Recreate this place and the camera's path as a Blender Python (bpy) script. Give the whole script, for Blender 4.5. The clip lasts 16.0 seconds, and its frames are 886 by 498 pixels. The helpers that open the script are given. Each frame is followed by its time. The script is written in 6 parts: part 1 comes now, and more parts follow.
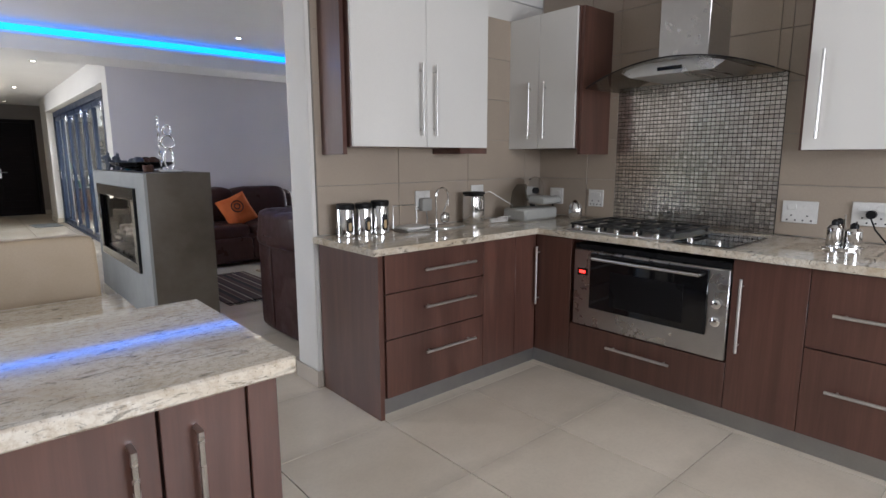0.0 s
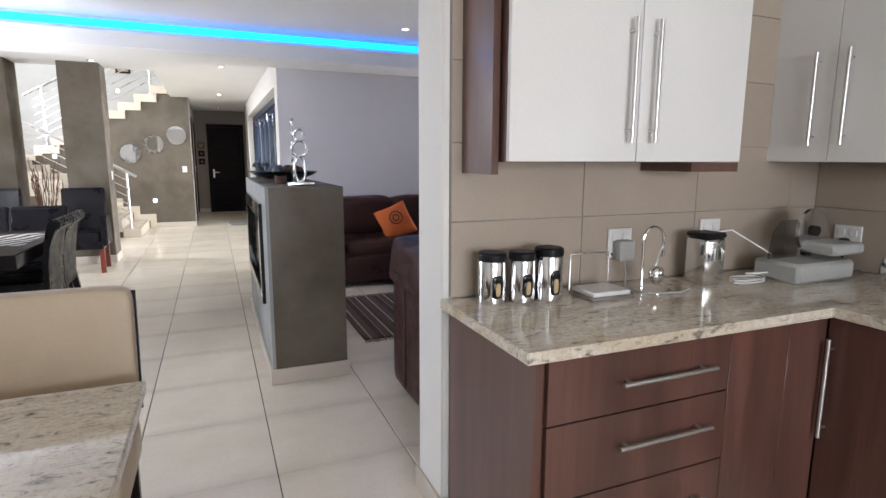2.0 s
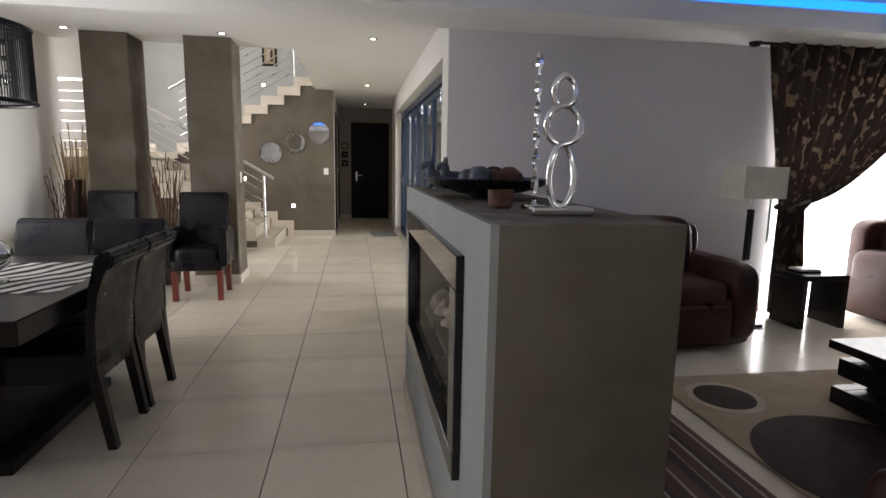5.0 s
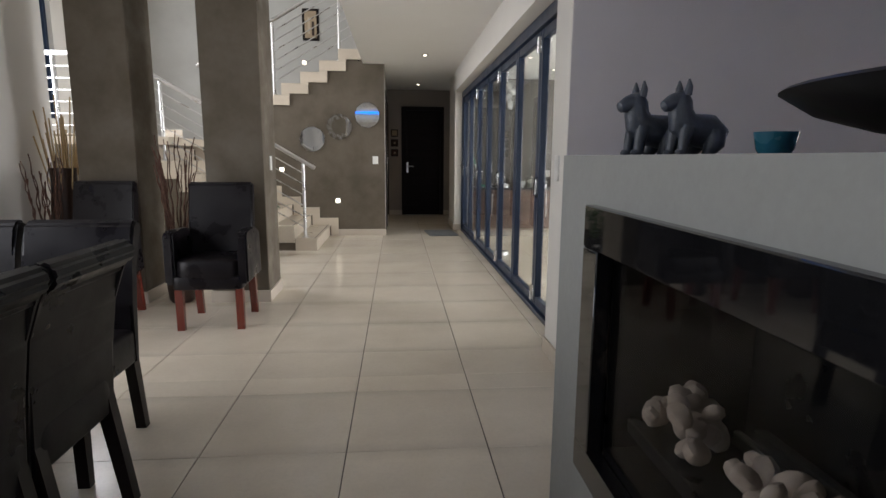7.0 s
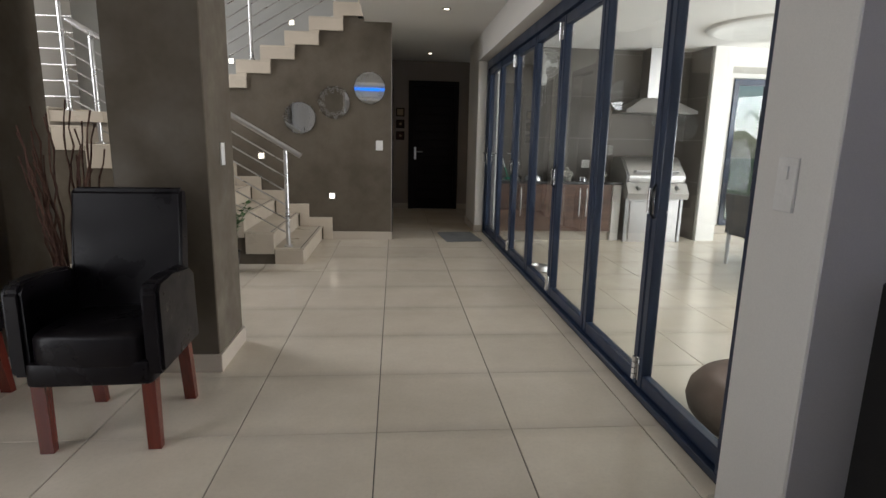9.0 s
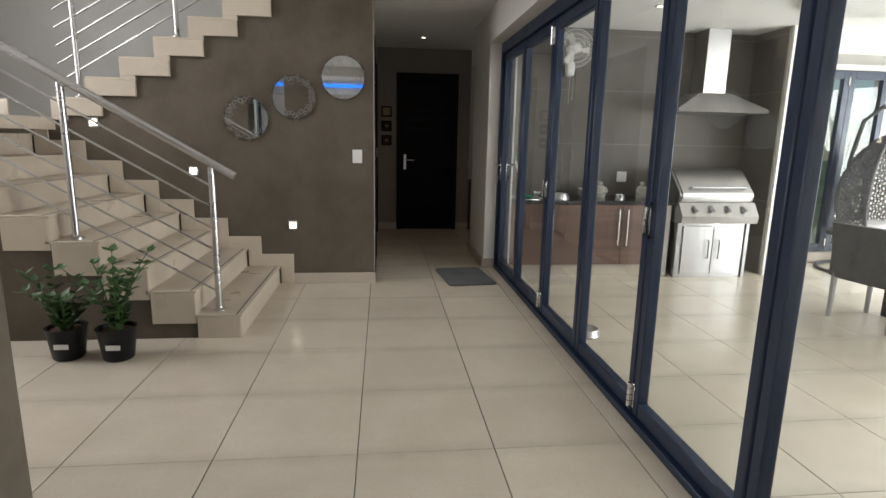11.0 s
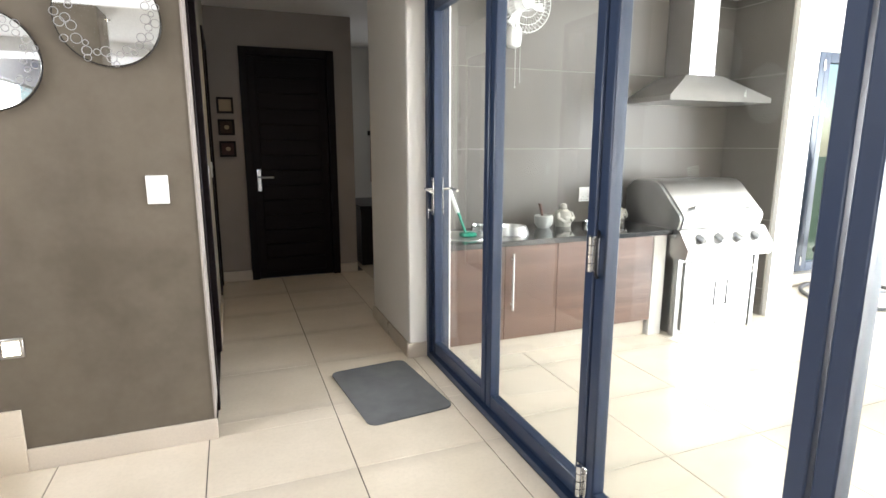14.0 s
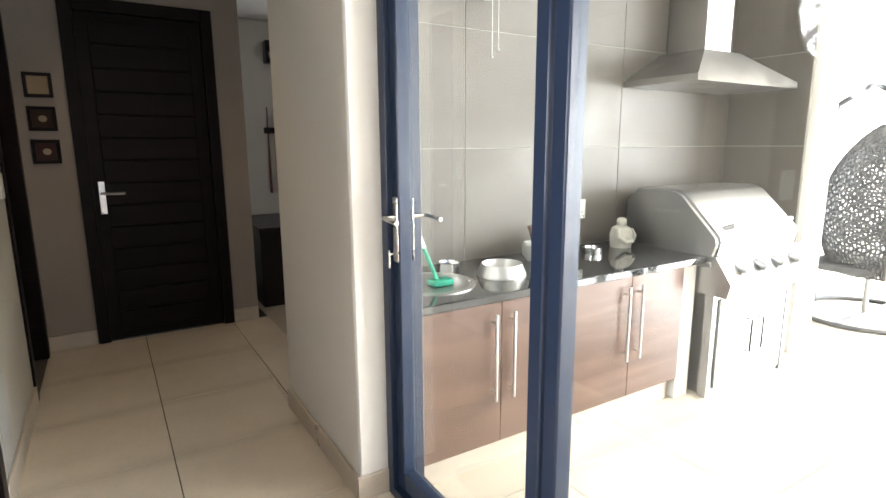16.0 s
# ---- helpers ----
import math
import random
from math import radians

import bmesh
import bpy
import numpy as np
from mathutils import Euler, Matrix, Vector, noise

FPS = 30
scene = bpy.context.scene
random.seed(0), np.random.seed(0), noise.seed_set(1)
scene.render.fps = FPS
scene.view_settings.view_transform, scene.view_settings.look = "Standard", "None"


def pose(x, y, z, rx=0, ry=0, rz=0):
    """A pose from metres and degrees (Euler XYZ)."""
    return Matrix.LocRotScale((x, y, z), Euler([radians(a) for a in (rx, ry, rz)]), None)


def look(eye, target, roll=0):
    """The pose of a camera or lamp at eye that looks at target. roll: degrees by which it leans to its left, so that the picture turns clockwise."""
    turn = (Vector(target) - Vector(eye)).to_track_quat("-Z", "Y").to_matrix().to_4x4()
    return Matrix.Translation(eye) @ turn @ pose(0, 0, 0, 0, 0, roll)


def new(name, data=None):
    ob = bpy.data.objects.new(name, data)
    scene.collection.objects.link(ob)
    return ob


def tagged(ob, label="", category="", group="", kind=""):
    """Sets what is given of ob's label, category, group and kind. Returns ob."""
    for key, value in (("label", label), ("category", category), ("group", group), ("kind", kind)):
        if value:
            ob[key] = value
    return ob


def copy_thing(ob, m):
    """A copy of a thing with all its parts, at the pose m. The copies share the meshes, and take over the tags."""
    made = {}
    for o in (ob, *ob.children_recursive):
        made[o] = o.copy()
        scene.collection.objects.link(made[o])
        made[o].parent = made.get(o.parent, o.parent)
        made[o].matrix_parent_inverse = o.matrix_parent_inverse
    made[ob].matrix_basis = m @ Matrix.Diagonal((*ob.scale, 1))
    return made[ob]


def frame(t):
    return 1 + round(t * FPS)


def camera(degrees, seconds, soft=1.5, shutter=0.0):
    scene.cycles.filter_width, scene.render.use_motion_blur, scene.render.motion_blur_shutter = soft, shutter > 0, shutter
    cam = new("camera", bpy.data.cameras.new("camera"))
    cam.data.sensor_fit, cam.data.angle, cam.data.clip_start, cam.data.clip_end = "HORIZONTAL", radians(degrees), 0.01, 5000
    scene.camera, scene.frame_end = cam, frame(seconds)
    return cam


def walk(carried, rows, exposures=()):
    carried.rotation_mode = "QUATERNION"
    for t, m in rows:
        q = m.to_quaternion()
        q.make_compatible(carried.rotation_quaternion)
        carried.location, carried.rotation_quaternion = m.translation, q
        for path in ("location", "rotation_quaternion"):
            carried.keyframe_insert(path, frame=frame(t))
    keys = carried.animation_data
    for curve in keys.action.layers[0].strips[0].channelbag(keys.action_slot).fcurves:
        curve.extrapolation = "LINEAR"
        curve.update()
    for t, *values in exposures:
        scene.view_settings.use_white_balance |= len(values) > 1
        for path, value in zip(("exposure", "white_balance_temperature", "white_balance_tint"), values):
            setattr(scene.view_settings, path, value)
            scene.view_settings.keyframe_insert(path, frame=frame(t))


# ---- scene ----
cam = camera(78.0, 16.0)
PATH = [
    (0, (0.377, 0.491, 1.339), (1.678, 1.974, 1.011), -0.2),
    (0.5, (0.565, 0.709, 1.368), (1.795, 2.251, 1.035), -0.2),
    (1, (0.787, 0.92, 1.381), (1.872, 2.567, 1.051), 0.0),
    (1.5, (0.945, 1.185, 1.402), (1.88, 2.922, 1.073), 0.1),
    (2, (1.098, 1.478, 1.409), (1.858, 3.299, 1.084), 0.2),
    (2.5, (1.221, 1.796, 1.402), (1.772, 3.692, 1.08), 0.6),
    (3, (1.248, 2.155, 1.397), (1.702, 4.077, 1.08), 0.9),
    (3.5, (1.259, 2.538, 1.405), (1.691, 4.466, 1.088), 0.9),
    (4, (1.235, 2.961, 1.397), (1.629, 4.896, 1.082), 0.8),
    (4.5, (1.158, 3.352, 1.388), (1.517, 5.295, 1.078), 1.0),
    (7, (0.907, 5.332, 1.228), (1.072, 7.298, 0.898), 0.4),
    (7.5, (0.882, 5.738, 1.207), (1.042, 7.702, 0.861), 0.5),
    (8, (0.83, 6.196, 1.205), (0.995, 8.157, 0.844), 0.7),
    (8.5, (0.786, 6.619, 1.233), (0.952, 8.574, 0.845), 0.8),
    (9, (0.762, 7.085, 1.275), (0.938, 9.037, 0.881), 1.2),
    (11.5, (0.822, 9.387, 1.345), (1.079, 11.332, 0.955), 1.0),
    (12, (0.845, 9.81, 1.348), (1.183, 11.743, 0.96), 0.7),
    (12.5, (0.817, 10.205, 1.363), (1.283, 12.111, 0.978), 0.6),
    (13, (0.809, 10.61, 1.378), (1.371, 12.491, 0.993), 0.4),
    (13.5, (0.826, 11.014, 1.38), (1.476, 12.867, 0.999), 0.4),
    (14, (0.864, 11.409, 1.373), (1.569, 13.241, 0.994), 0.0),
    (14.5, (0.91, 11.805, 1.397), (1.691, 13.607, 1.017), -0.1),
    (15, (0.991, 12.182, 1.394), (1.836, 13.955, 1.013), -0.2),
    (15.5, (1.067, 12.543, 1.347), (1.974, 14.287, 0.979), -0.1),
    (16, (1.153, 12.846, 1.348), (2.18, 14.521, 0.975), -0.3),
]

# ---- light ----
EXPOSURES = [(0, 0.55, 5800, 11), (1.5, 0.8, 5850, 11), (2.5, 1.05, 5850, 11), (3.0, 1.0, 5800, 11), (3.7, 0.6, 6100, 11), (4.5, 0.15, 6250, 11), (7.0, -0.30, 6150, 11), (8.0, -0.40, 6100, 10.5), (9.0, -0.8, 6150, 10.5), (11.5, -0.5, 6250, 10.5), (12.5, -0.03, 6150, 10.5), (13.5, 0.55, 6100, 10.5), (14.5, 1.2, 6050, 10.5), (16, 1.35, 6250, 10.5)]
walk(cam, [(t, look(eye, target, roll)) for t, eye, target, roll in PATH], EXPOSURES)

world = bpy.data.worlds.new("world")
scene.world = world
world.use_nodes = True
wn = world.node_tree.nodes
sky = wn.new("ShaderNodeTexSky")
sky.sky_type, sky.sun_disc = "NISHITA", False
sky.sun_elevation, sky.sun_rotation = radians(48), radians(100)
world.node_tree.links.new(sky.outputs[0], wn["Background"].inputs[0])
wn["Background"].inputs[1].default_value = 0.10

sun = new("sun", bpy.data.lights.new("sun", "SUN"))
sun.data.energy, sun.data.angle, sun.data.color = 2.2, radians(2.0), (1, 0.95, 0.88)
sun.matrix_basis = look((60, 10.5, 66), (0, 0, 0))


def window_light(name, at, target, w, h, watts, colour=(1.0, 0.97, 0.955)):
    lamp = new(name, bpy.data.lights.new(name, "AREA"))
    lamp.data.shape, lamp.data.size, lamp.data.size_y = "RECTANGLE", w, h
    lamp.data.energy, lamp.data.color = watts, colour
    lamp.matrix_basis = look(at, target)
    return lamp


window_light("kitchen_window_light", (1.6, -2.36, 1.55), (1.6, 0, 1.5), 2.6, 1.2, 82)
# West light for the dining side, from an assumed opening out of view.
window_light("dining_window_light", (-2.16, 6.9, 1.2), (0, 6.9, 1.15), 1.9, 2.1, 105)
window_light("stair_window_light", (-3.42, 12.4, 3.0), (0, 12.4, 2.6), 1.7, 2.6, 175)
window_light("lounge_window_light", (6.0, 8.42, 1.15), (5.6, 0, 1.0), 2.4, 2.1, 185)
# Added fill for the side room, set in an assumed window out of view.
window_light("side_room_light", (3.6, 18.86, 1.5), (3.4, 17.0, 1.2), 1.1, 1.1, 5)
corridor_lamp = new("corridor_downlight_beam", bpy.data.lights.new("corridor_downlight_beam", "SPOT"))
corridor_lamp.data.energy, corridor_lamp.data.color = 8, (1.0, 0.66, 0.32)
corridor_lamp.data.spot_size, corridor_lamp.data.spot_blend, corridor_lamp.data.shadow_soft_size = radians(120), 0.8, 0.04
corridor_lamp.matrix_basis = look((1.32, 16.3, 2.57), (1.321, 16.3, 0))
window_light("patio_light", (8.7, 11.2, 1.2), (2.0, 12.4, 0.6), 5.0, 2.3, 850)

# ---- geometry helpers ----
LOC = {}


def bx(bm, x0, x1, y0, y1, z0, z1, bev=0.0, seg=1):
    g = bmesh.ops.create_cube(bm, size=1.0)["verts"]
    for v in g:
        v.co = Vector((x0 + (v.co.x + .5) * (x1 - x0), y0 + (v.co.y + .5) * (y1 - y0), z0 + (v.co.z + .5) * (z1 - z0)))
    if bev:
        edges = list({e for v in g for e in v.link_edges})
        bmesh.ops.bevel(bm, geom=edges, offset=bev, segments=seg, affect="EDGES", profile=0.5)


def tube(bm, pts, r, n=10, closed=False):
    pts = [Vector(p) for p in pts]
    rad = r if isinstance(r, (list, tuple)) else [r] * len(pts)
    rings, last = [], None
    for i, p in enumerate(pts):
        if closed:
            d = pts[(i + 1) % len(pts)] - pts[i - 1]
        else:
            d = pts[min(i + 1, len(pts) - 1)] - pts[max(i - 1, 0)]
        d.normalize()
        if last is None:
            u = d.cross(Vector((0, 0, 1)) if abs(d.z) < .9 else Vector((1, 0, 0))).normalized()
        else:
            u = (last - d * last.dot(d)).normalized()
        last = u
        w = d.cross(u)
        rings.append([bm.verts.new(p + (u * math.cos(a) + w * math.sin(a)) * rad[i]) for a in [k * math.tau / n for k in range(n)]])
    m = len(rings)
    for i in range(m if closed else m - 1):
        a, b = rings[i], rings[(i + 1) % m]
        for k in range(n):
            bm.faces.new((a[k], a[(k + 1) % n], b[(k + 1) % n], b[k]))
    if not closed:
        bm.faces.new(rings[0][::-1])
        bm.faces.new(rings[-1])


def lathe(bm, prof, c=(0, 0, 0), n=28):
    rings = []
    for r, z in prof:
        rings.append([bm.verts.new((c[0] + r * math.cos(k * math.tau / n), c[1] + r * math.sin(k * math.tau / n), c[2] + z)) for k in range(n)])
    for a, b in zip(rings, rings[1:]):
        for k in range(n):
            bm.faces.new((a[k], a[(k + 1) % n], b[(k + 1) % n], b[k]))
    bm.faces.new(rings[0][::-1])
    bm.faces.new(rings[-1])


def prism(bm, poly, axis, a, b):
    """A polygon of pairs drawn out along an axis: x takes (y, z), y takes (x, z), z takes (x, y)."""
    def at(p, q):
        return {"x": (q, p[0], p[1]), "y": (p[0], q, p[1]), "z": (p[0], p[1], q)}[axis]
    lo, hi = [bm.verts.new(at(p, a)) for p in poly], [bm.verts.new(at(p, b)) for p in poly]
    k = len(poly)
    bm.faces.new(lo[::-1])
    bm.faces.new(hi)
    for i in range(k):
        bm.faces.new((lo[i], lo[(i + 1) % k], hi[(i + 1) % k], hi[i]))


def puff(bm, x0, x1, y0, y1, z0, z1, e=0.35, nu=28, nv=16, sag=0.0):
    """A soft rounded block (superellipsoid)."""
    def p(c, k):
        return math.copysign(abs(c) ** k, c)
    cx, cy, cz = (x0 + x1) / 2, (y0 + y1) / 2, (z0 + z1) / 2
    sx, sy, sz = (x1 - x0) / 2, (y1 - y0) / 2, (z1 - z0) / 2
    rings = []
    for i in range(1, nv):
        v = -math.pi / 2 + math.pi * i / nv
        ring = []
        for j in range(nu):
            u = -math.pi + math.tau * (j + .5) / nu
            q = Vector((cx + sx * p(math.cos(v), e) * p(math.cos(u), e), cy + sy * p(math.cos(v), e) * p(math.sin(u), e), cz + sz * p(math.sin(v), e)))
            if sag:
                q += Vector((noise.noise(q * 5), noise.noise(q * 5 + Vector((7, 1, 2))), noise.noise(q * 4 + Vector((1, 9, 3))))) * sag
            ring.append(bm.verts.new(q))
        rings.append(ring)
    for a, b in zip(rings, rings[1:]):
        for k in range(nu):
            bm.faces.new((a[k], a[(k + 1) % nu], b[(k + 1) % nu], b[k]))
    bm.faces.new(rings[0][::-1])
    bm.faces.new(rings[-1])


def mesh(bm, name, material, smooth=True, crease=38):
    bmesh.ops.recalc_face_normals(bm, faces=bm.faces[:])
    me = bpy.data.meshes.new(name)
    if smooth:
        lim = radians(crease)
        for f in bm.faces:
            f.smooth = True
        for e in bm.edges:
            if len(e.link_faces) == 2 and e.calc_face_angle(0) > lim:
                e.smooth = False
    bm.to_mesh(me)
    bm.free()
    if material:
        me.materials.append(material)
    return me


def thing(name, label, category, at=(0, 0, 0), group="", kind=""):
    ob = tagged(new(name), label, category, group, kind)
    ob.location = at
    ob.empty_display_size = 0.1
    LOC[ob] = Vector(at)
    return ob


def part(name, bm, material, parent, label="", world=False):
    """One mesh under a thing or under a part; world: the bmesh is in world places, not in the thing's own."""
    if world:
        bmesh.ops.translate(bm, verts=bm.verts[:], vec=-LOC[parent])
    ob = new(name, mesh(bm, name, material))
    ob.parent = parent
    LOC[ob] = LOC.get(parent, Vector())
    return tagged(ob, label)


def solo(name, bm, material, label="", category="", kind="", group=""):
    return tagged(new(name, mesh(bm, name, material)), label, category, group, kind)


def B(*a, **k):
    bm = bmesh.new()
    bx(bm, *a, **k)
    return bm


def TU(*a, **k):
    bm = bmesh.new()
    tube(bm, *a, **k)
    return bm


def LA(*a, **k):
    bm = bmesh.new()
    lathe(bm, *a, **k)
    return bm


def PF(*a, **k):
    bm = bmesh.new()
    puff(bm, *a, **k)
    return bm


def PR(*a):
    bm = bmesh.new()
    prism(bm, *a)
    return bm


# ---- materials ----
def base(name, rough=0.5, metal=0.0, coat=0.0):
    m = bpy.data.materials.new(name)
    m.use_nodes = True
    nt = m.node_tree
    b = nt.nodes["Principled BSDF"]
    b.inputs["Roughness"].default_value = rough
    b.inputs["Metallic"].default_value = metal
    b.inputs["Coat Weight"].default_value = coat
    b.inputs["Coat Roughness"].default_value = 0.08
    return m, nt, b


def mixer(nt, fac, c1, c2):
    k = nt.nodes.new("ShaderNodeMix")
    k.data_type = "RGBA"
    for sock, v in ((k.inputs[0], fac), (k.inputs[6], c1), (k.inputs[7], c2)):
        if isinstance(v, tuple):
            sock.default_value = (*v, 1)
        elif isinstance(v, (int, float)):
            sock.default_value = v
        else:
            nt.links.new(v, sock)
    return k.outputs[2]


def spot(nt, scale, detail=4, rough=0.55, stretch=(1, 1, 1), distort=0.0):
    g = nt.nodes.new("ShaderNodeNewGeometry")
    mp = nt.nodes.new("ShaderNodeMapping")
    mp.inputs["Scale"].default_value = stretch
    nt.links.new(g.outputs["Position"], mp.inputs[0])
    n = nt.nodes.new("ShaderNodeTexNoise")
    n.inputs["Scale"].default_value, n.inputs["Detail"].default_value = scale, detail
    n.inputs["Roughness"].default_value, n.inputs["Distortion"].default_value = rough, distort
    nt.links.new(mp.outputs[0], n.inputs["Vector"])
    return n.outputs["Fac"]


def ramp(nt, fac, *stops):
    r = nt.nodes.new("ShaderNodeValToRGB")
    el = r.color_ramp.elements
    while len(el) < len(stops):
        el.new(0.5)
    for e, (p, c) in zip(el, stops):
        e.position = p
        e.color = (c, c, c, 1) if isinstance(c, (int, float)) else (*c, 1)
    nt.links.new(fac, r.inputs[0])
    return r.outputs[0]


def bump(nt, b, height, strength, dist=0.01):
    k = nt.nodes.new("ShaderNodeBump")
    k.inputs["Strength"].default_value, k.inputs["Distance"].default_value = strength, dist
    nt.links.new(height, k.inputs["Height"])
    nt.links.new(k.outputs[0], b.inputs["Normal"])


def plain(name, c1, c2=None, scale=6.0, rough=0.5, metal=0.0, coat=0.0, fine=120.0, relief=0.05, vary=0.0, stretch=(1, 1, 1), rvar=0.12, shine=0.5):
    """A surface of two close tones in large clouds, with a fine grain in colour, gloss and relief."""
    m, nt, b = base(name, rough, metal, coat)
    b.inputs["Specular IOR Level"].default_value = shine
    c2 = c2 or tuple(v * 0.82 for v in c1)
    big = ramp(nt, spot(nt, scale, 4, 0.6, stretch), (0.32, 0.0), (0.68, 1.0))
    col = mixer(nt, big, c1, c2)
    small = spot(nt, fine, 3, 0.6, stretch)
    col = mixer(nt, ramp(nt, small, (0.3, 0.0), (0.8, 0.22)), col, tuple(v * 0.6 for v in c1))
    if vary:
        info = nt.nodes.new("ShaderNodeObjectInfo")
        hsv = nt.nodes.new("ShaderNodeHueSaturation")
        mr = nt.nodes.new("ShaderNodeMapRange")
        mr.inputs[3].default_value, mr.inputs[4].default_value = 1 - vary, 1 + vary
        nt.links.new(info.outputs["Random"], mr.inputs[0])
        nt.links.new(mr.outputs[0], hsv.inputs["Value"])
        nt.links.new(col, hsv.inputs["Color"])
        col = hsv.outputs[0]
    nt.links.new(col, b.inputs["Base Color"])
    mr = nt.nodes.new("ShaderNodeMapRange")
    mr.inputs[3].default_value, mr.inputs[4].default_value = max(0.02, rough - rvar * rough), min(1, rough + rvar * rough * 2)
    nt.links.new(big, mr.inputs[0])
    nt.links.new(mr.outputs[0], b.inputs["Roughness"])
    if relief:
        bump(nt, b, small, relief, 0.004)
    return m


def wood(name, c1, c2, along="z", rough=0.35, coat=0.15, scale=9.0, shine=0.5):
    m, nt, b = base(name, rough, 0, coat)
    b.inputs["Specular IOR Level"].default_value = shine
    st = {"x": (0.09, 1, 1), "y": (1, 0.09, 1), "z": (1, 1, 0.09)}[along]
    grain = spot(nt, scale, 6, 0.62, st, 0.6)
    fine = spot(nt, scale * 9, 4, 0.7, {"x": (0.03, 1, 1), "y": (1, 0.03, 1), "z": (1, 1, 0.03)}[along])
    col = mixer(nt, ramp(nt, grain, (0.3, 0.0), (0.7, 1.0)), c1, c2)
    col = mixer(nt, ramp(nt, fine, (0.4, 0.0), (0.75, 0.45)), col, tuple(v * 0.45 for v in c1))
    nt.links.new(col, b.inputs["Base Color"])
    bump(nt, b, fine, 0.06, 0.002)
    return m


def granite_material(name, c1, c2, dark, rust, streak=(1, 1, 1), amount=0.62):
    m, nt, b = base(name, 0.045, 0, 0.3)
    cloud = spot(nt, 5, 6, 0.65, streak, 1.2)
    col = mixer(nt, ramp(nt, cloud, (0.35, 0.0), (0.65, 1.0)), c1, c2)
    col = mixer(nt, ramp(nt, spot(nt, 60, 5, 0.7), (0.45, 0.0), (0.7, 0.8)), col, rust)
    f1 = spot(nt, 26, 5, 0.75, streak, 1.5)
    col = mixer(nt, ramp(nt, f1, (amount - .05, 0.0), (amount + .08, 0.95)), col, dark)
    col = mixer(nt, ramp(nt, spot(nt, 170, 2, 0.6), (0.62, 0.0), (0.72, 0.7)), col, dark)
    nt.links.new(col, b.inputs["Base Color"])
    return m


def glow(name, colour, strength):
    m, nt, b = base(name, 0.5)
    b.inputs["Base Color"].default_value = (*colour, 1)
    b.inputs["Emission Color"].default_value = (*colour, 1)
    b.inputs["Emission Strength"].default_value = strength
    return m


def clear(name, tint=(0.95, 0.98, 0.97), face=0.04, rough=0.0, slant=0.8):
    """Thin clear glass: a faint mirror that strengthens at a slant, over a pane that lets light straight through."""
    m = bpy.data.materials.new(name)
    m.use_nodes = True
    nt = m.node_tree
    nt.nodes.clear()
    out, mx = nt.nodes.new("ShaderNodeOutputMaterial"), nt.nodes.new("ShaderNodeMixShader")
    tr, gl, lw = nt.nodes.new("ShaderNodeBsdfTransparent"), nt.nodes.new("ShaderNodeBsdfGlossy"), nt.nodes.new("ShaderNodeLayerWeight")
    tr.inputs[0].default_value = (*tint, 1)
    gl.inputs["Roughness"].default_value = rough
    pw, ad = nt.nodes.new("ShaderNodeMath"), nt.nodes.new("ShaderNodeMath")
    pw.operation, ad.operation = "POWER", "MULTIPLY_ADD"
    pw.inputs[1].default_value = 5.0
    ad.inputs[1].default_value, ad.inputs[2].default_value = slant, face
    nt.links.new(lw.outputs["Facing"], pw.inputs[0])
    nt.links.new(pw.outputs[0], ad.inputs[0])
    nt.links.new(ad.outputs[0], mx.inputs[0])
    nt.links.new(tr.outputs[0], mx.inputs[1])
    nt.links.new(gl.outputs[0], mx.inputs[2])
    nt.links.new(mx.outputs[0], out.inputs[0])
    return m


def stripes(name, colours, axis, width, rough=0.9):
    """Woven stripes across an axis, with a fine weave."""
    m, nt, b = base(name, rough)
    g, sx = nt.nodes.new("ShaderNodeNewGeometry"), nt.nodes.new("ShaderNodeSeparateXYZ")
    nt.links.new(g.outputs["Position"], sx.inputs[0])
    mul = nt.nodes.new("ShaderNodeMath")
    mul.operation = "MULTIPLY"
    mul.inputs[1].default_value = 1 / width
    nt.links.new(sx.outputs["XYZ".index(axis)], mul.inputs[0])
    fr = nt.nodes.new("ShaderNodeMath")
    fr.operation = "FRACT"
    nt.links.new(mul.outputs[0], fr.inputs[0])
    r = nt.nodes.new("ShaderNodeValToRGB")
    r.color_ramp.interpolation = "CONSTANT"
    el = r.color_ramp.elements
    while len(el) < len(colours):
        el.new(0.5)
    for e, (p, c) in zip(el, colours):
        e.position, e.color = p, (*c, 1)
    nt.links.new(fr.outputs[0], r.inputs[0])
    weave = spot(nt, 260, 2, 0.5)
    nt.links.new(mixer(nt, ramp(nt, weave, (0.3, 0.0), (0.75, 0.4)), r.outputs[0], (0.02, 0.015, 0.012)), b.inputs["Base Color"])
    bump(nt, b, weave, 0.4, 0.004)
    return m


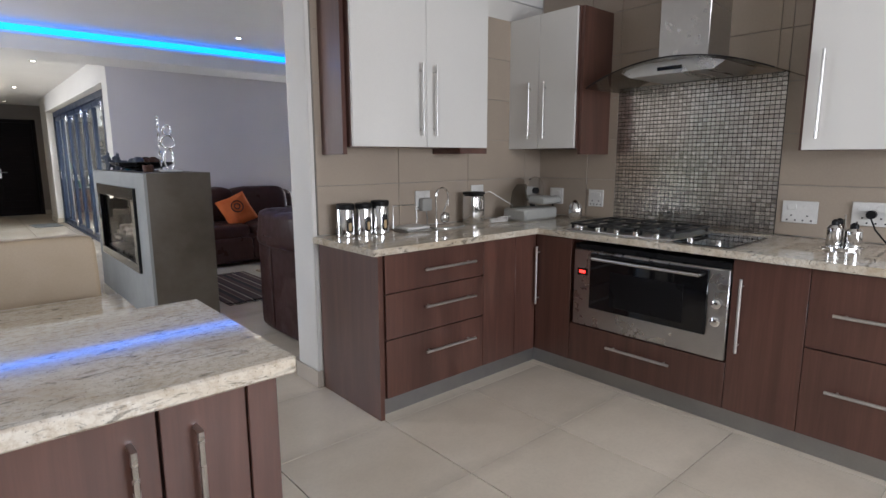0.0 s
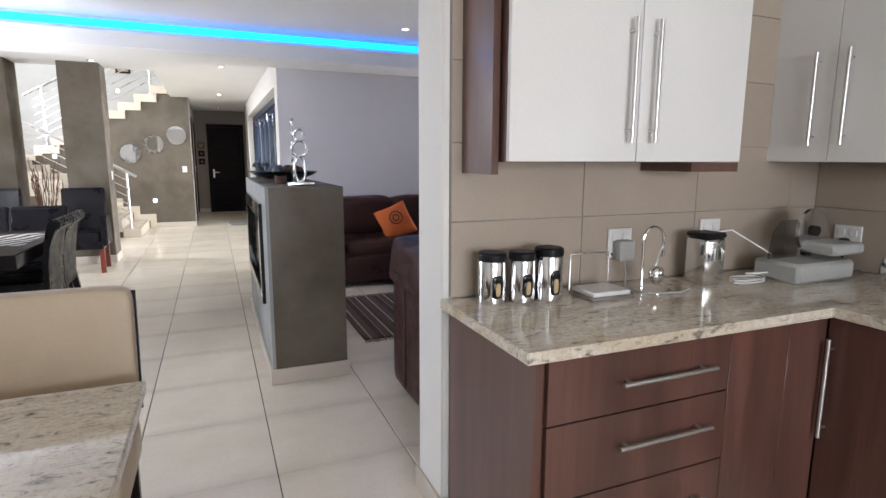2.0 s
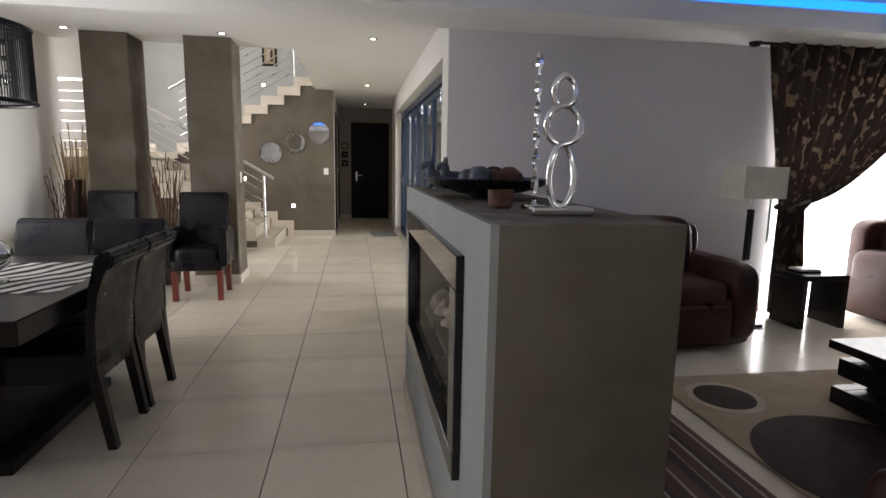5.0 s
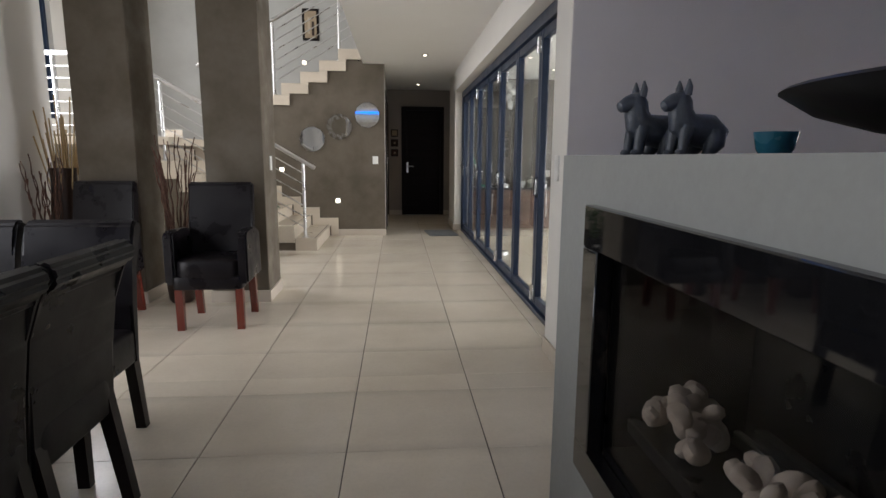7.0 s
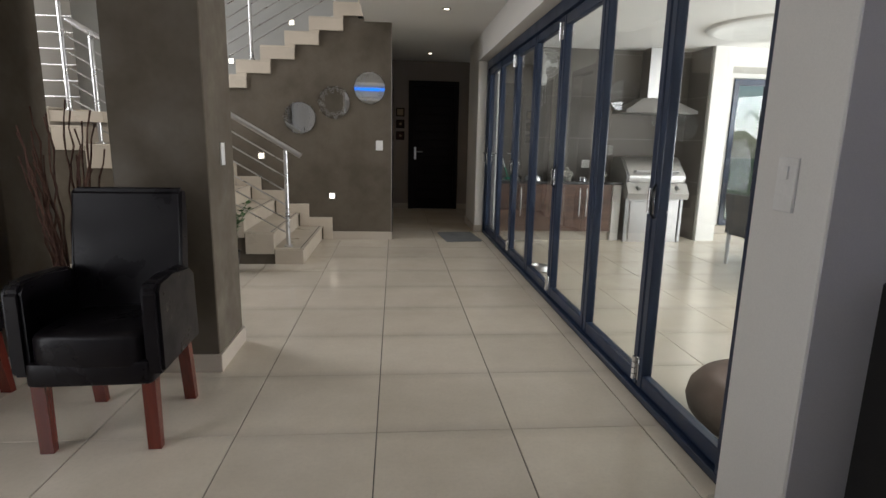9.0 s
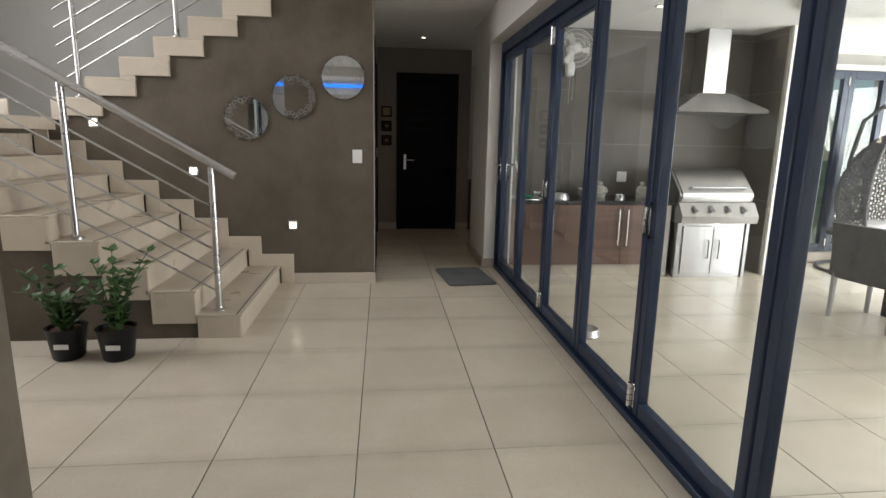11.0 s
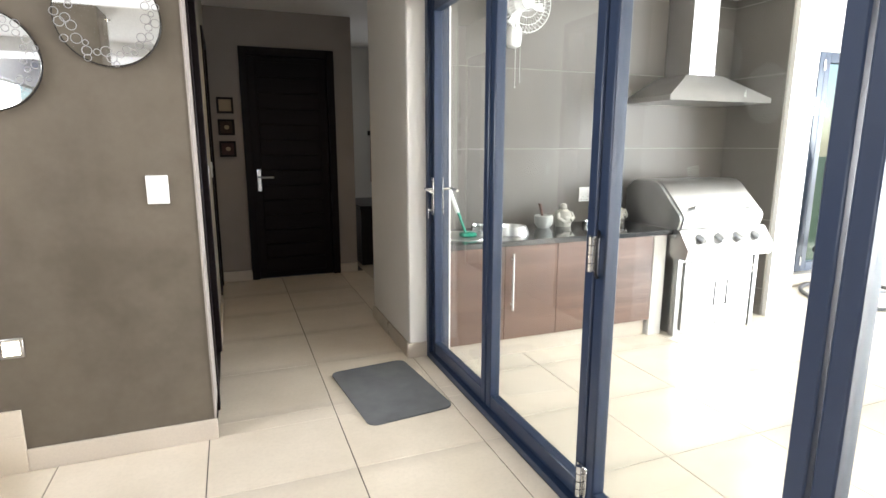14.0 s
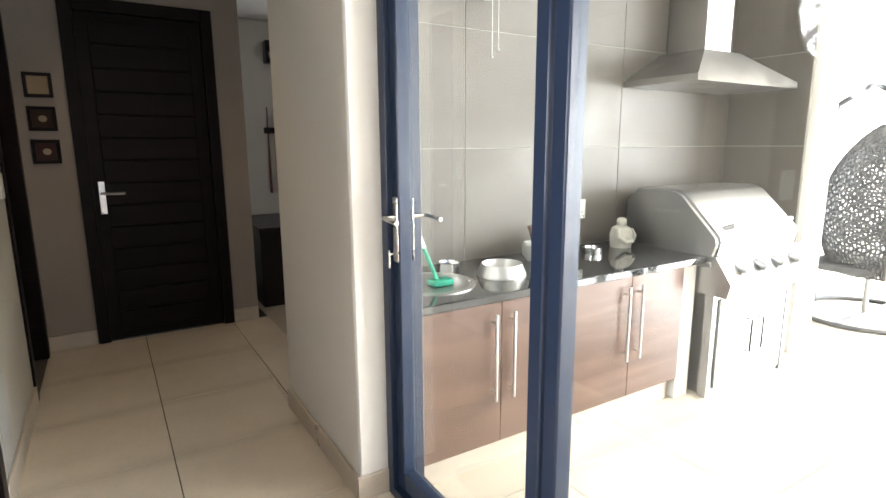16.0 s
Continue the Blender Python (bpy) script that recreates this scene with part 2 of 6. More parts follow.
def porcelain(name, c1, c2, edge):
    """Polished porcelain: cloudy tone, faint grain, and a worn darker band at the two sides of each tile where edge is set."""
    m, nt, b = base(name, 0.17)
    cloud = ramp(nt, spot(nt, 2.4, 5, 0.62), (0.3, 0.0), (0.7, 1.0))
    col = mixer(nt, cloud, c1, c2)
    col = mixer(nt, ramp(nt, spot(nt, 55, 4, 0.7), (0.45, 0.0), (0.8, 0.35)), col, tuple(v * 0.72 for v in c1))
    if edge:
        tc, sx = nt.nodes.new("ShaderNodeTexCoord"), nt.nodes.new("ShaderNodeSeparateXYZ")
        nt.links.new(tc.outputs["Object"], sx.inputs[0])
        ab, add = nt.nodes.new("ShaderNodeMath"), nt.nodes.new("ShaderNodeMath")
        ab.operation, add.operation = "ABSOLUTE", "MULTIPLY_ADD"
        nt.links.new(sx.outputs[1], ab.inputs[0])
        nt.links.new(spot(nt, 7, 3), add.inputs[0])
        add.inputs[1].default_value = 0.09
        nt.links.new(ab.outputs[0], add.inputs[2])
        col = mixer(nt, ramp(nt, add.outputs[0], (0.27, 0.0), (0.36, 0.30)), col, tuple(v * 0.55 for v in c2))
    info, hsv, mr = nt.nodes.new("ShaderNodeObjectInfo"), nt.nodes.new("ShaderNodeHueSaturation"), nt.nodes.new("ShaderNodeMapRange")
    mr.inputs[3].default_value, mr.inputs[4].default_value = 0.95, 1.05
    nt.links.new(info.outputs["Random"], mr.inputs[0])
    nt.links.new(mr.outputs[0], hsv.inputs["Value"])
    nt.links.new(col, hsv.inputs["Color"])
    nt.links.new(hsv.outputs[0], b.inputs["Base Color"])
    rr = nt.nodes.new("ShaderNodeMapRange")
    rr.inputs[3].default_value, rr.inputs[4].default_value = 0.15, 0.24
    nt.links.new(spot(nt, 9, 4, 0.7), rr.inputs[0])
    nt.links.new(rr.outputs[0], b.inputs["Roughness"])
    return m


M_tile = porcelain("beige_porcelain_tile", (0.70, 0.63, 0.52), (0.61, 0.54, 0.435), True)
M_tile_far = porcelain("beige_porcelain_floor", (0.70, 0.63, 0.52), (0.61, 0.54, 0.435), False)
M_handle = plain("satin_steel_handle", (0.72, 0.71, 0.69), rough=0.34, metal=1.0, relief=0)
M_grout = plain("dark_grout", (0.085, 0.076, 0.066), rough=0.9)
M_steptile = plain("beige_step_tile", (0.57, 0.50, 0.40), (0.50, 0.435, 0.345), 3, 0.3, relief=0.02, vary=0.05)
M_strip = plain("dark_nosing_strip", (0.09, 0.08, 0.07), rough=0.5)
M_wall = plain("white_wall_paint", (0.72, 0.70, 0.66), (0.69, 0.67, 0.63), 1.2, 0.7, fine=220, relief=0.05)
M_ceiling = plain("white_ceiling_paint", (0.80, 0.79, 0.77), (0.77, 0.76, 0.74), 0.9, 0.8, fine=180, relief=0.03)
M_mauve = plain("mauve_grey_wall_paint", (0.62, 0.595, 0.605), (0.59, 0.567, 0.577), 1.0, 0.7, fine=220, relief=0.05)
M_taupe = plain("taupe_trowelled_plaster", (0.126, 0.105, 0.078), (0.093, 0.077, 0.056), 2.6, 0.6, fine=35, relief=0.10, rvar=0.3, shine=0.25)
# Corridor end wall tone; also dims the pale stair corner.
M_corridor = plain("taupe_corridor_tone", (0.30, 0.265, 0.24), (0.27, 0.24, 0.215), 1.5, 0.7, fine=200, relief=0.05, shine=0.25)
M_cream = plain("cream_wall_paint", (0.50, 0.475, 0.41), (0.46, 0.435, 0.375), 1.3, 0.7, fine=200, relief=0.05, shine=0.25)
M_face = plain("grey_front_plaster", (0.285, 0.287, 0.275), (0.26, 0.262, 0.252), 2.0, 0.65, fine=60, relief=0.05, shine=0.25)
M_pale = plain("pale_grey_plaster", (0.40, 0.40, 0.375), (0.36, 0.36, 0.335), 2.0, 0.6, fine=60, relief=0.05)
M_cabwood = wood("brown_walnut_laminate", (0.135, 0.062, 0.045), (0.062, 0.028, 0.021), "z", 0.32)
M_patiowood = wood("brown_walnut_laminate_across", (0.185, 0.108, 0.078), (0.070, 0.038, 0.028), "x", 0.35)
M_white = plain("white_gloss_laminate", (0.74, 0.73, 0.70), (0.72, 0.71, 0.68), 1, 0.14, fine=300, relief=0.0)
M_granite = granite_material("cream_granite", (0.74, 0.70, 0.62), (0.53, 0.45, 0.33), (0.10, 0.088, 0.066), (0.44, 0.355, 0.25), (0.35, 1, 1), 0.60)
M_black_granite = granite_material("black_granite", (0.022, 0.022, 0.024), (0.035, 0.035, 0.036), (0.10, 0.10, 0.10), (0.05, 0.05, 0.05), amount=0.68)
M_splash = plain("beige_wall_tile", (0.40, 0.335, 0.265), (0.36, 0.30, 0.24), 2, 0.35, fine=90, relief=0.02, vary=0.04)
M_steel = plain("brushed_steel", (0.58, 0.57, 0.56), (0.52, 0.51, 0.50), 8, 0.28, 1.0, fine=240, relief=0.02, stretch=(0.1, 1, 1))
M_chrome = plain("polished_chrome", (0.75, 0.75, 0.75), (0.72, 0.72, 0.72), 5, 0.08, 1.0, relief=0)
M_kick = plain("brushed_aluminium_kick", (0.42, 0.42, 0.42), (0.36, 0.36, 0.36), 3, 0.38, 1.0, relief=0.02)
M_black = plain("black_enamel", (0.008, 0.008, 0.009), rough=0.28, relief=0.02, shine=0.2)
M_blackglass = plain("black_glass", (0.008, 0.008, 0.009), rough=0.04, relief=0)
M_iron = plain("cast_iron", (0.02, 0.02, 0.02), rough=0.5, relief=0.2)
M_plastic = plain("white_plastic", (0.78, 0.77, 0.74), rough=0.3, relief=0)
M_blackplastic = plain("black_plastic", (0.010, 0.010, 0.011), rough=0.42, relief=0.02, shine=0.25)
M_leather = plain("black_leather", (0.0055, 0.0042, 0.0055), (0.0085, 0.007, 0.0082), 5, 0.30, fine=110, relief=0.06, rvar=0.3, shine=0.17)
M_brown = plain("brown_leather", (0.037, 0.0155, 0.0135), (0.053, 0.0215, 0.018), 5, 0.40, fine=28, relief=0.30, rvar=0.35, shine=0.22)
M_cream_leather = plain("cream_leather", (0.46, 0.36, 0.24), (0.42, 0.33, 0.22), 4, 0.45, fine=150, relief=0.12)
M_redwood = wood("red_brown_wood_leg", (0.16, 0.028, 0.016), (0.09, 0.015, 0.010), "z", 0.25, 0.3)
M_darkwood = wood("espresso_wood", (0.012, 0.0075, 0.007), (0.008, 0.005, 0.0045), "x", 0.32, 0.0, 9.0, 0.22)
M_darkdoor = wood("espresso_door_wood", (0.012, 0.008, 0.008), (0.007, 0.005, 0.005), "x", 0.42, 0.0, 9.0, 0.08)
M_alu = plain("charcoal_aluminium", (0.016, 0.028, 0.060), (0.013, 0.024, 0.052), 4, 0.32, 0.0, fine=300, relief=0.02)
M_glass = clear("clear_glass")
M_fireglass = clear("fire_glass", (0.84, 0.83, 0.82), 0.014, 0.0, 0.25)
M_hoodglass = clear("smoked_glass", (0.72, 0.72, 0.70))
M_mirror = plain("silvered_mirror", (0.86, 0.88, 0.88), (0.86, 0.88, 0.88), 1, 0.02, 1.0, relief=0)
M_skirting = plain("beige_skirting_tile", (0.52, 0.46, 0.38), (0.47, 0.41, 0.34), 3, 0.3, relief=0.02)
M_led = glow("blue_led", (0.02, 0.25, 1.0), 2.1)
M_lamp = glow("warm_lamp", (1.0, 0.86, 0.66), 9.0)
M_red = glow("red_clock_display", (1.0, 0.03, 0.02), 3.0)
M_orange = plain("orange_cotton", (0.56, 0.13, 0.025), (0.48, 0.10, 0.02), 6, 0.9, fine=300, relief=0.3)
M_shade = plain("cream_lamp_shade", (0.62, 0.60, 0.50), rough=0.9, fine=300, relief=0.2)
M_rug = stripes("brown_striped_weave", [(0.0, (0.075, 0.036, 0.028)), (0.22, (0.40, 0.33, 0.25)), (0.27, (0.10, 0.05, 0.038)), (0.45, (0.022, 0.015, 0.014)), (0.62, (0.26, 0.17, 0.12)), (0.66, (0.08, 0.038, 0.03)), (0.85, (0.45, 0.38, 0.30)), (0.9, (0.03, 0.018, 0.016))], "X", 0.30)
M_taupe_rug = plain("taupe_pile", (0.36, 0.285, 0.195), (0.30, 0.235, 0.16), 8, 0.95, fine=220, relief=0.6)
M_brown_rug = plain("dark_brown_pile", (0.035, 0.02, 0.015), rough=0.95, fine=220, relief=0.6)
M_cream_rug = plain("cream_pile", (0.48, 0.40, 0.30), rough=0.95, fine=220, relief=0.6)
M_curtain, nt, b = base("brown_damask_curtain", 0.7)
mot = ramp(nt, spot(nt, 17, 1, 0.4, (1, 1, 0.6)), (0.58, 0.0), (0.62, 0.85))
nt.links.new(mixer(nt, mot, mixer(nt, spot(nt, 160, 2), (0.045, 0.028, 0.02), (0.03, 0.018, 0.013)), (0.21, 0.16, 0.115)), b.inputs["Base Color"])
bump(nt, b, spot(nt, 220, 2), 0.2, 0.004)
M_sheer = plain("white_sheer", (0.85, 0.85, 0.83), rough=0.9, relief=0.05)
M_grey_mat = plain("grey_rubber_mat", (0.13, 0.135, 0.14), (0.11, 0.115, 0.12), 5, 0.85, fine=180, relief=0.3)
M_patiotile = plain("dark_taupe_wall_tile", (0.128, 0.114, 0.099), (0.114, 0.102, 0.089), 1.5, 0.55, fine=70, relief=0.015, vary=0.03, rvar=0.15, shine=0.35)
M_sandgrout = plain("sand_grout", (0.44, 0.39, 0.32), rough=0.9)
M_palegrout = plain("pale_grout", (0.36, 0.34, 0.31), rough=0.9)
M_stone = plain("pale_carved_stone", (0.42, 0.40, 0.35), (0.34, 0.32, 0.28), 20, 0.7, relief=0.2)
M_rattan = plain("grey_rattan", (0.085, 0.085, 0.09), (0.06, 0.06, 0.065), 15, 0.6, relief=0.2)
M_leaf = plain("green_leaf", (0.035, 0.085, 0.022), (0.055, 0.12, 0.03), 12, 0.4, relief=0.1)
M_stick = plain("brown_dry_stick", (0.10, 0.045, 0.028), (0.06, 0.028, 0.02), 30, 0.8, relief=0.4)
M_bamboo = plain("pale_bamboo", (0.52, 0.38, 0.20), (0.44, 0.32, 0.17), 20, 0.6, relief=0.2)
M_lawn = plain("lawn", (0.06, 0.10, 0.03), (0.045, 0.08, 0.022), 3, 0.9, relief=0.5)
M_pebble = plain("white_pebble", (0.46, 0.40, 0.34), (0.34, 0.28, 0.23), 30, 0.7, relief=0.2, vary=0.1)
M_figure = plain("slate_blue_figure", (0.055, 0.065, 0.085), (0.035, 0.042, 0.055), 25, 0.45, relief=0.3)
M_green = plain("green_plastic", (0.02, 0.26, 0.16), rough=0.35, relief=0)
M_bed = plain("brown_plush", (0.12, 0.07, 0.05), (0.09, 0.052, 0.038), 10, 0.9, relief=0.6)
M_cushion = plain("white_cushion", (0.70, 0.68, 0.66), rough=0.9, relief=0.2)
M_stainless = plain("stainless_lid", (0.52, 0.51, 0.50), (0.46, 0.45, 0.44), 6, 0.33, 1.0, relief=0.01)
M_chandelier = plain("black_string_shade", (0.02, 0.02, 0.022), rough=0.6, relief=0.3)
M_crystal = plain("clear_crystal", (0.75, 0.75, 0.75), rough=0.05, metal=1.0, relief=0)
M_beige_pot = plain("brown_glazed_pot", (0.05, 0.028, 0.02), rough=0.35, relief=0.1)
M_pool = plain("turquoise_pool_water", (0.10, 0.42, 0.45), rough=0.06, relief=0.1)

# ---- structure ----
ZC, ZU, PFZ = 2.62, 2.75, -0.13      # hall ceiling, raised ceiling, patio floor
YL = 8.36                            # lounge back wall
P, X0, Y0 = 0.605, 1.29, 4.465       # tile pitch and one joint crossing


def block(name, x0, x1, y0, y1, z0, z1, material, label, category="wall", bev=0.0):
    return solo(name, B(x0, x1, y0, y1, z0, z1, bev=bev), material, label, category, "structure")


# floors
block("floor", -3.7, 8.0, -2.6, 8.45, -0.30, -0.006, M_grout, "dark grout bed under beige porcelain floor tiles", "floor")
block("floor_hall", -3.7, 2.16, 8.45, 19.2, -0.30, -0.006, M_grout, "dark grout bed under beige hall floor tiles", "floor")
floor_ob, hall_ob = bpy.data.objects["floor"], bpy.data.objects["floor_hall"]
block("ground", -60, 80, -60, 80, -0.52, -0.50, M_lawn, "green lawn around the house", "lawn")
block("patio_floor", 2.16, 9.6, 8.45, 16.2, -0.45, PFZ - 0.006, M_sandgrout, "sand grout bed under pale patio tiles", "floor")
block("room_floor_side", 2.16, 5.0, 15.45, 19.2, -0.30, 0.0, M_tile, "beige tiled floor of the side room", "floor")

# south and kitchen walls
bm = bmesh.new()
bx(bm, -2.3, 0.2, -2.6, -2.4, 0, 2.9)
bx(bm, 3.0, 4.05, -2.6, -2.4, 0, 2.9)
bx(bm, 0.2, 3.0, -2.6, -2.4, 0, 0.95)
bx(bm, 0.2, 3.0, -2.6, -2.4, 2.15, 2.9)
solo("wall_south", bm, M_wall, "white painted kitchen wall with a window", "wall", "structure")
block("wall_kitchen_east", 3.85, 4.05, -2.4, 3.53, 0, 2.9, M_wall, "white painted kitchen wall behind the oven")
block("wall_kitchen_north", 1.848, 3.85, 3.285, 3.53, 0, 2.449, M_wall, "white painted wall end between kitchen and lounge", bev=0.006)
# west side
bm = bmesh.new()
bx(bm, -2.3, -2.1, -2.6, 4.7, 0, 2.9)
bx(bm, -2.3, -2.1, 7.9, 10.5, 0, 2.9)
bx(bm, -2.3, -2.1, 4.7, 7.9, 2.3, 2.9)
solo("wall_west", bm, M_wall, "white painted dining room wall", "wall", "structure")
# lounge
bm = bmesh.new()
bx(bm, 1.853, 4.95, YL, YL + 0.30, 0, 2.9)
solo("wall_lounge", bm, M_mauve, "mauve grey painted lounge wall", "wall", "structure")
block("wall_lounge_window_side", 7.3, 8.0, YL, YL + 0.2, 0, 2.9, M_mauve, "mauve grey painted wall beside the lounge window")
block("wall_lounge_lintel", 4.951, 7.299, YL, YL + 0.2, 2.25, 2.9, M_mauve, "mauve grey painted lintel over the lounge window")
block("wall_pier", 1.848, 1.90, YL + 0.003, 8.66, 0, ZC, M_wall, "white painted wall end beside the folding doors", bev=0.004)
block("wall_pier_back", 1.99, 2.16, YL + 0.30, 8.84, 0, 2.9, M_wall, "white painted wall end beside the folding doors")
block("wall_lounge_east", 8.0, 8.2, 3.3, YL + 0.2, 0, 2.9, M_mauve, "mauve grey lounge side wall")
block("wall_lounge_south", 4.05, 8.0, 3.33, 3.53, 0, 2.9, M_mauve, "mauve grey lounge rear wall")
# hall right side: header over the folding doors, and the wall beyond them
block("wall_header", 1.865, 2.16, 8.622, 14.636, 2.30, ZC + 0.05, M_wall, "white painted header above the folding doors")
block("wall_corridor_east", 1.872, 2.16, 14.636, 15.57, 0, ZC + 0.05, M_wall, "white painted corridor wall", bev=0.008)
bm = bmesh.new()
bx(bm, 0.52, 1.003, 17.2, 17.4, 0, ZC + .05)
bx(bm, 1.903, 2.09, 17.2, 17.4, 0, ZC + .05)
bx(bm, 1.003, 1.903, 17.2, 17.4, 2.28, ZC + .05)
solo("wall_corridor_end", bm, M_corridor, "taupe painted corridor end wall around a dark door", "wall", "structure")
bm = bmesh.new()
bx(bm, 0.52, 0.718, 15.26, 16.30, 0, ZC + .05)
bx(bm, 0.52, 0.718, 17.12, 17.2, 0, ZC + .05)
bx(bm, 0.52, 0.718, 14.302, 15.26, 2.28, ZC + .05)
bx(bm, 0.52, 0.718, 16.30, 17.12, 2.28, ZC + .05)
solo("wall_corridor_west", bm, M_cream, "cream painted corridor wall with two dark doors", "wall", "structure")
bm = bmesh.new()
bx(bm, 2.16, 5.0, 15.42, 15.57, 0, ZC)
# North wall leaves an assumed, unseen window opening for the fill lamp.
bx(bm, 1.7, 3.0, 18.9, 19.1, 0, ZC)
bx(bm, 4.2, 5.0, 18.9, 19.1, 0, ZC)
bx(bm, 3.0, 4.2, 18.9, 19.1, 0, .9)
bx(bm, 3.0, 4.2, 18.9, 19.1, 2.1, ZC)
bx(bm, 5.0, 5.2, 15.42, 19.1, 0, ZC)
bx(bm, 1.7, 1.90, 17.4, 18.9, 0, ZC)
solo("wall_side_room", bm, M_wall, "white painted walls of the side room", "wall", "structure")
# stairs wall under the upper flight, with the stepped top
XS, RUN, RISE = -0.156, 0.285, 0.166
UX, UZ, UR = -1.957, 1.462, 0.170                  # foot of the upper flight: stepped edge of the wall
n_up = 8
outline = [(-3.6, 0), (0.714, 0), (0.714, ZC + .03), (UX + RUN * n_up, ZC + .03)]
for i in reversed(range(n_up)):
    outline += [(UX + RUN * (i + 1), UZ + UR * i + .10), (UX + RUN * i, UZ + UR * i + .10)]
outline += [(UX, UZ - .02), (-3.6, UZ - .02)]
bm = PR(outline, "y", 14.02, 14.30)
solo("wall_stair", bm, M_taupe, "taupe trowelled plaster wall under the stairs", "wall", "structure")
# Pale corner given a darker tone, standing in for less patio light.
block("trim_stair_corner", 0.714, 0.722, 14.015, 14.30, 0.1, ZC, M_corridor, "pale corner of the stair wall, toned darker against the patio light", "trim")
# stairwell above
block("wall_stair_back", -3.6, 0.72, 15.35, 15.55, 0, 5.6, M_pale, "pale grey painted stairwell wall")
bm = bmesh.new()
bx(bm, -3.8, -3.6, 10.3, 11.5, -0.3, 5.6)
bx(bm, -3.8, -3.6, 13.3, 15.55, -0.3, 5.6)
bx(bm, -3.8, -3.6, 11.5, 13.3, -0.3, 1.7)
bx(bm, -3.8, -3.6, 11.5, 13.3, 4.3, 5.6)
solo("wall_stair_west", bm, M_wall, "white painted stairwell wall with a tall window", "wall", "structure")
block("wall_stair_south", -3.8, -2.301, 10.3, 10.5, -0.3, 5.6, M_wall, "white painted stairwell wall")
block("wall_void_south", -2.1, 0.62, 10.25, 10.45, ZC + 0.25, 5.6, M_wall, "white painted wall above the hall ceiling")
block("wall_void_east", 0.42, 0.62, 10.45, 15.35, ZC + 0.25, 5.6, M_wall, "white painted wall above the hall ceiling")
block("ceiling_stairwell", -3.8, 0.62, 10.25, 15.55, 5.6, 5.8, M_ceiling, "white stairwell ceiling", "ceiling")

# ceilings
block("ceiling_hall_near", -2.3, 2.2, 8.30, 10.45, ZC, ZC + 0.25, M_ceiling, "white plaster hall ceiling", "ceiling")
block("ceiling_hall_far", 0.40, 2.2, 10.45, 17.4, ZC, ZC + 0.25, M_ceiling, "white plaster hall ceiling", "ceiling")
block("ceiling_main", -2.3, 8.2, -2.6, 7.98, ZU, ZU + 0.2, M_ceiling, "white plaster raised ceiling", "ceiling")
bm = bmesh.new()
bx(bm, -2.1, 8.0, 7.86, YL, 2.45, 2.95, bev=0.004)
bx(bm, -2.1, 8.0, 7.72, 7.86, 2.45, 2.60, bev=0.004)
solo("ceiling_bulkhead", bm, M_ceiling, "white dropped plaster bulkhead with a light cove", "ceiling", "structure")
block("ceiling_side_room", 0.4, 5.2, 15.42, 19.2, ZC + 0.004, ZC + 0.2, M_ceiling, "white side room ceiling", "ceiling")
block("ceiling_patio", 2.16, 8.6, YL + 0.2, 15.6, 2.62, 2.84, M_ceiling, "white patio ceiling", "ceiling")
bm = bmesh.new()
bx(bm, -2.1, 3.85, 3.285, 3.80, 2.45, 2.749, bev=.004)
bx(bm, -2.1, 3.85, 3.80, 3.94, 2.45, 2.60, bev=.004)
solo("ceiling_bulkhead_south", bm, M_ceiling, "white dropped plaster bulkhead with a light cove", "ceiling", "structure")
solo("led_strip", B(-2.09, 3.84, 3.803, 3.818, 2.65, 2.718), M_led, "glowing blue light strip in the ceiling cove", "led strip")
solo("led_strip", B(-2.09, 6.31, 7.842, 7.857, 2.65, 2.718), M_led, "glowing blue light strip in the ceiling cove", "led strip")

bm = bmesh.new()
bx(bm, 6.33, 7.999, 3.531, 7.859, 2.45, 2.749, bev=.004)
bx(bm, 6.19, 6.33, 3.95, 7.719, 2.45, 2.60, bev=.004)
solo("ceiling_bulkhead_east", bm, M_ceiling, "white dropped plaster bulkhead with a light cove", "ceiling", "structure")
solo("led_strip", B(6.314, 6.329, 3.95, 7.838, 2.65, 2.718), M_led, "glowing blue light strip in the ceiling cove", "led strip")

# pillars
for x0, x1, lab in ((-1.64, -1.19, "square taupe plaster pillar in front of the stairs"), (-0.655, -0.185, "square taupe plaster pillar with a light switch")):
    pil = thing("pillar", lab, "pillar", ((x0 + x1) / 2, 10.2, 0), "hall pillars")
    part("shaft", B(x0, x1, 9.99, 10.44, 0, ZC, bev=0.006), M_taupe, pil, world=True)
    part("skirting", B(x0 - .014, x1 + .014, 9.976, 10.454, 0, 0.10, bev=0.003), M_skirting, pil, "beige tile skirting", world=True)

# fireplace divider
FX0, FX1, FY0, FY1, FZ = 1.375, 1.845, 4.90, 6.86, 1.236
fp = thing("fireplace_wall", "half-height taupe plaster room divider with a glass gas fireplace", "fireplace", (1.61, 5.9, 0))
bm = bmesh.new()
bx(bm, FX0 + .02, FX1, FY0, 5.24, 0, FZ)
bx(bm, FX0 + .02, FX1, 6.54, FY1, 0, FZ)
bx(bm, FX0 + .02, FX1, 5.24, 6.54, 0, 0.50)
bx(bm, FX0 + .02, FX1, 5.24, 6.54, 1.08, FZ)
bx(bm, FX1 - .05, FX1, 5.24, 6.54, 0.50, 1.08)
part("body", bm, M_taupe, fp, world=True)
# The front is a paler grey than the taupe body.
bm = bmesh.new()
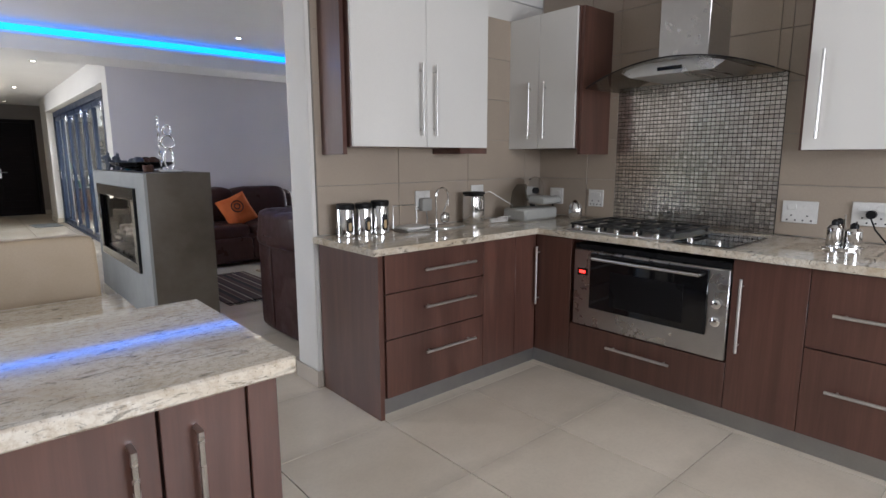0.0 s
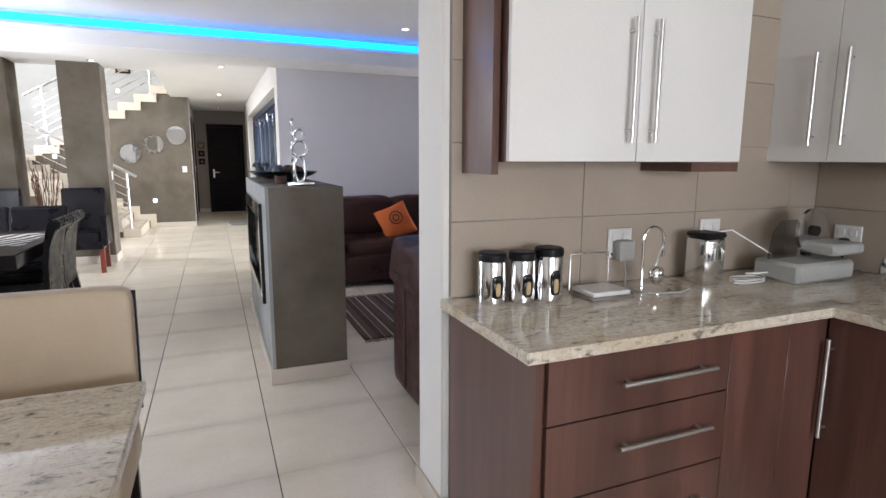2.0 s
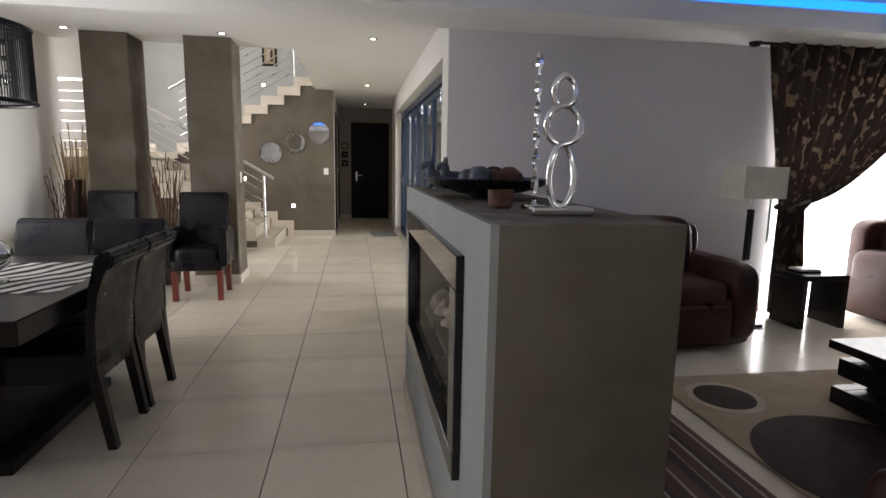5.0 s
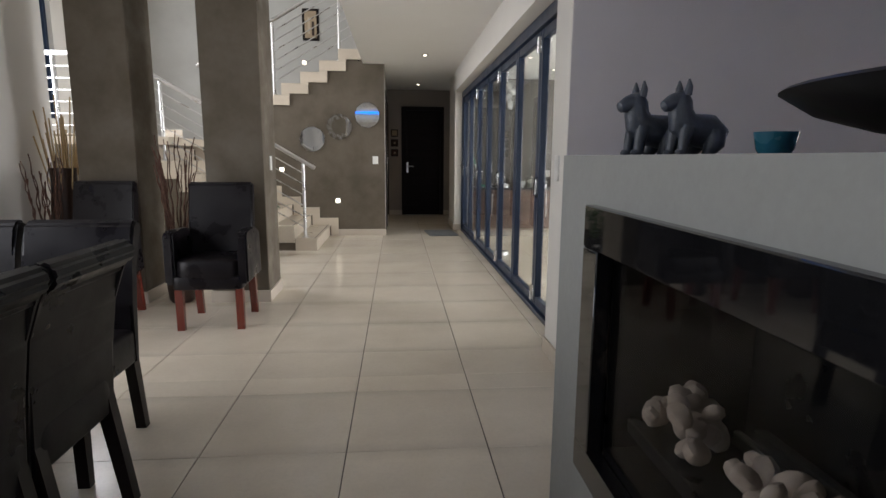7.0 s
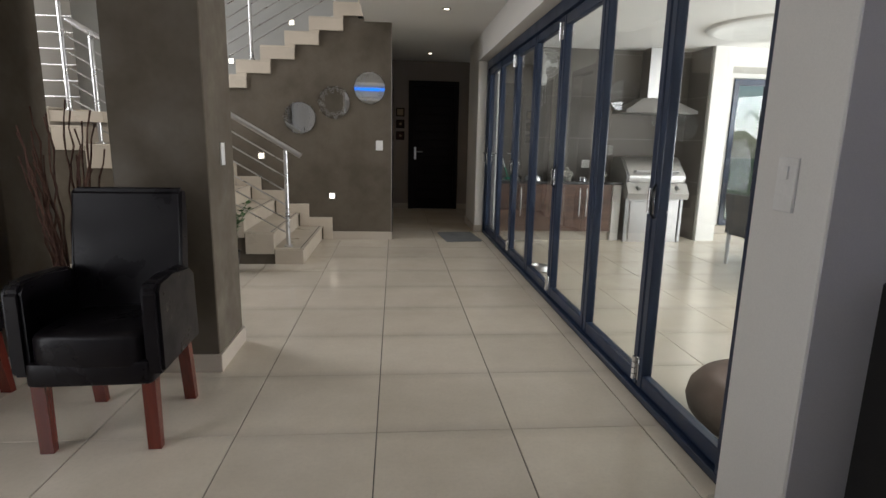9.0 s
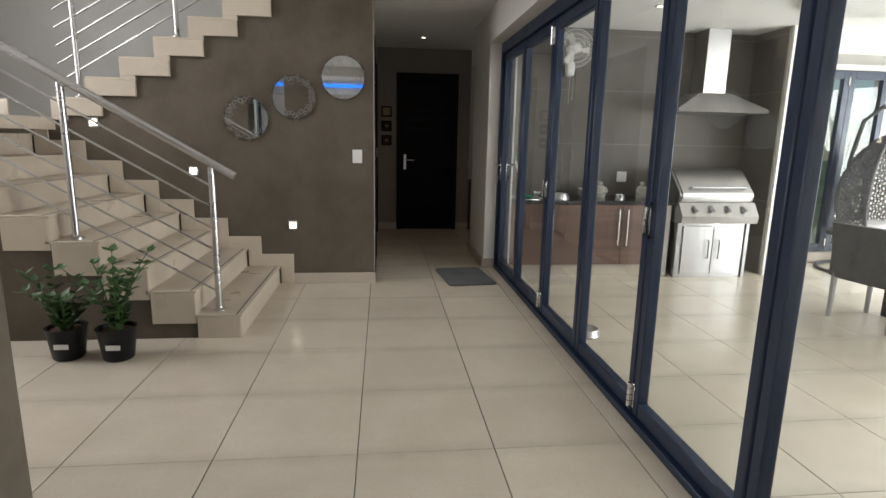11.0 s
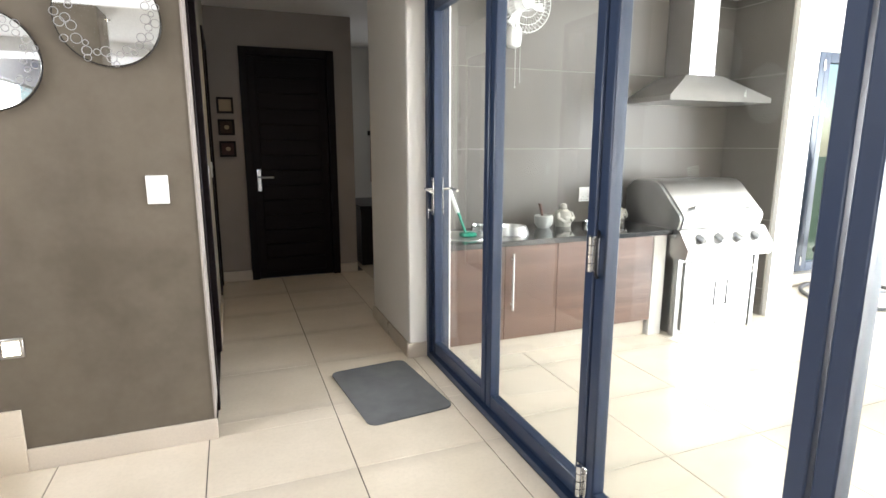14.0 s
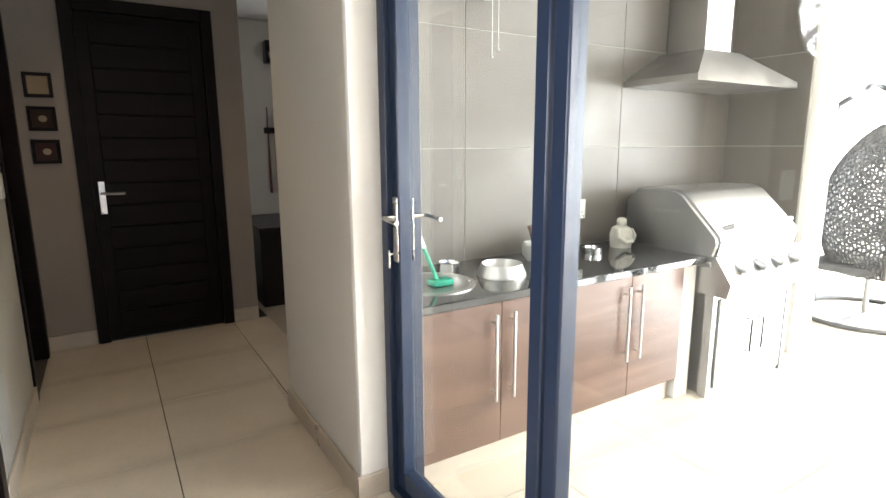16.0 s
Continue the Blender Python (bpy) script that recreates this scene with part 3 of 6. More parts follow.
for a in ((FY0, 5.24, 0.0, FZ), (6.54, FY1, 0.0, FZ), (5.24, 6.54, 0.0, 0.50), (5.24, 6.54, 1.08, FZ)):
    bx(bm, FX0, FX0 + .02, a[0], a[1], a[2], a[3])
part("face", bm, M_face, fp, "pale grey front", world=True)
bm = bmesh.new()
bx(bm, FX0 - .014, FX1 + .014, FY0 - .014, FY0, 0, 0.10, bev=.003)
bx(bm, FX0 - .014, FX0, FY0, FY1, 0, 0.10, bev=.003)
bx(bm, FX1, FX1 + .014, FY0, FY1, 0, 0.10, bev=.003)
part("skirting", bm, M_skirting, fp, "beige tile skirting", world=True)

# skirtings
def skirt(x0, x1, y0, y1):
    block("skirting", x0, x1, y0, y1, 0, 0.10, M_skirting, "beige tile skirting along the wall", "skirting", bev=0.003)


skirt(1.90, 4.95, YL - .014, YL)
skirt(1.834, 1.848, YL - .014, 8.66)
skirt(1.834, 1.99, 8.66, 8.674)
skirt(1.976, 1.99, 8.674, 8.84)
skirt(-0.02, 0.728, 14.006, 14.02)
skirt(1.858, 1.872, 14.65, 15.57)
skirt(1.858, 1.99, 14.622, 14.636)
skirt(0.718, 1.003, 17.186, 17.2)
skirt(1.903, 2.09, 17.186, 17.2)
skirt(0.718, 0.732, 15.26, 16.30)
skirt(1.834, 1.848, 3.271, 3.545)
skirt(1.848, 1.874, 3.271, 3.285)
skirt(-2.1, -2.086, 7.9, 10.5)


# folding doors
FOLDX = 2.013
POSTS = [8.86, 9.64, 10.48, 11.32, 12.14, 12.94, 13.79, 14.60]
fold = thing("folding_door", "closed charcoal aluminium folding glass doors to the patio", "door", (FOLDX + .03, 11.7, 0))
bm = bmesh.new()
bx(bm, 1.99, 2.13, 8.84, 14.636, 0.0, 0.035, bev=.003)
part("sill_track", bm, M_alu, fold, world=True)
part("head_frame", B(1.99, 2.13, 8.84, 14.636, 2.20, 2.30, bev=.004), M_alu, fold, world=True)
part("jamb", B(1.99, 2.13, 8.84, 8.885, 0.035, 2.20, bev=.003), M_alu, fold, world=True)
part("jamb", B(1.99, 2.13, 14.588, 14.636, 0.035, 2.20, bev=.003), M_alu, fold, world=True)
for k, (a, b) in enumerate(zip(POSTS, POSTS[1:])):
    bm = bmesh.new()
    w = 0.05
    a0, b0 = a + .006, b - .006
    bx(bm, FOLDX, FOLDX + .055, a0, a0 + w, .04, 2.195, bev=.005)
    bx(bm, FOLDX, FOLDX + .055, b0 - w, b0, .04, 2.195, bev=.005)
    bx(bm, FOLDX + .003, FOLDX + .052, a0 + w, b0 - w, .04, .115, bev=.004)
    bx(bm, FOLDX + .003, FOLDX + .052, a0 + w, b0 - w, 2.12, 2.195, bev=.004)
    leaf = part("door_leaf", bm, M_alu, fold, world=True)
    pane = part("pane", B(FOLDX + .024, FOLDX + .030, a0 + w, b0 - w, .115, 2.12), M_glass, leaf, "clear glass pane", world=True)
    pane.visible_shadow = False
    if k in (0, 2, 4):
        for z in (0.14, 1.0, 2.08):
            bm = bmesh.new()
            y = b
            for j in range(4):
                tube(bm, [(FOLDX - .018, y, z - .06 + j * .031), (FOLDX - .018, y, z - .032 + j * .031)], 0.012, 10)
            bx(bm, FOLDX - .010, FOLDX + .001, y - .03, y + .03, z - .06, z + .062, bev=.002)
            part("hinge", bm, M_chrome, leaf, "steel hinge", world=True)
        bm = bmesh.new()
        tube(bm, [(FOLDX, b - .015, .92), (FOLDX - .03, b - .05, .94), (FOLDX - .035, b - .055, 1.0), (FOLDX - .03, b - .05, 1.06), (FOLDX, b - .015, 1.08)], .006, 8)
        part("pull_handle", bm, M_blackplastic, leaf, "black pull handle", world=True)
    if k == 6:
        bm = bmesh.new()
        bx(bm, FOLDX - .008, FOLDX, b - .056, b - .022, .94, 1.17, bev=.003)
        tube(bm, [(FOLDX, b - .04, 1.10), (FOLDX - .05, b - .04, 1.10), (FOLDX - .058, b - .06, 1.103), (FOLDX - .055, b - .15, 1.095)], .009, 8)
        part("lever_handle", bm, M_steel, leaf, "steel lever handle", world=True)
        bm = bmesh.new()
        bx(bm, FOLDX + .055, FOLDX + .063, b - .056, b - .022, .94, 1.17, bev=.003)
        tube(bm, [(FOLDX + .055, b - .04, 1.10), (FOLDX + .11, b - .04, 1.10), (FOLDX + .118, b - .06, 1.103), (FOLDX + .115, b - .15, 1.095)], .009, 8)
        part("lever_handle", bm, M_steel, leaf, "steel lever handle", world=True)
        bm = bmesh.new()
        tube(bm, [(FOLDX - .03, b - .04, 0.97 + 0.0), (FOLDX - .008, b - .04, .97)], .004, 6)
        bx(bm, FOLDX - .034, FOLDX - .030, b - .046, b - .034, .92, .985, bev=.001)
        part("key", bm, M_chrome, leaf, "key in the lock", world=True)


def dark_door(name, label, x0, x1, y, deep=0.0):
    """A dark panelled door with its frame, in a wall across y (or across x, if turned)."""
    d = thing(name, label, "door", ((x0 + x1) / 2, y, 0), "", "structure")
    w = x1 - x0
    bm = bmesh.new()
    bx(bm, -w / 2, -w / 2 + .075, -.03, .14, 0, 2.28, bev=.004)
    bx(bm, w / 2 - .075, w / 2, -.03, .14, 0, 2.28, bev=.004)
    bx(bm, -w / 2 + .075, w / 2 - .075, -.03, .14, 2.20, 2.28, bev=.004)
    part("door_frame", bm, M_darkdoor, d)
    leaf = part("door_leaf", B(-w / 2 + .07, w / 2 - .07, .02 + deep, .055 + deep, .003, 2.206, bev=.002), M_darkdoor, d)
    for i in range(14):
        z = .06 + i * .15
        part("panel_board", B(-w / 2 + .15, w / 2 - .15, .008 + deep, .021 + deep, z, min(z + .142, 2.15), bev=.004), M_darkdoor, leaf)
    bm = bmesh.new()
    bx(bm, -w / 2 + .105, -w / 2 + .145, -.002 + deep, .008 + deep, .90, 1.12, bev=.003)
    tube(bm, [(-w / 2 + .125, deep, 1.04), (-w / 2 + .125, deep - .05, 1.04), (-w / 2 + .14, deep - .055, 1.04), (-w / 2 + .26, deep - .052, 1.038)], .009, 8)
    part("door_handle", bm, M_steel, leaf, "steel lever handle on a plate")
    return d


dark_door("door_1", "closed dark espresso wood door with horizontal boards", 1.003, 1.903, 17.2)
for yc, w in ((14.781, 0.956), (16.71, 0.82)):
    d = dark_door("door_2", "closed dark espresso wood door in the corridor side wall", -w / 2, w / 2, 0, 0.08)
    d.matrix_basis = pose(0.70, yc, 0, 0, 0, 90)

# stairs
stairs = thing("staircase", "beige tiled staircase with a steel rail", "stairs", (-1.2, 13.2, 0))
n1 = 9
for i in range(n1):
    x = XS - RUN * i
    z = RISE * (i + 1)
    xr = -3.6 if i == n1 - 1 else x - RUN - 0.03
    part("riser", B(x - .03, x, 12.60, 14.02, z - RISE, z - .018), M_steptile, stairs, world=True)
    part("tread", B(xr, x + .012, 12.59, 14.02, z - .018, z, bev=.003), M_steptile, stairs, world=True)
    part("nosing_strip", B(x - .030, x - .021, 12.592, 14.018, z - .003, z + .0015), M_strip, stairs, "dark metal nosing strip", world=True)
    part("side_panel", B(xr if i == n1 - 1 else x - RUN - .031, x - .03, 12.605, 12.66, 0, z - .018), M_taupe, stairs, world=True)
    part("side_tile", B(x - RUN * .98, x - .002, 12.590, 12.604, z - RISE - (0 if i == 0 else .06), z - .019, bev=.002), M_steptile, stairs, world=True)
    # stepped skirting on the wall
    bm = bmesh.new()
    bx(bm, x - RUN + .1355, x + .135, 14.004, 14.019, z, z + .115, bev=.002)
    bx(bm, x + .02, x + .135, 14.004, 14.019, max(z - RISE, 0.0), z, bev=.002)
    part("wall_skirting", bm, M_steptile, stairs, world=True)
# upper flight
for i in range(n_up + 2):
    x = UX + RUN * i
    z = UZ + UR * i
    part("upper_tread", B(x, x + RUN + .02, 13.99, 15.35, z - .02 + UR, z + UR, bev=.003), M_steptile, stairs, world=True)
    part("upper_riser", B(x, x + .02, 14.0, 15.35, z - .02, z + UR - .02), M_steptile, stairs, world=True)
    if i < n_up:
        bm = bmesh.new()
        bx(bm, x - .0, x + RUN + .11, 13.985, 14.019, z + .02, z + UR - .02, bev=.002)
        bx(bm, x + .0, x + .115, 13.985, 14.019, z - .0195, z + .0195, bev=.001)
        part("stringer_tile", bm, M_steptile, stairs, world=True)
part("landing", B(-3.6, UX, 12.6, 15.35, UZ - .1, UZ, bev=.003), M_steptile, stairs, world=True)


def railing(name, label, x0, z0, x1, z1, y, posts, rails=7, height=1.0, over=0.15):
    r = thing(name, label, "railing", ((x0 + x1) / 2, y, (z0 + z1) / 2))
    s = (z1 - z0) / (x1 - x0)

    def zz(x):
        return z0 + s * (x - x0)
    d = math.copysign(over, x0 - x1)
    part("handrail", TU([(x0 + d, y, zz(x0 + d) + height), (x1, y, z1 + height)], .026, 14), M_steel, r, world=True)
    for p, foot in posts:
        bm = bmesh.new()
        tube(bm, [(p, y, foot), (p, y, zz(p) + height - .03)], .021, 12)
        lathe(bm, [(.045, 0), (.045, .012), (.026, .016), (.021, .03)], (p, y, foot), 16)
        part("post", bm, M_steel, r, world=True)
    for k in range(rails):
        h = .13 + k * (height - .2) / (rails - .4)
        part("rail", TU([(x0, y, zz(x0) + h), (x1, y, z1 + h)], .0075, 8), M_steel, r, world=True)
    return r


railing("stair_railing", "steel stair railing with slanting rods", -0.32, 0.166, -2.25, 0.166 + 1.93 * RISE / RUN, 12.70, [(-0.32, 0.166), (-1.19, 0.664), (-2.05, 1.162)], 6)
railing("stair_railing", "steel stair railing with slanting rods", -1.9, 1.63, 0.5, 1.63 + 2.4 * UR / RUN, 14.06, [(-1.75, 1.632), (-0.93, 2.142), (0.05, 2.652)], 6)
railing("landing_railing", "steel railing along the stair landing", -2.2, UZ, -3.4, UZ + .001, 12.70, [(-2.3, UZ), (-3.3, UZ)], 6, 1.0, 0.0)

# window frames
for nm, pts in (("window_1", (0.2, 3.0, -2.55, 0.95, 2.15)),):
    w = thing(nm, "white framed kitchen window", "window", (1.6, -2.5, .95), "", "structure")
    bm = bmesh.new()
    for x in (0.2, 1.58, 2.95):
        bx(bm, x, x + .05, -2.53, -2.47, .95, 2.15)
    bx(bm, .25, 2.95, -2.53, -2.47, .95, 1.0)
    bx(bm, .25, 2.95, -2.53, -2.47, 2.1, 2.15)
    part("window_frame", bm, M_alu, w, world=True)
w = thing("window_2", "tall dark framed stairwell window", "window", (-3.7, 12.4, 1.7), "", "structure")
bm = bmesh.new()
for y in (11.5, 12.37, 13.24):
    bx(bm, -3.72, -3.66, y, y + .06, 1.7, 4.3)
bx(bm, -3.72, -3.66, 11.56, 13.24, 1.7, 1.76)
bx(bm, -3.72, -3.66, 11.56, 13.24, 4.24, 4.3)
part("window_frame", bm, M_alu, w, world=True)
# Assumed west opening, never in view; holds the dining area lamp.
w = thing("window_3", "assumed wide glazed opening beside the dining table, out of view", "window", (-2.2, 6.3, 0), "", "structure")
bm = bmesh.new()
for y in (4.7, 5.75, 6.8, 7.84):
    bx(bm, -2.24, -2.18, y, y + .06, 0, 2.3)
part("window_frame", bm, M_alu, w, world=True)
w = thing("window_4", "bright lounge window behind a sheer curtain", "window", (6.1, YL + .1, 0), "", "structure")
bm = bmesh.new()
for x in (4.95, 6.1, 7.24):
    bx(bm, x, x + .06, YL + .08, YL + .14, 0, 2.25)
part("window_frame", bm, M_alu, w, world=True)

# ---- patio ----
YP = 15.32
block("wall_patio_north", 2.16, 5.25, YP + .003, YP + .10, PFZ, 2.62, M_palegrout, "pale grout behind dark patio wall tiles")
block("wall_patio_niche_side", 5.20, 5.48, 14.72, 15.6, PFZ, 2.62, M_wall, "white painted patio wall end")
DY = 15.47
bm = bmesh.new()
bx(bm, 5.48, 8.6, DY, DY + .2, 2.29, 2.62)
bx(bm, 7.13, 8.6, DY, DY + .2, PFZ, 2.29)
bx(bm, 5.48, 5.98, DY, DY + .2, 0.0, 2.29)
bx(bm, 5.48, 7.13, DY, DY + .2, PFZ, 0.0)
bx(bm, 5.48, 7.25, 14.76, DY, 2.36, 2.62)
solo("wall_patio_east", bm, M_wall, "white painted patio wall around a glass door", "wall", "structure")
block("wall_patio_inner_room", 5.48, 8.0, 18.5, 18.7, PFZ, 2.62, M_wall, "white wall of the room behind the patio door")
d = thing("patio_glass_door", "charcoal aluminium framed glass patio door", "door", (6.4, DY - .02, 0))
for a, b in ((5.985, 6.58), (6.58, 7.12)):
    bm = bmesh.new()
    bx(bm, a, a + .08, DY - .03, DY + .04, 0.0, 2.28, bev=.004)
    bx(bm, b - .08, b, DY - .03, DY + .04, 0.0, 2.28, bev=.004)
    bx(bm, a + .08, b - .08, DY - .03, DY + .04, 0.0, .10, bev=.004)
    bx(bm, a + .08, b - .08, DY - .03, DY + .04, 2.18, 2.28, bev=.004)
    lf = part("door_leaf", bm, M_alu, d, world=True)
    part("pane", B(a + .08, b - .08, DY, DY + .006, .10, 2.18), M_glass, lf, "clear glass pane", world=True).visible_shadow = False
    for z in (.12, 2.15):
        part("hinge", TU([(b - .01, DY - .035, z - .05), (b - .01, DY - .035, z + .05)], .012, 8), M_chrome, lf, "steel hinge", world=True)
block("patio_step", 5.48, 7.13, DY - .12, DY, PFZ, 0.0, M_skirting, "pale tiled step below the patio door", "step", bev=.004)


def cabinet(name, label, x0, x1, y0, y1, z0, z1, material, front, group="", fronts=(), handles=(), facemat=None, category="cabinet"):
    """front: '-y' or '-x'. fronts: rectangles (a0, a1, z0, z1) on the front; handles: (a, z, 'v' or 'h', length, front index)."""
    c = thing(name, label, category, ((x0 + x1) / 2, (y0 + y1) / 2, z0), group)
    f = 0.02
    if front == "-y":
        part("body", B(x0, x1, y0 + f, y1, z0, z1), material, c, world=True)
    else:
        part("body", B(x0 + f, x1, y0, y1, z0, z1), material, c, world=True)
    made = []
    for a0, a1, b0, b1 in fronts:
        if front == "-y":
            bm = B(a0 + .0015, a1 - .0015, y0, y0 + f - .001, b0 + .0015, b1 - .0015, bev=.0015)
        else:
            bm = B(x0, x0 + f - .001, a0 + .0015, a1 - .0015, b0 + .0015, b1 - .0015, bev=.0015)
        made.append(part("front", bm, facemat or material, c, world=True))
    for a, z, way, ln, k in handles:
        bm = bmesh.new()
        e = Vector((1, 0, 0)) if front == "-y" else Vector((0, 1, 0))
        o = Vector((0, -1, 0)) if front == "-y" else Vector((-1, 0, 0))
        p0 = Vector((a, y0, z)) if front == "-y" else Vector((x0, a, z))
        dr = Vector((0, 0, 1)) if way == "v" else e
        tube(bm, [p0 + o * .032 - dr * ln / 2, p0 + o * .032 + dr * ln / 2], .0075, 10)
        for s in (-.4, .4):
            tube(bm, [p0 + dr * ln * s, p0 + o * .032 + dr * ln * s], .0045, 8)
        part("handle", bm, M_handle, made[k], "steel bar handle", world=True)
    return c


PX = [2.16, 2.58, 3.0, 3.43, 3.86]
pz0, pz1 = PFZ + .14, 0.68
for a, b in ((0, 2), (2, 4)):
    cabinet("patio_cabinet", "brown walnut two-door patio base cabinet", PX[a], PX[b], 14.68, YP - .01, pz0, pz1, M_patiowood, "-y", "patio cabinets",
            [(PX[a], PX[a + 1], pz0, pz1), (PX[a + 1], PX[b], pz0, pz1)], [(PX[a + 1] - .05, .43, "v", .40, 0), (PX[a + 1] + .05, .43, "v", .40, 1)])
block("patio_plinth", 2.16, 3.86, 14.74, YP - .01, PFZ, pz0, M_skirting, "pale tiled plinth under the patio cabinets", "plinth")
ct = thing("patio_counter", "polished black granite patio counter", "counter", (3.0, 15.0, .68))
part("slab", B(2.16, 4.012, 14.65, YP - .004, .683, .722, bev=.004), M_black_granite, ct, world=True)
part("end_panel", B(3.88, 4.0, 14.70, YP - .01, PFZ, .682, bev=.003), M_wall, ct, "white painted end wall", world=True)

# barbecue
bb = thing("gas_barbecue", "stainless steel gas barbecue with a closed lid", "barbecue", (4.62, 14.9, PFZ))
gx0, gx1 = 4.03, 4.90
bm = bmesh.new()
prof = [(14.62, .725), (14.60, .80), (14.61, .835), (14.84, 1.055), (14.88, 1.075), (14.94, 1.082), (15.17, 1.075), (15.25, 1.00), (15.25, .725)]
prism(bm, prof, "x", gx0 + .03, gx1 - .03)
part("lid", bm, M_stainless, bb, world=True)
for xa, xb in ((gx0, gx0 + .028), (gx1 - .028, gx1)):
    bm = bmesh.new()
    prism(bm, [(y + (.012 if y < 14.9 else -.008), z - .006) for y, z in prof], "x", xa, xb)
    bmesh.ops.bevel(bm, geom=bm.edges[:], offset=.003, segments=1, affect="EDGES")
    part("lid_end", bm, M_kick, bb, "grey cast end of the lid", world=True)
for xa, xb in ((gx0 - .022, gx0 - .012), (gx1 + .002, gx1 + .012)):
    part("side_shelf", B(xa, xb, 14.62, 15.2, .655, .69, bev=.006), M_kick, bb, "grey side shelf", world=True)
bm = bmesh.new()
prism(bm, [(14.52, .50), (14.50, .58), (14.60, .72), (15.26, .72), (15.26, .50)], "x", gx0 - .01, gx1 + .01)
pan = part("control_panel", bm, M_stainless, bb, world=True)
for i in range(4):
    bm = bmesh.new()
    x = gx0 + .15 + i * .19
    tube(bm, [(x, 14.57, .665), (x, 14.515, .645), (x, 14.50, .64)], [.033, .026, .018], 16)
    part("knob", bm, M_kick, pan, "grey control knob", world=True)
bm = bmesh.new()
tube(bm, [(gx0 + .12, 14.65, .87), (gx0 + .12, 14.60, .89), (gx1 - .12, 14.60, .89), (gx1 - .12, 14.65, .87)], .014, 10)
part("lid_handle", bm, M_kick, bb, world=True)
part("lid_dial", LA([(.03, 0), (.03, .012), (.02, .016)], (4.47, 14.90, 1.055), 16), M_black, bb, world=True)
part("cart_body", B(gx0 + .04, gx1 - .06, 14.62, 15.25, PFZ, .50, bev=.004), M_stainless, bb, world=True)
for x in (gx0 + .01, gx1 - .05):
    part("cart_post", B(x, x + .04, 14.605, 14.66, PFZ, .50, bev=.003), M_kick, bb, "grey metal cart post", world=True)
for a, b in ((gx0 + .08, 4.462), (4.468, gx1 - .08)):
    dr = part("cart_door", B(a, b, 14.60, 14.619, PFZ + .04, .46, bev=.004), M_stainless, bb, world=True)
    xh = b - .06 if a < 4.3 else a + .06
    part("handle", TU([(xh, 14.60, .10), (xh, 14.57, .10), (xh, 14.57, .30), (xh, 14.60, .30)], .006, 8), M_blackplastic, dr, "black handle", world=True)

# extractor over the barbecue
hd = thing("patio_extractor_hood", "pyramid stainless steel extractor hood on a chimney", "extractor hood", (4.62, 15.05, 1.73))
bm = bmesh.new()
prism(bm, [(4.02, 1.70), (5.08, 1.70), (5.08, 1.738), (4.74, 1.92), (4.36, 1.92), (4.02, 1.738)], "y", 14.80, YP - .003)
for v in bm.verts:
    if v.co.z > 1.9 and v.co.y < 15:
        v.co.y = 15.0
part("canopy", bm, M_stainless, hd, world=True)
part("chimney", B(4.42, 4.69, 15.04, YP - .003, 1.915, 2.62, bev=.003), M_stainless, hd, world=True)

# ---- kitchen ----
KX, KY = 3.10, 2.69        # faces of the two cabinet runs
cabinet("drawer_cabinet", "brown walnut base cabinet with three drawers", 1.90, 2.62, KY, 3.27, .10, .865, M_cabwood, "-y", "kitchen base cabinets",
        [(1.92, 2.62, .663, .862), (1.92, 2.62, .421, .660), (1.92, 2.62, .105, .418)], [(2.345, .762, "h", .37, 0), (2.345, .562, "h", .37, 1), (2.345, .31, "h", .37, 2)])
block("cabinet_end_panel", 1.875, 1.90, KY - .004, 3.27, 0, .868, M_cabwood, "brown walnut end panel of the drawer cabinet", "cabinet panel")
cabinet("corner_cabinet", "brown walnut corner base cabinet front", 2.62, KX - .003, KY, 3.27, .10, .865, M_cabwood, "-y", "kitchen base cabinets", [(2.62, 2.9, .105, .862), (2.9, KX - .004, .105, .862)])
cabinet("corner_cabinet", "brown walnut corner base cabinet with a tall bar handle", KX, 3.84, 2.42, 3.27, .10, .865, M_cabwood, "-x", "kitchen base cabinets",
        [(2.42, KY - .002, .105, .862)], [(KY - .028, .60, "v", .37, 0)])
cabinet("oven_cabinet", "brown walnut oven housing with a drawer below", KX, 3.84, 1.50, 2.42, .10, .345, M_cabwood, "-x", "kitchen base cabinets",
        [(1.50, 2.42, .105, .343)], [(1.957, .256, "h", .375, 0)])
cabinet("base_cabinet", "brown walnut base cabinet with a tall bar handle", KX, 3.84, 1.18, 1.50, .10, .865, M_cabwood, "-x", "kitchen base cabinets",
        [(1.18, 1.50, .105, .862)], [(1.449, .595, "v", .36, 0)])
cabinet("drawer_cabinet", "brown walnut base cabinet with wide drawers", KX, 3.84, 0.2, 1.18, .10, .865, M_cabwood, "-x", "kitchen base cabinets",
        [(.2, 1.18, .511, .862), (.2, 1.18, .105, .508)], [(.87, .679, "h", .42, 0), (.87, .339, "h", .42, 1)])
cabinet("base_cabinet", "brown walnut base cabinet", KX, 3.84, -2.39, 0.2, .10, .865, M_cabwood, "-x", "kitchen base cabinets", [(-2.39, -1.1, .105, .862), (-1.1, .2, .105, .862)])
block("kickboard", 1.90, KX + .05, KY + .045, KY + .06, 0, .098, M_kick, "brushed aluminium kickboard", "kickboard")
block("kickboard", KX + .05, KX + .065, -2.39, KY + .045, 0, .098, M_kick, "brushed aluminium kickboard", "kickboard")
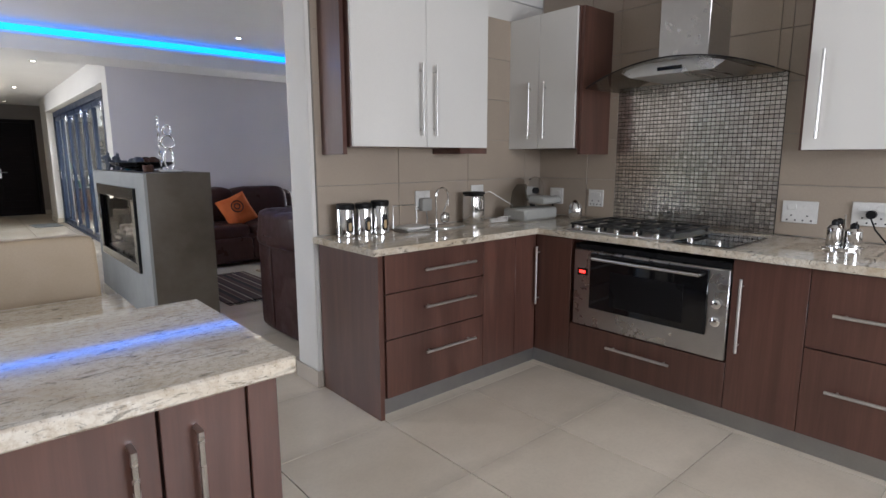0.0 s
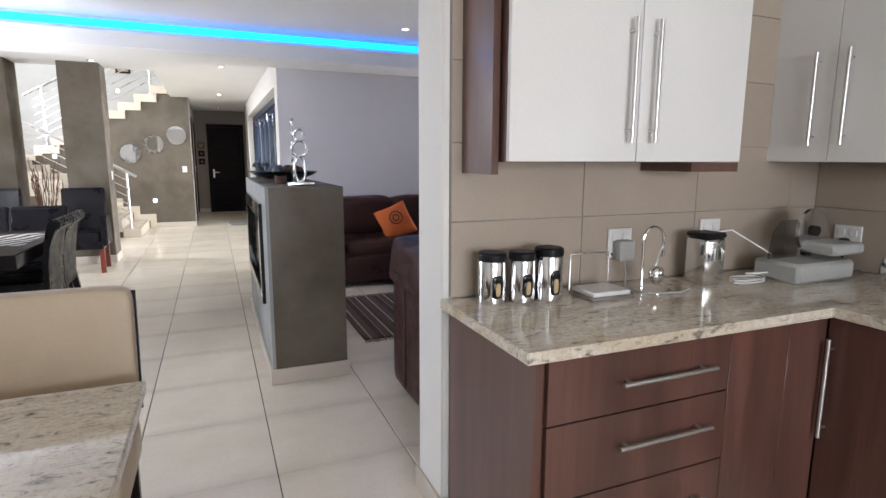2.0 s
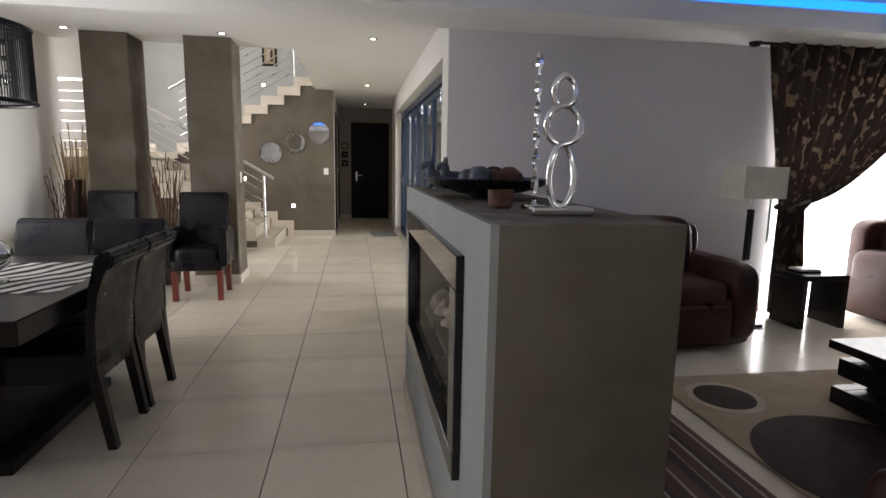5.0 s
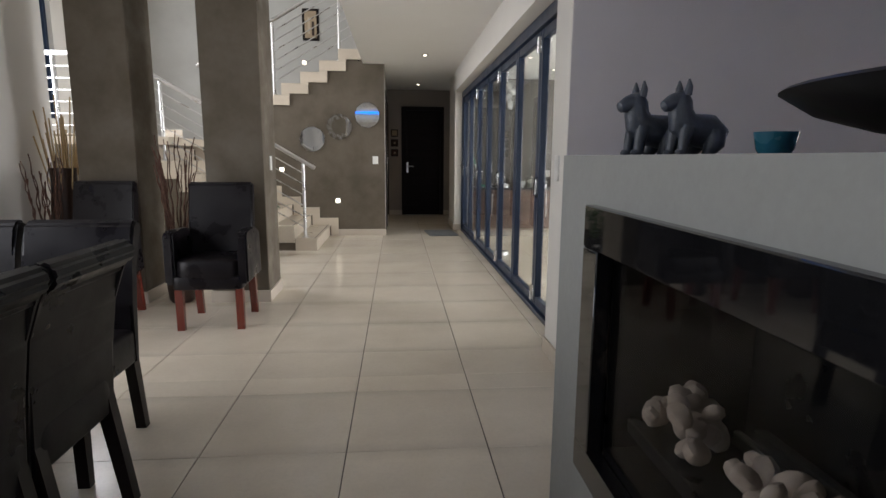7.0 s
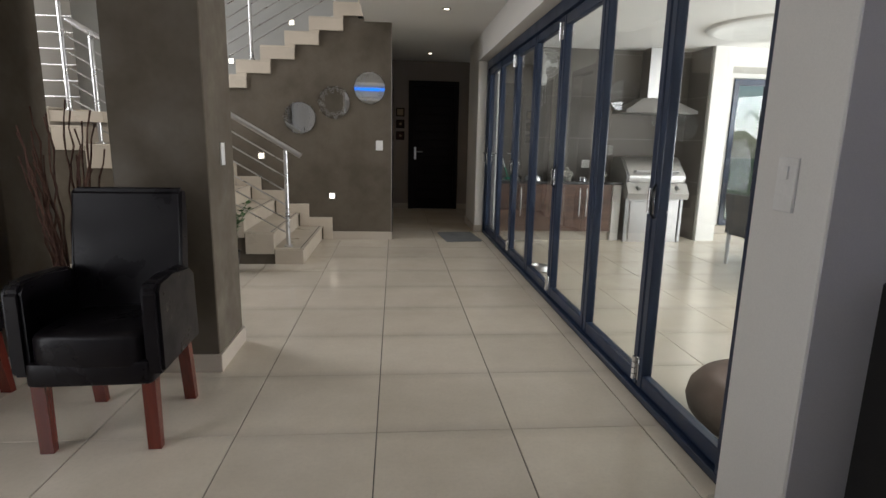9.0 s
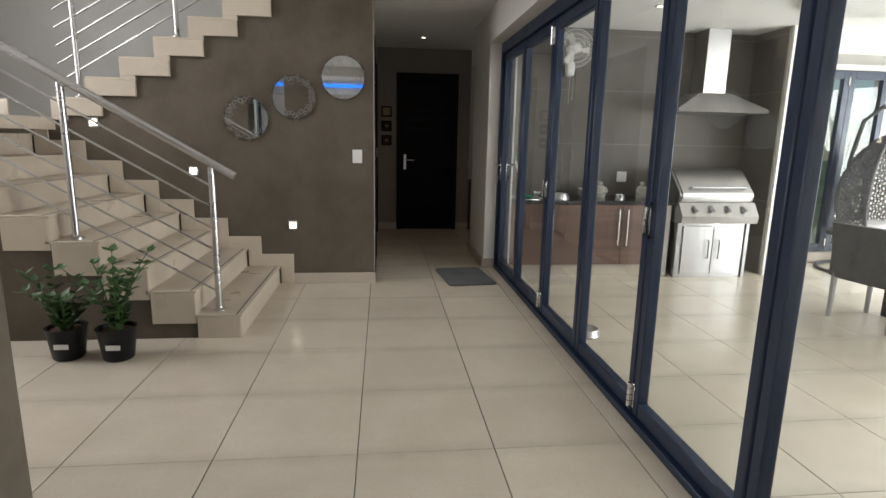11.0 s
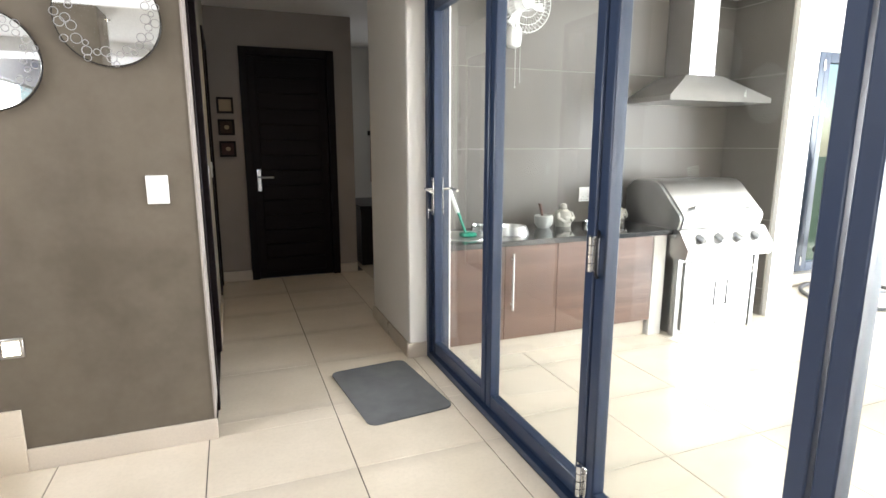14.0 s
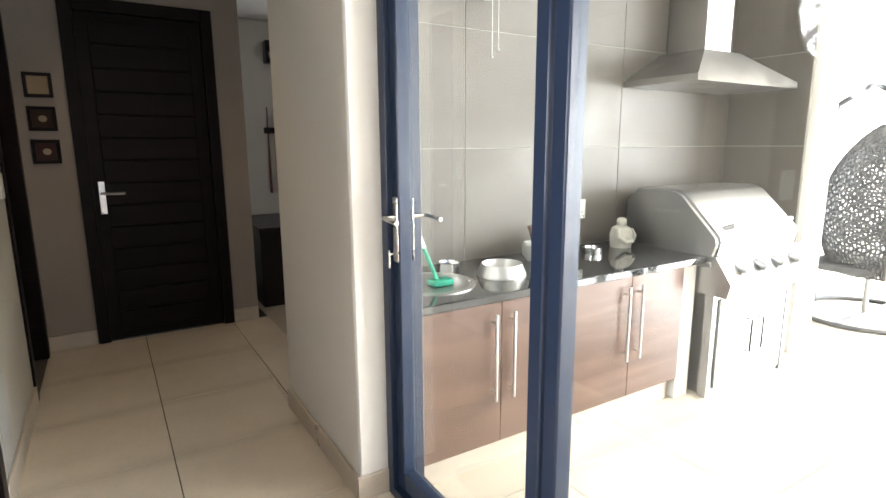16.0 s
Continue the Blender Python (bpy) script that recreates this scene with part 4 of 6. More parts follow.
wt = thing("worktop", "cream granite worktop with a polished edge", "worktop", (2.9, 2.9, .868))
bm = bmesh.new()
prism(bm, [(1.835, KY - .03), (KX - .03, KY - .03), (KX - .03, -2.39), (3.84, -2.39), (3.84, 3.27), (1.835, 3.27)], "z", .868, .903)
bmesh.ops.bevel(bm, geom=bm.edges[:], offset=.004, segments=2, affect="EDGES")
part("slab", bm, M_granite, wt, world=True)

ov = thing("oven", "built-in stainless steel oven with a dark glass door", "oven", (3.1, 1.96, .32))
part("body", B(KX + .01, 3.60, 1.505, 2.39, .35, .84), M_black, ov, world=True)
part("fascia", B(KX - .012, KX + .01, 1.505, 2.39, .352, .806, bev=.004), M_steel, ov, world=True)
part("top_strip", B(KX - .004, KX + .01, 1.505, 2.39, .809, .84, bev=.002), M_black, ov, world=True)
dr = part("door_glass", B(KX - .024, KX - .0125, 1.60, 2.275, .465, .795, bev=.004), M_blackglass, ov, "black glass oven door", world=True)
part("inner_window", B(KX - .0255, KX - .0243, 1.72, 2.14, .50, .70, bev=.0005), M_black, dr, world=True)
part("handle", TU([(KX - .024, 2.24, .768), (KX - .06, 2.24, .768), (KX - .06, 1.63, .768), (KX - .024, 1.63, .768)], .009, 10), M_chrome, dr, "steel bar handle", world=True)
for z in (.633, .544):
    bm = bmesh.new()
    tube(bm, [(KX - .012, 1.555, z), (KX - .03, 1.555, z), (KX - .034, 1.555, z)], [.026, .024, .018], 18)
    part("knob", bm, M_chrome, ov, world=True)
part("clock_display", B(KX - .0135, KX - .0121, 2.295, 2.365, .655, .695), M_blackglass, ov, world=True)
part("clock_digits", B(KX - .0150, KX - .0136, 2.31, 2.35, .667, .683), M_red, ov, "red clock digits", world=True)

# wall cabinets
WZ0, WZ1 = 1.40, 2.30
cabinet("wall_cabinet", "white gloss wall cabinet with steel bar handles", 1.945, 2.96, 2.985, 3.27, WZ0, WZ1, M_cabwood, "-y", "kitchen wall cabinets",
        [(1.945, 2.445, WZ0, WZ1), (2.445, 2.945, WZ0, WZ1)], [(2.395, 1.665, "v", .40, 0), (2.495, 1.665, "v", .40, 1)], M_white)
block("cabinet_side_panel", 1.915, 1.94, 3.04, 3.27, WZ0 - .04, WZ1, M_cabwood, "brown walnut side panel of the wall cabinet", "cabinet panel")
block("cabinet_light_pelmet", 2.72, 2.955, 3.0, 3.26, WZ0 - .035, WZ0 - .002, M_cabwood, "brown walnut underside box of the wall cabinet", "cabinet panel")
cabinet("wall_cabinet", "white gloss corner wall cabinet with steel bar handles", 3.465, 3.84, 2.69, 3.27, WZ0, WZ1, M_cabwood, "-x", "kitchen wall cabinets",
        [(2.695, 3.0, WZ0, WZ1), (3.0, 3.27, WZ0, WZ1)], [(2.935, 1.66, "v", .38, 0), (3.065, 1.66, "v", .38, 1)], M_white)
block("cabinet_side_panel", 3.50, 3.84, 2.664, 2.688, WZ0 - .04, WZ1, M_cabwood, "brown walnut side panel of the wall cabinet", "cabinet panel")
cabinet("wall_cabinet", "white gloss wall cabinet with a steel bar handle", 3.50, 3.84, 0.9, 1.40, WZ0 - .03, WZ1, M_cabwood, "-x", "kitchen wall cabinets",
        [(1.05, 1.385, WZ0 - .03, WZ1)], [(1.32, 1.63, "v", .41, 0)], M_white)

# extractor
hood = thing("extractor_hood", "curved glass and steel kitchen extractor hood", "extractor hood", (3.5, 2.1, 1.8))
part("chimney", B(3.56, 3.84, 1.895, 2.185, 1.86, 2.75, bev=.003), M_steel, hood, world=True)
bm = bmesh.new()
prism(bm, [(1.80, 1.80), (2.28, 1.80), (2.34, 1.835), (2.22, 1.868), (1.86, 1.868), (1.74, 1.835)], "x", 3.42, 3.84)
part("motor_box", bm, M_steel, hood, world=True)
bm = bmesh.new()
prev = None
for i in range(17):
    s = -1 + i / 8
    y, z = 2.02 + s * .53, 1.875 - .115 * s * s
    row = [bm.verts.new((x, y, z + dz)) for x in (3.34 + .03 * s * s, 3.83) for dz in (0, .006)]
    if prev:
        a, b = prev, row
        bm.faces.new((a[0], a[2], b[2], b[0]))
        bm.faces.new((a[1], b[1], b[3], a[3]))
        bm.faces.new((a[0], b[0], b[1], a[1]))
        bm.faces.new((a[2], a[3], b[3], b[2]))
    else:
        bm.faces.new((row[0], row[1], row[3], row[2]))
    prev = row
bm.faces.new((prev[0], prev[2], prev[3], prev[1]))
part("glass_canopy", bm, M_hoodglass, hood, "curved smoked glass canopy", world=True)
part("glass_edge", TU([(3.34 + .03 * s * s, 2.02 + s * .53, 1.878 - .115 * s * s) for s in [-1 + k / 12 for k in range(25)]], .004, 6), M_blackplastic, hood, "dark polished glass edge", world=True)
part("button_strip", B(3.412, 3.4195, 1.97, 2.11, 1.82, 1.84), M_blackglass, hood, world=True)

# island and the lower table that joins it
isl = thing("kitchen_island", "brown walnut island cabinet", "kitchen island", (0.0, 2.0, 0))
part("body", B(-1.4, .80, 1.67, 2.25, .1, .858), M_cabwood, isl, world=True)
part("end_panel", B(.80, .868, 1.625, 2.262, 0, .860, bev=.002), M_cabwood, isl, world=True)
for k in range(5):
    a = .88 - .26 - .44 * k
    f = part("cabinet_door", B(a + .003, min(a + .437, .797), 1.63, 1.669, .105, .852, bev=.002), M_cabwood, isl, world=True)
    xh = a + .437 - .05 if k % 2 else a + .07
    part("handle", TU([(xh, 1.63, .44), (xh, 1.60, .44), (xh, 1.60, .79), (xh, 1.63, .79)], .007, 8), M_steel, f, "steel bar handle", world=True)
part("kickboard", B(-1.4, .79, 1.70, 2.2, 0, .099), M_kick, isl, world=True)
it = thing("island_worktop", "thick cream granite island worktop", "worktop", (0, 2.0, .862))
bm = B(-1.45, .903, 1.588, 2.27, .862, .903, bev=.006)
part("slab", bm, M_granite, it, world=True)
tb = thing("breakfast_table", "lower cream granite breakfast table joined to the island", "table", (0.2, 2.9, 0))
part("slab", B(-1.3, .87, 2.275, 3.30, .70, .735, bev=.005), M_granite, tb, world=True)
part("support", B(-1.2, -1.1, 2.5, 3.2, 0, .698, bev=.004), M_cabwood, tb, world=True)
part("support", B(.2, .28, 2.5, 3.1, 0, .698, bev=.004), M_cabwood, tb, world=True)

# ---- kitchen details ----
def wall_pieces(parent, plane, at, u0, u1, z0, z1, pu, pz, ou, oz, material, thick=.008, gap=.003):
    """Tiles on a wall: plane 'y' faces -y, 'x' faces -x; cut to the rectangle."""
    shared = {}
    i0, i1 = math.floor((u0 - ou) / pu), math.ceil((u1 - ou) / pu)
    j0, j1 = math.floor((z0 - oz) / pz), math.ceil((z1 - oz) / pz)
    for i in range(i0, i1):
        for j in range(j0, j1):
            a0, a1 = max(u0, ou + i * pu) + gap / 2, min(u1, ou + (i + 1) * pu) - gap / 2
            b0, b1 = max(z0, oz + j * pz) + gap / 2, min(z1, oz + (j + 1) * pz) - gap / 2
            if a1 - a0 < .01 or b1 - b0 < .01:
                continue
            key = (round(a1 - a0, 4), round(b1 - b0, 4))
            if key not in shared:
                w, h = key
                bm = bmesh.new()
                if plane == "y":
                    bx(bm, -w / 2, w / 2, 0, thick, -h / 2, h / 2, bev=.0012)
                else:
                    bx(bm, 0, thick, -w / 2, w / 2, -h / 2, h / 2, bev=.0012)
                shared[key] = mesh(bm, "tile", material, False)
            ob = new("tile", shared[key])
            c, z = (a0 + a1) / 2, (b0 + b1) / 2
            ob.location = (c, at, z) if plane == "y" else (at, c, z)
            ob.parent = parent


block("backsplash_north", 1.875, 3.84, 3.274, 3.285, .905, 2.3, M_palegrout, "thin grout bed under beige wall tiles")
block("backsplash_east", 3.840, 3.85, -2.39, 3.274, .905, 2.75, M_palegrout, "thin grout bed under beige wall tiles")
bs_n, bs_e = bpy.data.objects["backsplash_north"], bpy.data.objects["backsplash_east"]

panel = thing("mosaic_splashback", "small square brushed steel mosaic splashback", "splashback", (3.834, 2.08, .905))
part("backing", B(3.8345, 3.838, 1.57, 2.60, .905, 1.80), M_grout, panel, "dark grout", world=True)
mo = bmesh.new()
rnd = random.Random(4)
for i in range(39):
    for j in range(36):
        y, z = 1.573 + i * .0263, .908 + j * .0248
        t = [rnd.uniform(-.0004, .0004) for _ in range(4)]
        q = [(3.830 + t[0], y, z), (3.830 + t[1], y + .0236, z), (3.830 + t[2], y + .0236, z + .0205), (3.830 + t[3], y, z + .0205)]
        f = [mo.verts.new(c) for c in q]
        k = [mo.verts.new((3.8345, c[1], c[2])) for c in q]
        mo.faces.new(f)
        for e in range(4):
            mo.faces.new((f[e], f[(e + 1) % 4], k[(e + 1) % 4], k[e]))
M_mosaic, nt, b = base("steel_mosaic", 0.22, 1.0)
gi = nt.nodes.new("ShaderNodeNewGeometry")
nt.links.new(ramp(nt, gi.outputs["Random Per Island"], (0.0, (0.44, 0.41, 0.37)), (1.0, (0.68, 0.645, 0.59))), b.inputs["Base Color"])
tagged(part("mosaic_tiles", mo, M_mosaic, panel, "brushed steel mosaic tiles", world=True), kind="stuff")


def socket(at, face, w=.12, h=.12, holes=2, name="wall_socket", label="white double wall socket"):
    s = thing(name, label, "socket" if "socket" in name else "switch", at)
    x, y, z = at

    def slab(u0, u1, z0, z1, d0, d1, bev=.002):
        if face == "-y":
            return B(x + u0, x + u1, y - d1, y - d0, z + z0, z + z1, bev=bev)
        if face == "-x":
            return B(x - d1, x - d0, y + u0, y + u1, z + z0, z + z1, bev=bev)
        return B(x + d0, x + d1, y + u0, y + u1, z + z0, z + z1, bev=bev)
    part("plate", slab(-w / 2, w / 2, -h / 2, h / 2, 0, .010), M_plastic, s, world=True)
    for k in range(holes):
        c = (k - (holes - 1) / 2) * w * .45
        part("rocker", slab(c - w * .13, c + w * .13, h * .1, h * .34, .0102, .014, .0015), M_plastic, s, world=True)
        if "socket" in name:
            for du, dz in ((0, -.02), (-.014, -.045), (.014, -.045)):
                part("pin_hole", slab(c + du * w / .12 - .004, c + du * w / .12 + .004, dz * h / .12 - .004, dz * h / .12 + .004, .0102, .0108, 0), M_blackplastic, s, world=True)
    return s


socket((2.63, 3.265, 1.07), "-y")
socket((3.13, 3.265, 1.09), "-y")
socket((3.829, 3.09, 1.05), "-x")
socket((3.829, 2.74, 1.05), "-x")
socket((3.829, 1.45, 1.04), "-x", .17, .12, 2)
socket((3.829, 1.13, 1.05), "-x", .17, .12, 2)
socket((0.57, 14.02, 1.18), "-y", .085, .12, 1, "light_switch", "white single light switch")
socket((-0.185, 10.22, 1.17), "+x", .06, .12, 1, "light_switch", "white single light switch on the pillar")
socket((1.848, 8.52, 1.17), "-x", .075, .15, 1, "light_switch", "white single light switch on the wall end")
socket((0.718, 15.43, 1.165), "+x", .08, .12, 1, "light_switch", "white corridor light switch")
socket((0.718, 16.22, 1.165), "+x", .08, .12, 1, "light_switch", "white corridor light switch")
socket((3.66, YP - .002, .95), "-y", .12, .12, 2)

WTZ = .9035
for x, y, r, h in ((1.985, 3.155, .050, .185), (2.095, 3.135, .048, .185), (2.20, 3.125, .052, .195)):
    c = thing("storage_canister", "steel kitchen canister with a black lid and a window", "canister", (x, y, WTZ), "kitchen canisters")
    part("body", LA([(r * .9, 0), (r, .004), (r, h - .035), (r * .97, h - .03)], (0, 0, 0), 32), M_chrome, c)
    part("lid", LA([(r * .99, h - .03), (r * 1.02, h - .026), (r * 1.02, h - .006), (r * .9, h)], (0, 0, 0), 32), M_blackplastic, c, "black lid")
    part("window", PF(-.022, .018, -r - .004, -r + .02, .025, h - .075, e=.5), M_blackglass, c, "dark oval window")
    part("label_mark", PF(-.012, .008, -r - .0065, -r + .004, .035, h * .45, e=.6), M_bamboo, c)
nap = thing("napkin_holder", "wire napkin holder with white napkins", "napkin holder", (2.42, 3.12, WTZ))
part("napkin", B(-.085, .085, -.085, .05, .012, .03, bev=.004), M_plastic, nap, "white paper napkins")
part("tray", B(-.095, .095, -.095, .06, 0, .011, bev=.003), M_steel, nap)
bm = bmesh.new()
tube(bm, [(-.09, .055, .012), (-.09, .055, .15), (.09, .055, .15), (.09, .055, .012)], .0035, 8)
part("back_wire", bm, M_steel, nap)
bm = bmesh.new()
bx(bm, 2.59, 2.67, 3.205, 3.254, 1.0, 1.085, bev=.012, seg=2)
tube(bm, [(2.63, 3.22, 1.0), (2.62, 3.20, .95), (2.585, 3.16, WTZ + .006), (2.56, 3.05, WTZ + .005), (2.72, 3.01, WTZ + .005), (2.80, 3.04, WTZ + .005)], .0035, 6)
solo("grey_adaptor", bm, M_pale, "grey plug adaptor and cord in the wall socket", "plug")
mug = thing("utensil_stand", "looped chrome utensil stand", "utensil stand", (2.66, 3.10, WTZ))
part("foot", LA([(.075, 0), (.075, .006), (.02, .012)], (0, 0, 0), 28), M_chrome, mug)
part("hoop", TU([(.05 * math.cos(a), 0, .20 + .05 * math.sin(a)) if 0 <= a <= math.pi else (0, 0, 0) for a in [k * math.pi / 14 for k in range(15)]], .005, 8), M_chrome, mug)
part("stem", TU([(-.05, 0, .20), (-.048, 0, .008)], .005, 8), M_chrome, mug)
part("stem", TU([(.05, 0, .20), (.05, 0, .13)], .005, 8), M_chrome, mug)
part("ladle", PF(-.03, .03, -.05, .0, .03, .10, e=.8), M_chrome, mug)
part("ladle_handle", TU([(-.01, -.02, .09), (.045, -.01, .19)], .004, 8), M_chrome, mug)
# Stands for a dark brown glass jar; body drawn square in chrome.
cof = thing("steel_canister", "dark glass jar with a black clip lid, drawn as a square steel canister", "canister", (2.97, 3.13, WTZ))
part("body", B(-.055, .055, -.055, .055, 0, .19, bev=.014, seg=3), M_chrome, cof)
part("lid", B(-.057, .057, -.057, .057, .19, .212, bev=.008), M_blackplastic, cof, "black lid")
part("clip", TU([(0, -.058, .17), (.02, -.066, .15), (.02, -.066, .10), (-.02, -.066, .10), (-.02, -.066, .15), (0, -.058, .17)], .003, 6), M_steel, cof)
bm = bmesh.new()
tube(bm, [(3.13 + .09 * math.cos(a) + .01 * math.sin(3 * a), 3.05 + .05 * math.sin(a), WTZ + .004 + .0006 * k) for k, a in enumerate([k * math.tau / 18 for k in range(40)])] + [(3.29, 3.06, WTZ + .03), (3.33, 3.10, WTZ + .10), (3.20, 3.2, WTZ + .2), (3.14, 3.245, 1.09)], .0035, 6)
solo("white_cable", bm, M_plastic, "coiled white charger cable on the worktop", "cable")
sl = thing("food_slicer", "grey electric food slicer with a round blade", "food slicer", (3.47, 3.02, WTZ))
part("base", B(-.20, .16, -.09, .12, 0, .085, bev=.014), M_pale, sl)
part("carriage", B(-.02, .18, -.11, .05, .11, .16, bev=.012), M_pale, sl)
part("blade", TU([(.05, .03, .20), (.05, .045, .20)], .10, 36), M_chrome, sl)
part("blade_hub", TU([(.05, .015, .20), (.05, .03, .20)], .022, 16), M_blackplastic, sl)
part("plate", PR([(-.19, .085), (-.02, .085), (.0, .25), (-.12, .25), (-.17, .20)], "y", .05, .062), M_hoodglass, sl, "smoked plastic guard")
part("knob_post", TU([(.06, .06, .075), (.06, .07, .12)], .02, 12), M_blackplastic, sl)
bm = bmesh.new()
tube(bm, [(3.63, 3.05, WTZ + .01), (3.68, 3.0, WTZ + .02), (3.72, 3.05, WTZ + .10), (3.80, 3.09, 1.03)], .005, 8)
tube(bm, [(3.815, 3.09, 1.03), (3.78, 3.09, 1.03)], .022, 12)
solo("black_plug", bm, M_blackplastic, "black plug and cord in the wall socket", "plug")
egg = thing("steel_shaker", "egg-shaped steel shaker on the worktop", "shaker", (3.66, 2.80, WTZ))
part("body", LA([(.03, 0), (.045, .02), (.05, .06), (.042, .10), (.022, .13), (.004, .142)], (0, 0, 0), 28), M_chrome, egg)

hob = thing("gas_hob", "black and steel gas hob with cast iron grids", "hob", (3.42, 2.1, WTZ))
part("plate", B(3.14, 3.66, 1.83, 2.50, WTZ, WTZ + .008, bev=.003), M_steel, hob, world=True)
for y in (1.94, 2.165, 2.39):
    bm = bmesh.new()
    for x in (3.18, 3.40, 3.62):
        bx(bm, x - .006, x + .006, y - .10, y + .10, WTZ + .032, WTZ + .044, bev=.002)
    for dy in (-.095, 0, .095):
        bx(bm, 3.18, 3.62, y + dy - .005, y + dy + .005, WTZ + .032, WTZ + .044, bev=.002)
    for x in (3.19, 3.61):
        for dy in (-.09, .09):
            bx(bm, x - .006, x + .006, y + dy - .006, y + dy + .006, WTZ + .008, WTZ + .032)
    part("pan_grid", bm, M_iron, hob, "black cast iron grid", world=True)
    for x in (3.29, 3.51):
        part("burner", LA([(.045, .008), (.045, .02), (.034, .024), (.034, .03), (.02, .032)], (x, y, WTZ), 20), M_iron, hob, world=True)
for k in range(5):
    part("knob", LA([(.017, .008), (.016, .03), (.012, .033)], (3.155, 1.92 + k * .12, WTZ), 14), M_chrome, hob, world=True)
hob2 = thing("ceramic_hob", "narrow black glass ceramic hob", "hob", (3.38, 1.66, WTZ))
part("glass", B(3.12, 3.62, 1.53, 1.815, WTZ, WTZ + .006, bev=.002), M_blackglass, hob2, world=True)
for k in range(2):
    part("knob", LA([(.016, .006), (.015, .026), (.011, .03)], (3.16, 1.60 + k * .14, WTZ), 14), M_chrome, hob2, world=True)
cs = thing("cruet_set", "steel condiment set on a round stand", "cruet set", (3.55, 1.18, WTZ))
part("stand", LA([(.085, 0), (.085, .008), (.07, .012)], (0, 0, 0), 28), M_chrome, cs)
for dx, dy, r, h in ((-.035, .03, .032, .10), (.035, .03, .032, .10), (-.0, -.04, .036, .085)):
    bm = bmesh.new()
    lathe(bm, [(r * .9, .012), (r, .02), (r, h), (r * .7, h + .012)], (dx, dy, 0), 20)
    jar = part("jar", bm, M_chrome, cs)
    part("stopper", LA([(r * .5, h + .012), (r * .5, h + .03), (r * .2, h + .04)], (dx, dy, 0), 16), M_blackplastic, jar)
part("post", TU([(0, 0, .01), (0, 0, .16)], .005, 8), M_chrome, cs)
bm = bmesh.new()
tube(bm, [(3.822, 1.13, 1.05), (3.79, 1.13, 1.05)], .022, 12)
tube(bm, [(3.79, 1.13, 1.04), (3.76, 1.10, .98), (3.72, 1.04, .92), (3.66, .95, WTZ + .004), (3.5, .8, WTZ + .004)], .004, 8)
solo("black_plug", bm, M_blackplastic, "black plug and cord in the wall socket", "plug")

bc = thing("bar_chair", "cream leather chair with dark piping at the breakfast table", "chair", (.59, 3.46, 0))
bm = PF(-.235, .235, -.04, .04, .55, .99, e=.18)
for v in bm.verts:
    v.co.y += .12 * (v.co.z - .5)
part("backrest", bm, M_cream_leather, bc)
bm = bmesh.new()
for s in (-1, 1):
    tube(bm, [(s * .232, .045 + .12 * (z - .5), z) for z in (.56, .7, .85, .965)], .008, 8)
part("piping", bm, M_blackplastic, bc, "dark edge piping")
part("seam", TU([(0.0, -.036 + .12 * (z - .5), z) for z in (.60, .75, .93)], .003, 6), M_cream_leather, bc)
part("seat", PF(-.235, .235, -.43, .06, .42, .56, e=.25), M_cream_leather, bc)
for x in (-.19, .19):
    for y in (-.38, .03):
        part("leg", B(x - .02, x + .02, y - .02, y + .02, 0, .43, bev=.004), M_darkwood, bc)

# ---- lounge ----
def sofa(at, turn, width, label, seats):
    s = thing("sofa" if seats > 1 else "recliner", label, "sofa" if seats > 1 else "armchair", (0, 0, 0))
    w = width / 2
    a = .24
    part("base", PF(-w, w, -.90, 0, .03, .40, e=.14), M_brown, s)
    for sx in (-1, 1):
        x0, x1 = sorted((sx * w, sx * (w - a)))
        part("armrest", PF(x0, x1, -.94, -.08, .05, .66, e=.35, sag=.012), M_brown, s)
    inner = 2 * (w - a)
    for k in range(seats):
        x0 = -w + a + inner * k / seats
        x1 = x0 + inner / seats
        part("seat_cushion", PF(x0 - .01, x1 + .01, -.93, -.20, .30, .52, e=.32, sag=.012), M_brown, s)
        part("footrest", PF(x0, x1, -.96, -.86, .06, .36, e=.3, sag=.008), M_brown, s)
        bm = PF(x0 - .03, x1 + .03, -.38, -.06, .46, .96, e=.4, sag=.02)
        part("back_cushion", bm, M_brown, s)
    if seats > 1:
        part("back", PF(-w + .04, w - .04, -.20, .0, .05, .92, e=.22, sag=.008), M_brown, s)
    else:
        part("back", PF(-w + .02, w - .02, -.22, .0, .03, .78, e=.12, sag=.006), M_brown, s)
        for sx in (-1, 1):
            x0, x1 = sorted((sx * (w - .03), sx * (w - .25)))
            part("wing", PF(x0, x1, -.30, .012, .04, .80, e=.16, sag=.006), M_brown, s)
        part("head_cushion", PF(-w + .10, w - .10, -.44, .085, .70, .975, e=.3, sag=.022), M_brown, s, "puffed overhanging head cushion")
        part("piping", TU([(-w + .14, .062, .80), (-w + .3, .078, .785), (0, .082, .79), (w - .3, .078, .785), (w - .14, .062, .80)], .004, 6), M_leather, s, "dark stitched seam")
    s.matrix_basis = pose(*at, 0, 0, turn)
    return s


sofa((3.12, 8.24, 0), 0, 1.95, "dark brown leather two-seat recliner sofa against the wall", 2)
sofa((2.08, 4.12, 0), 90, 1.02, "dark brown leather recliner seen from behind", 1)
sofa((6.58, 8.24, 0), 0, 1.8, "brown leather sofa beside the bright window", 2)


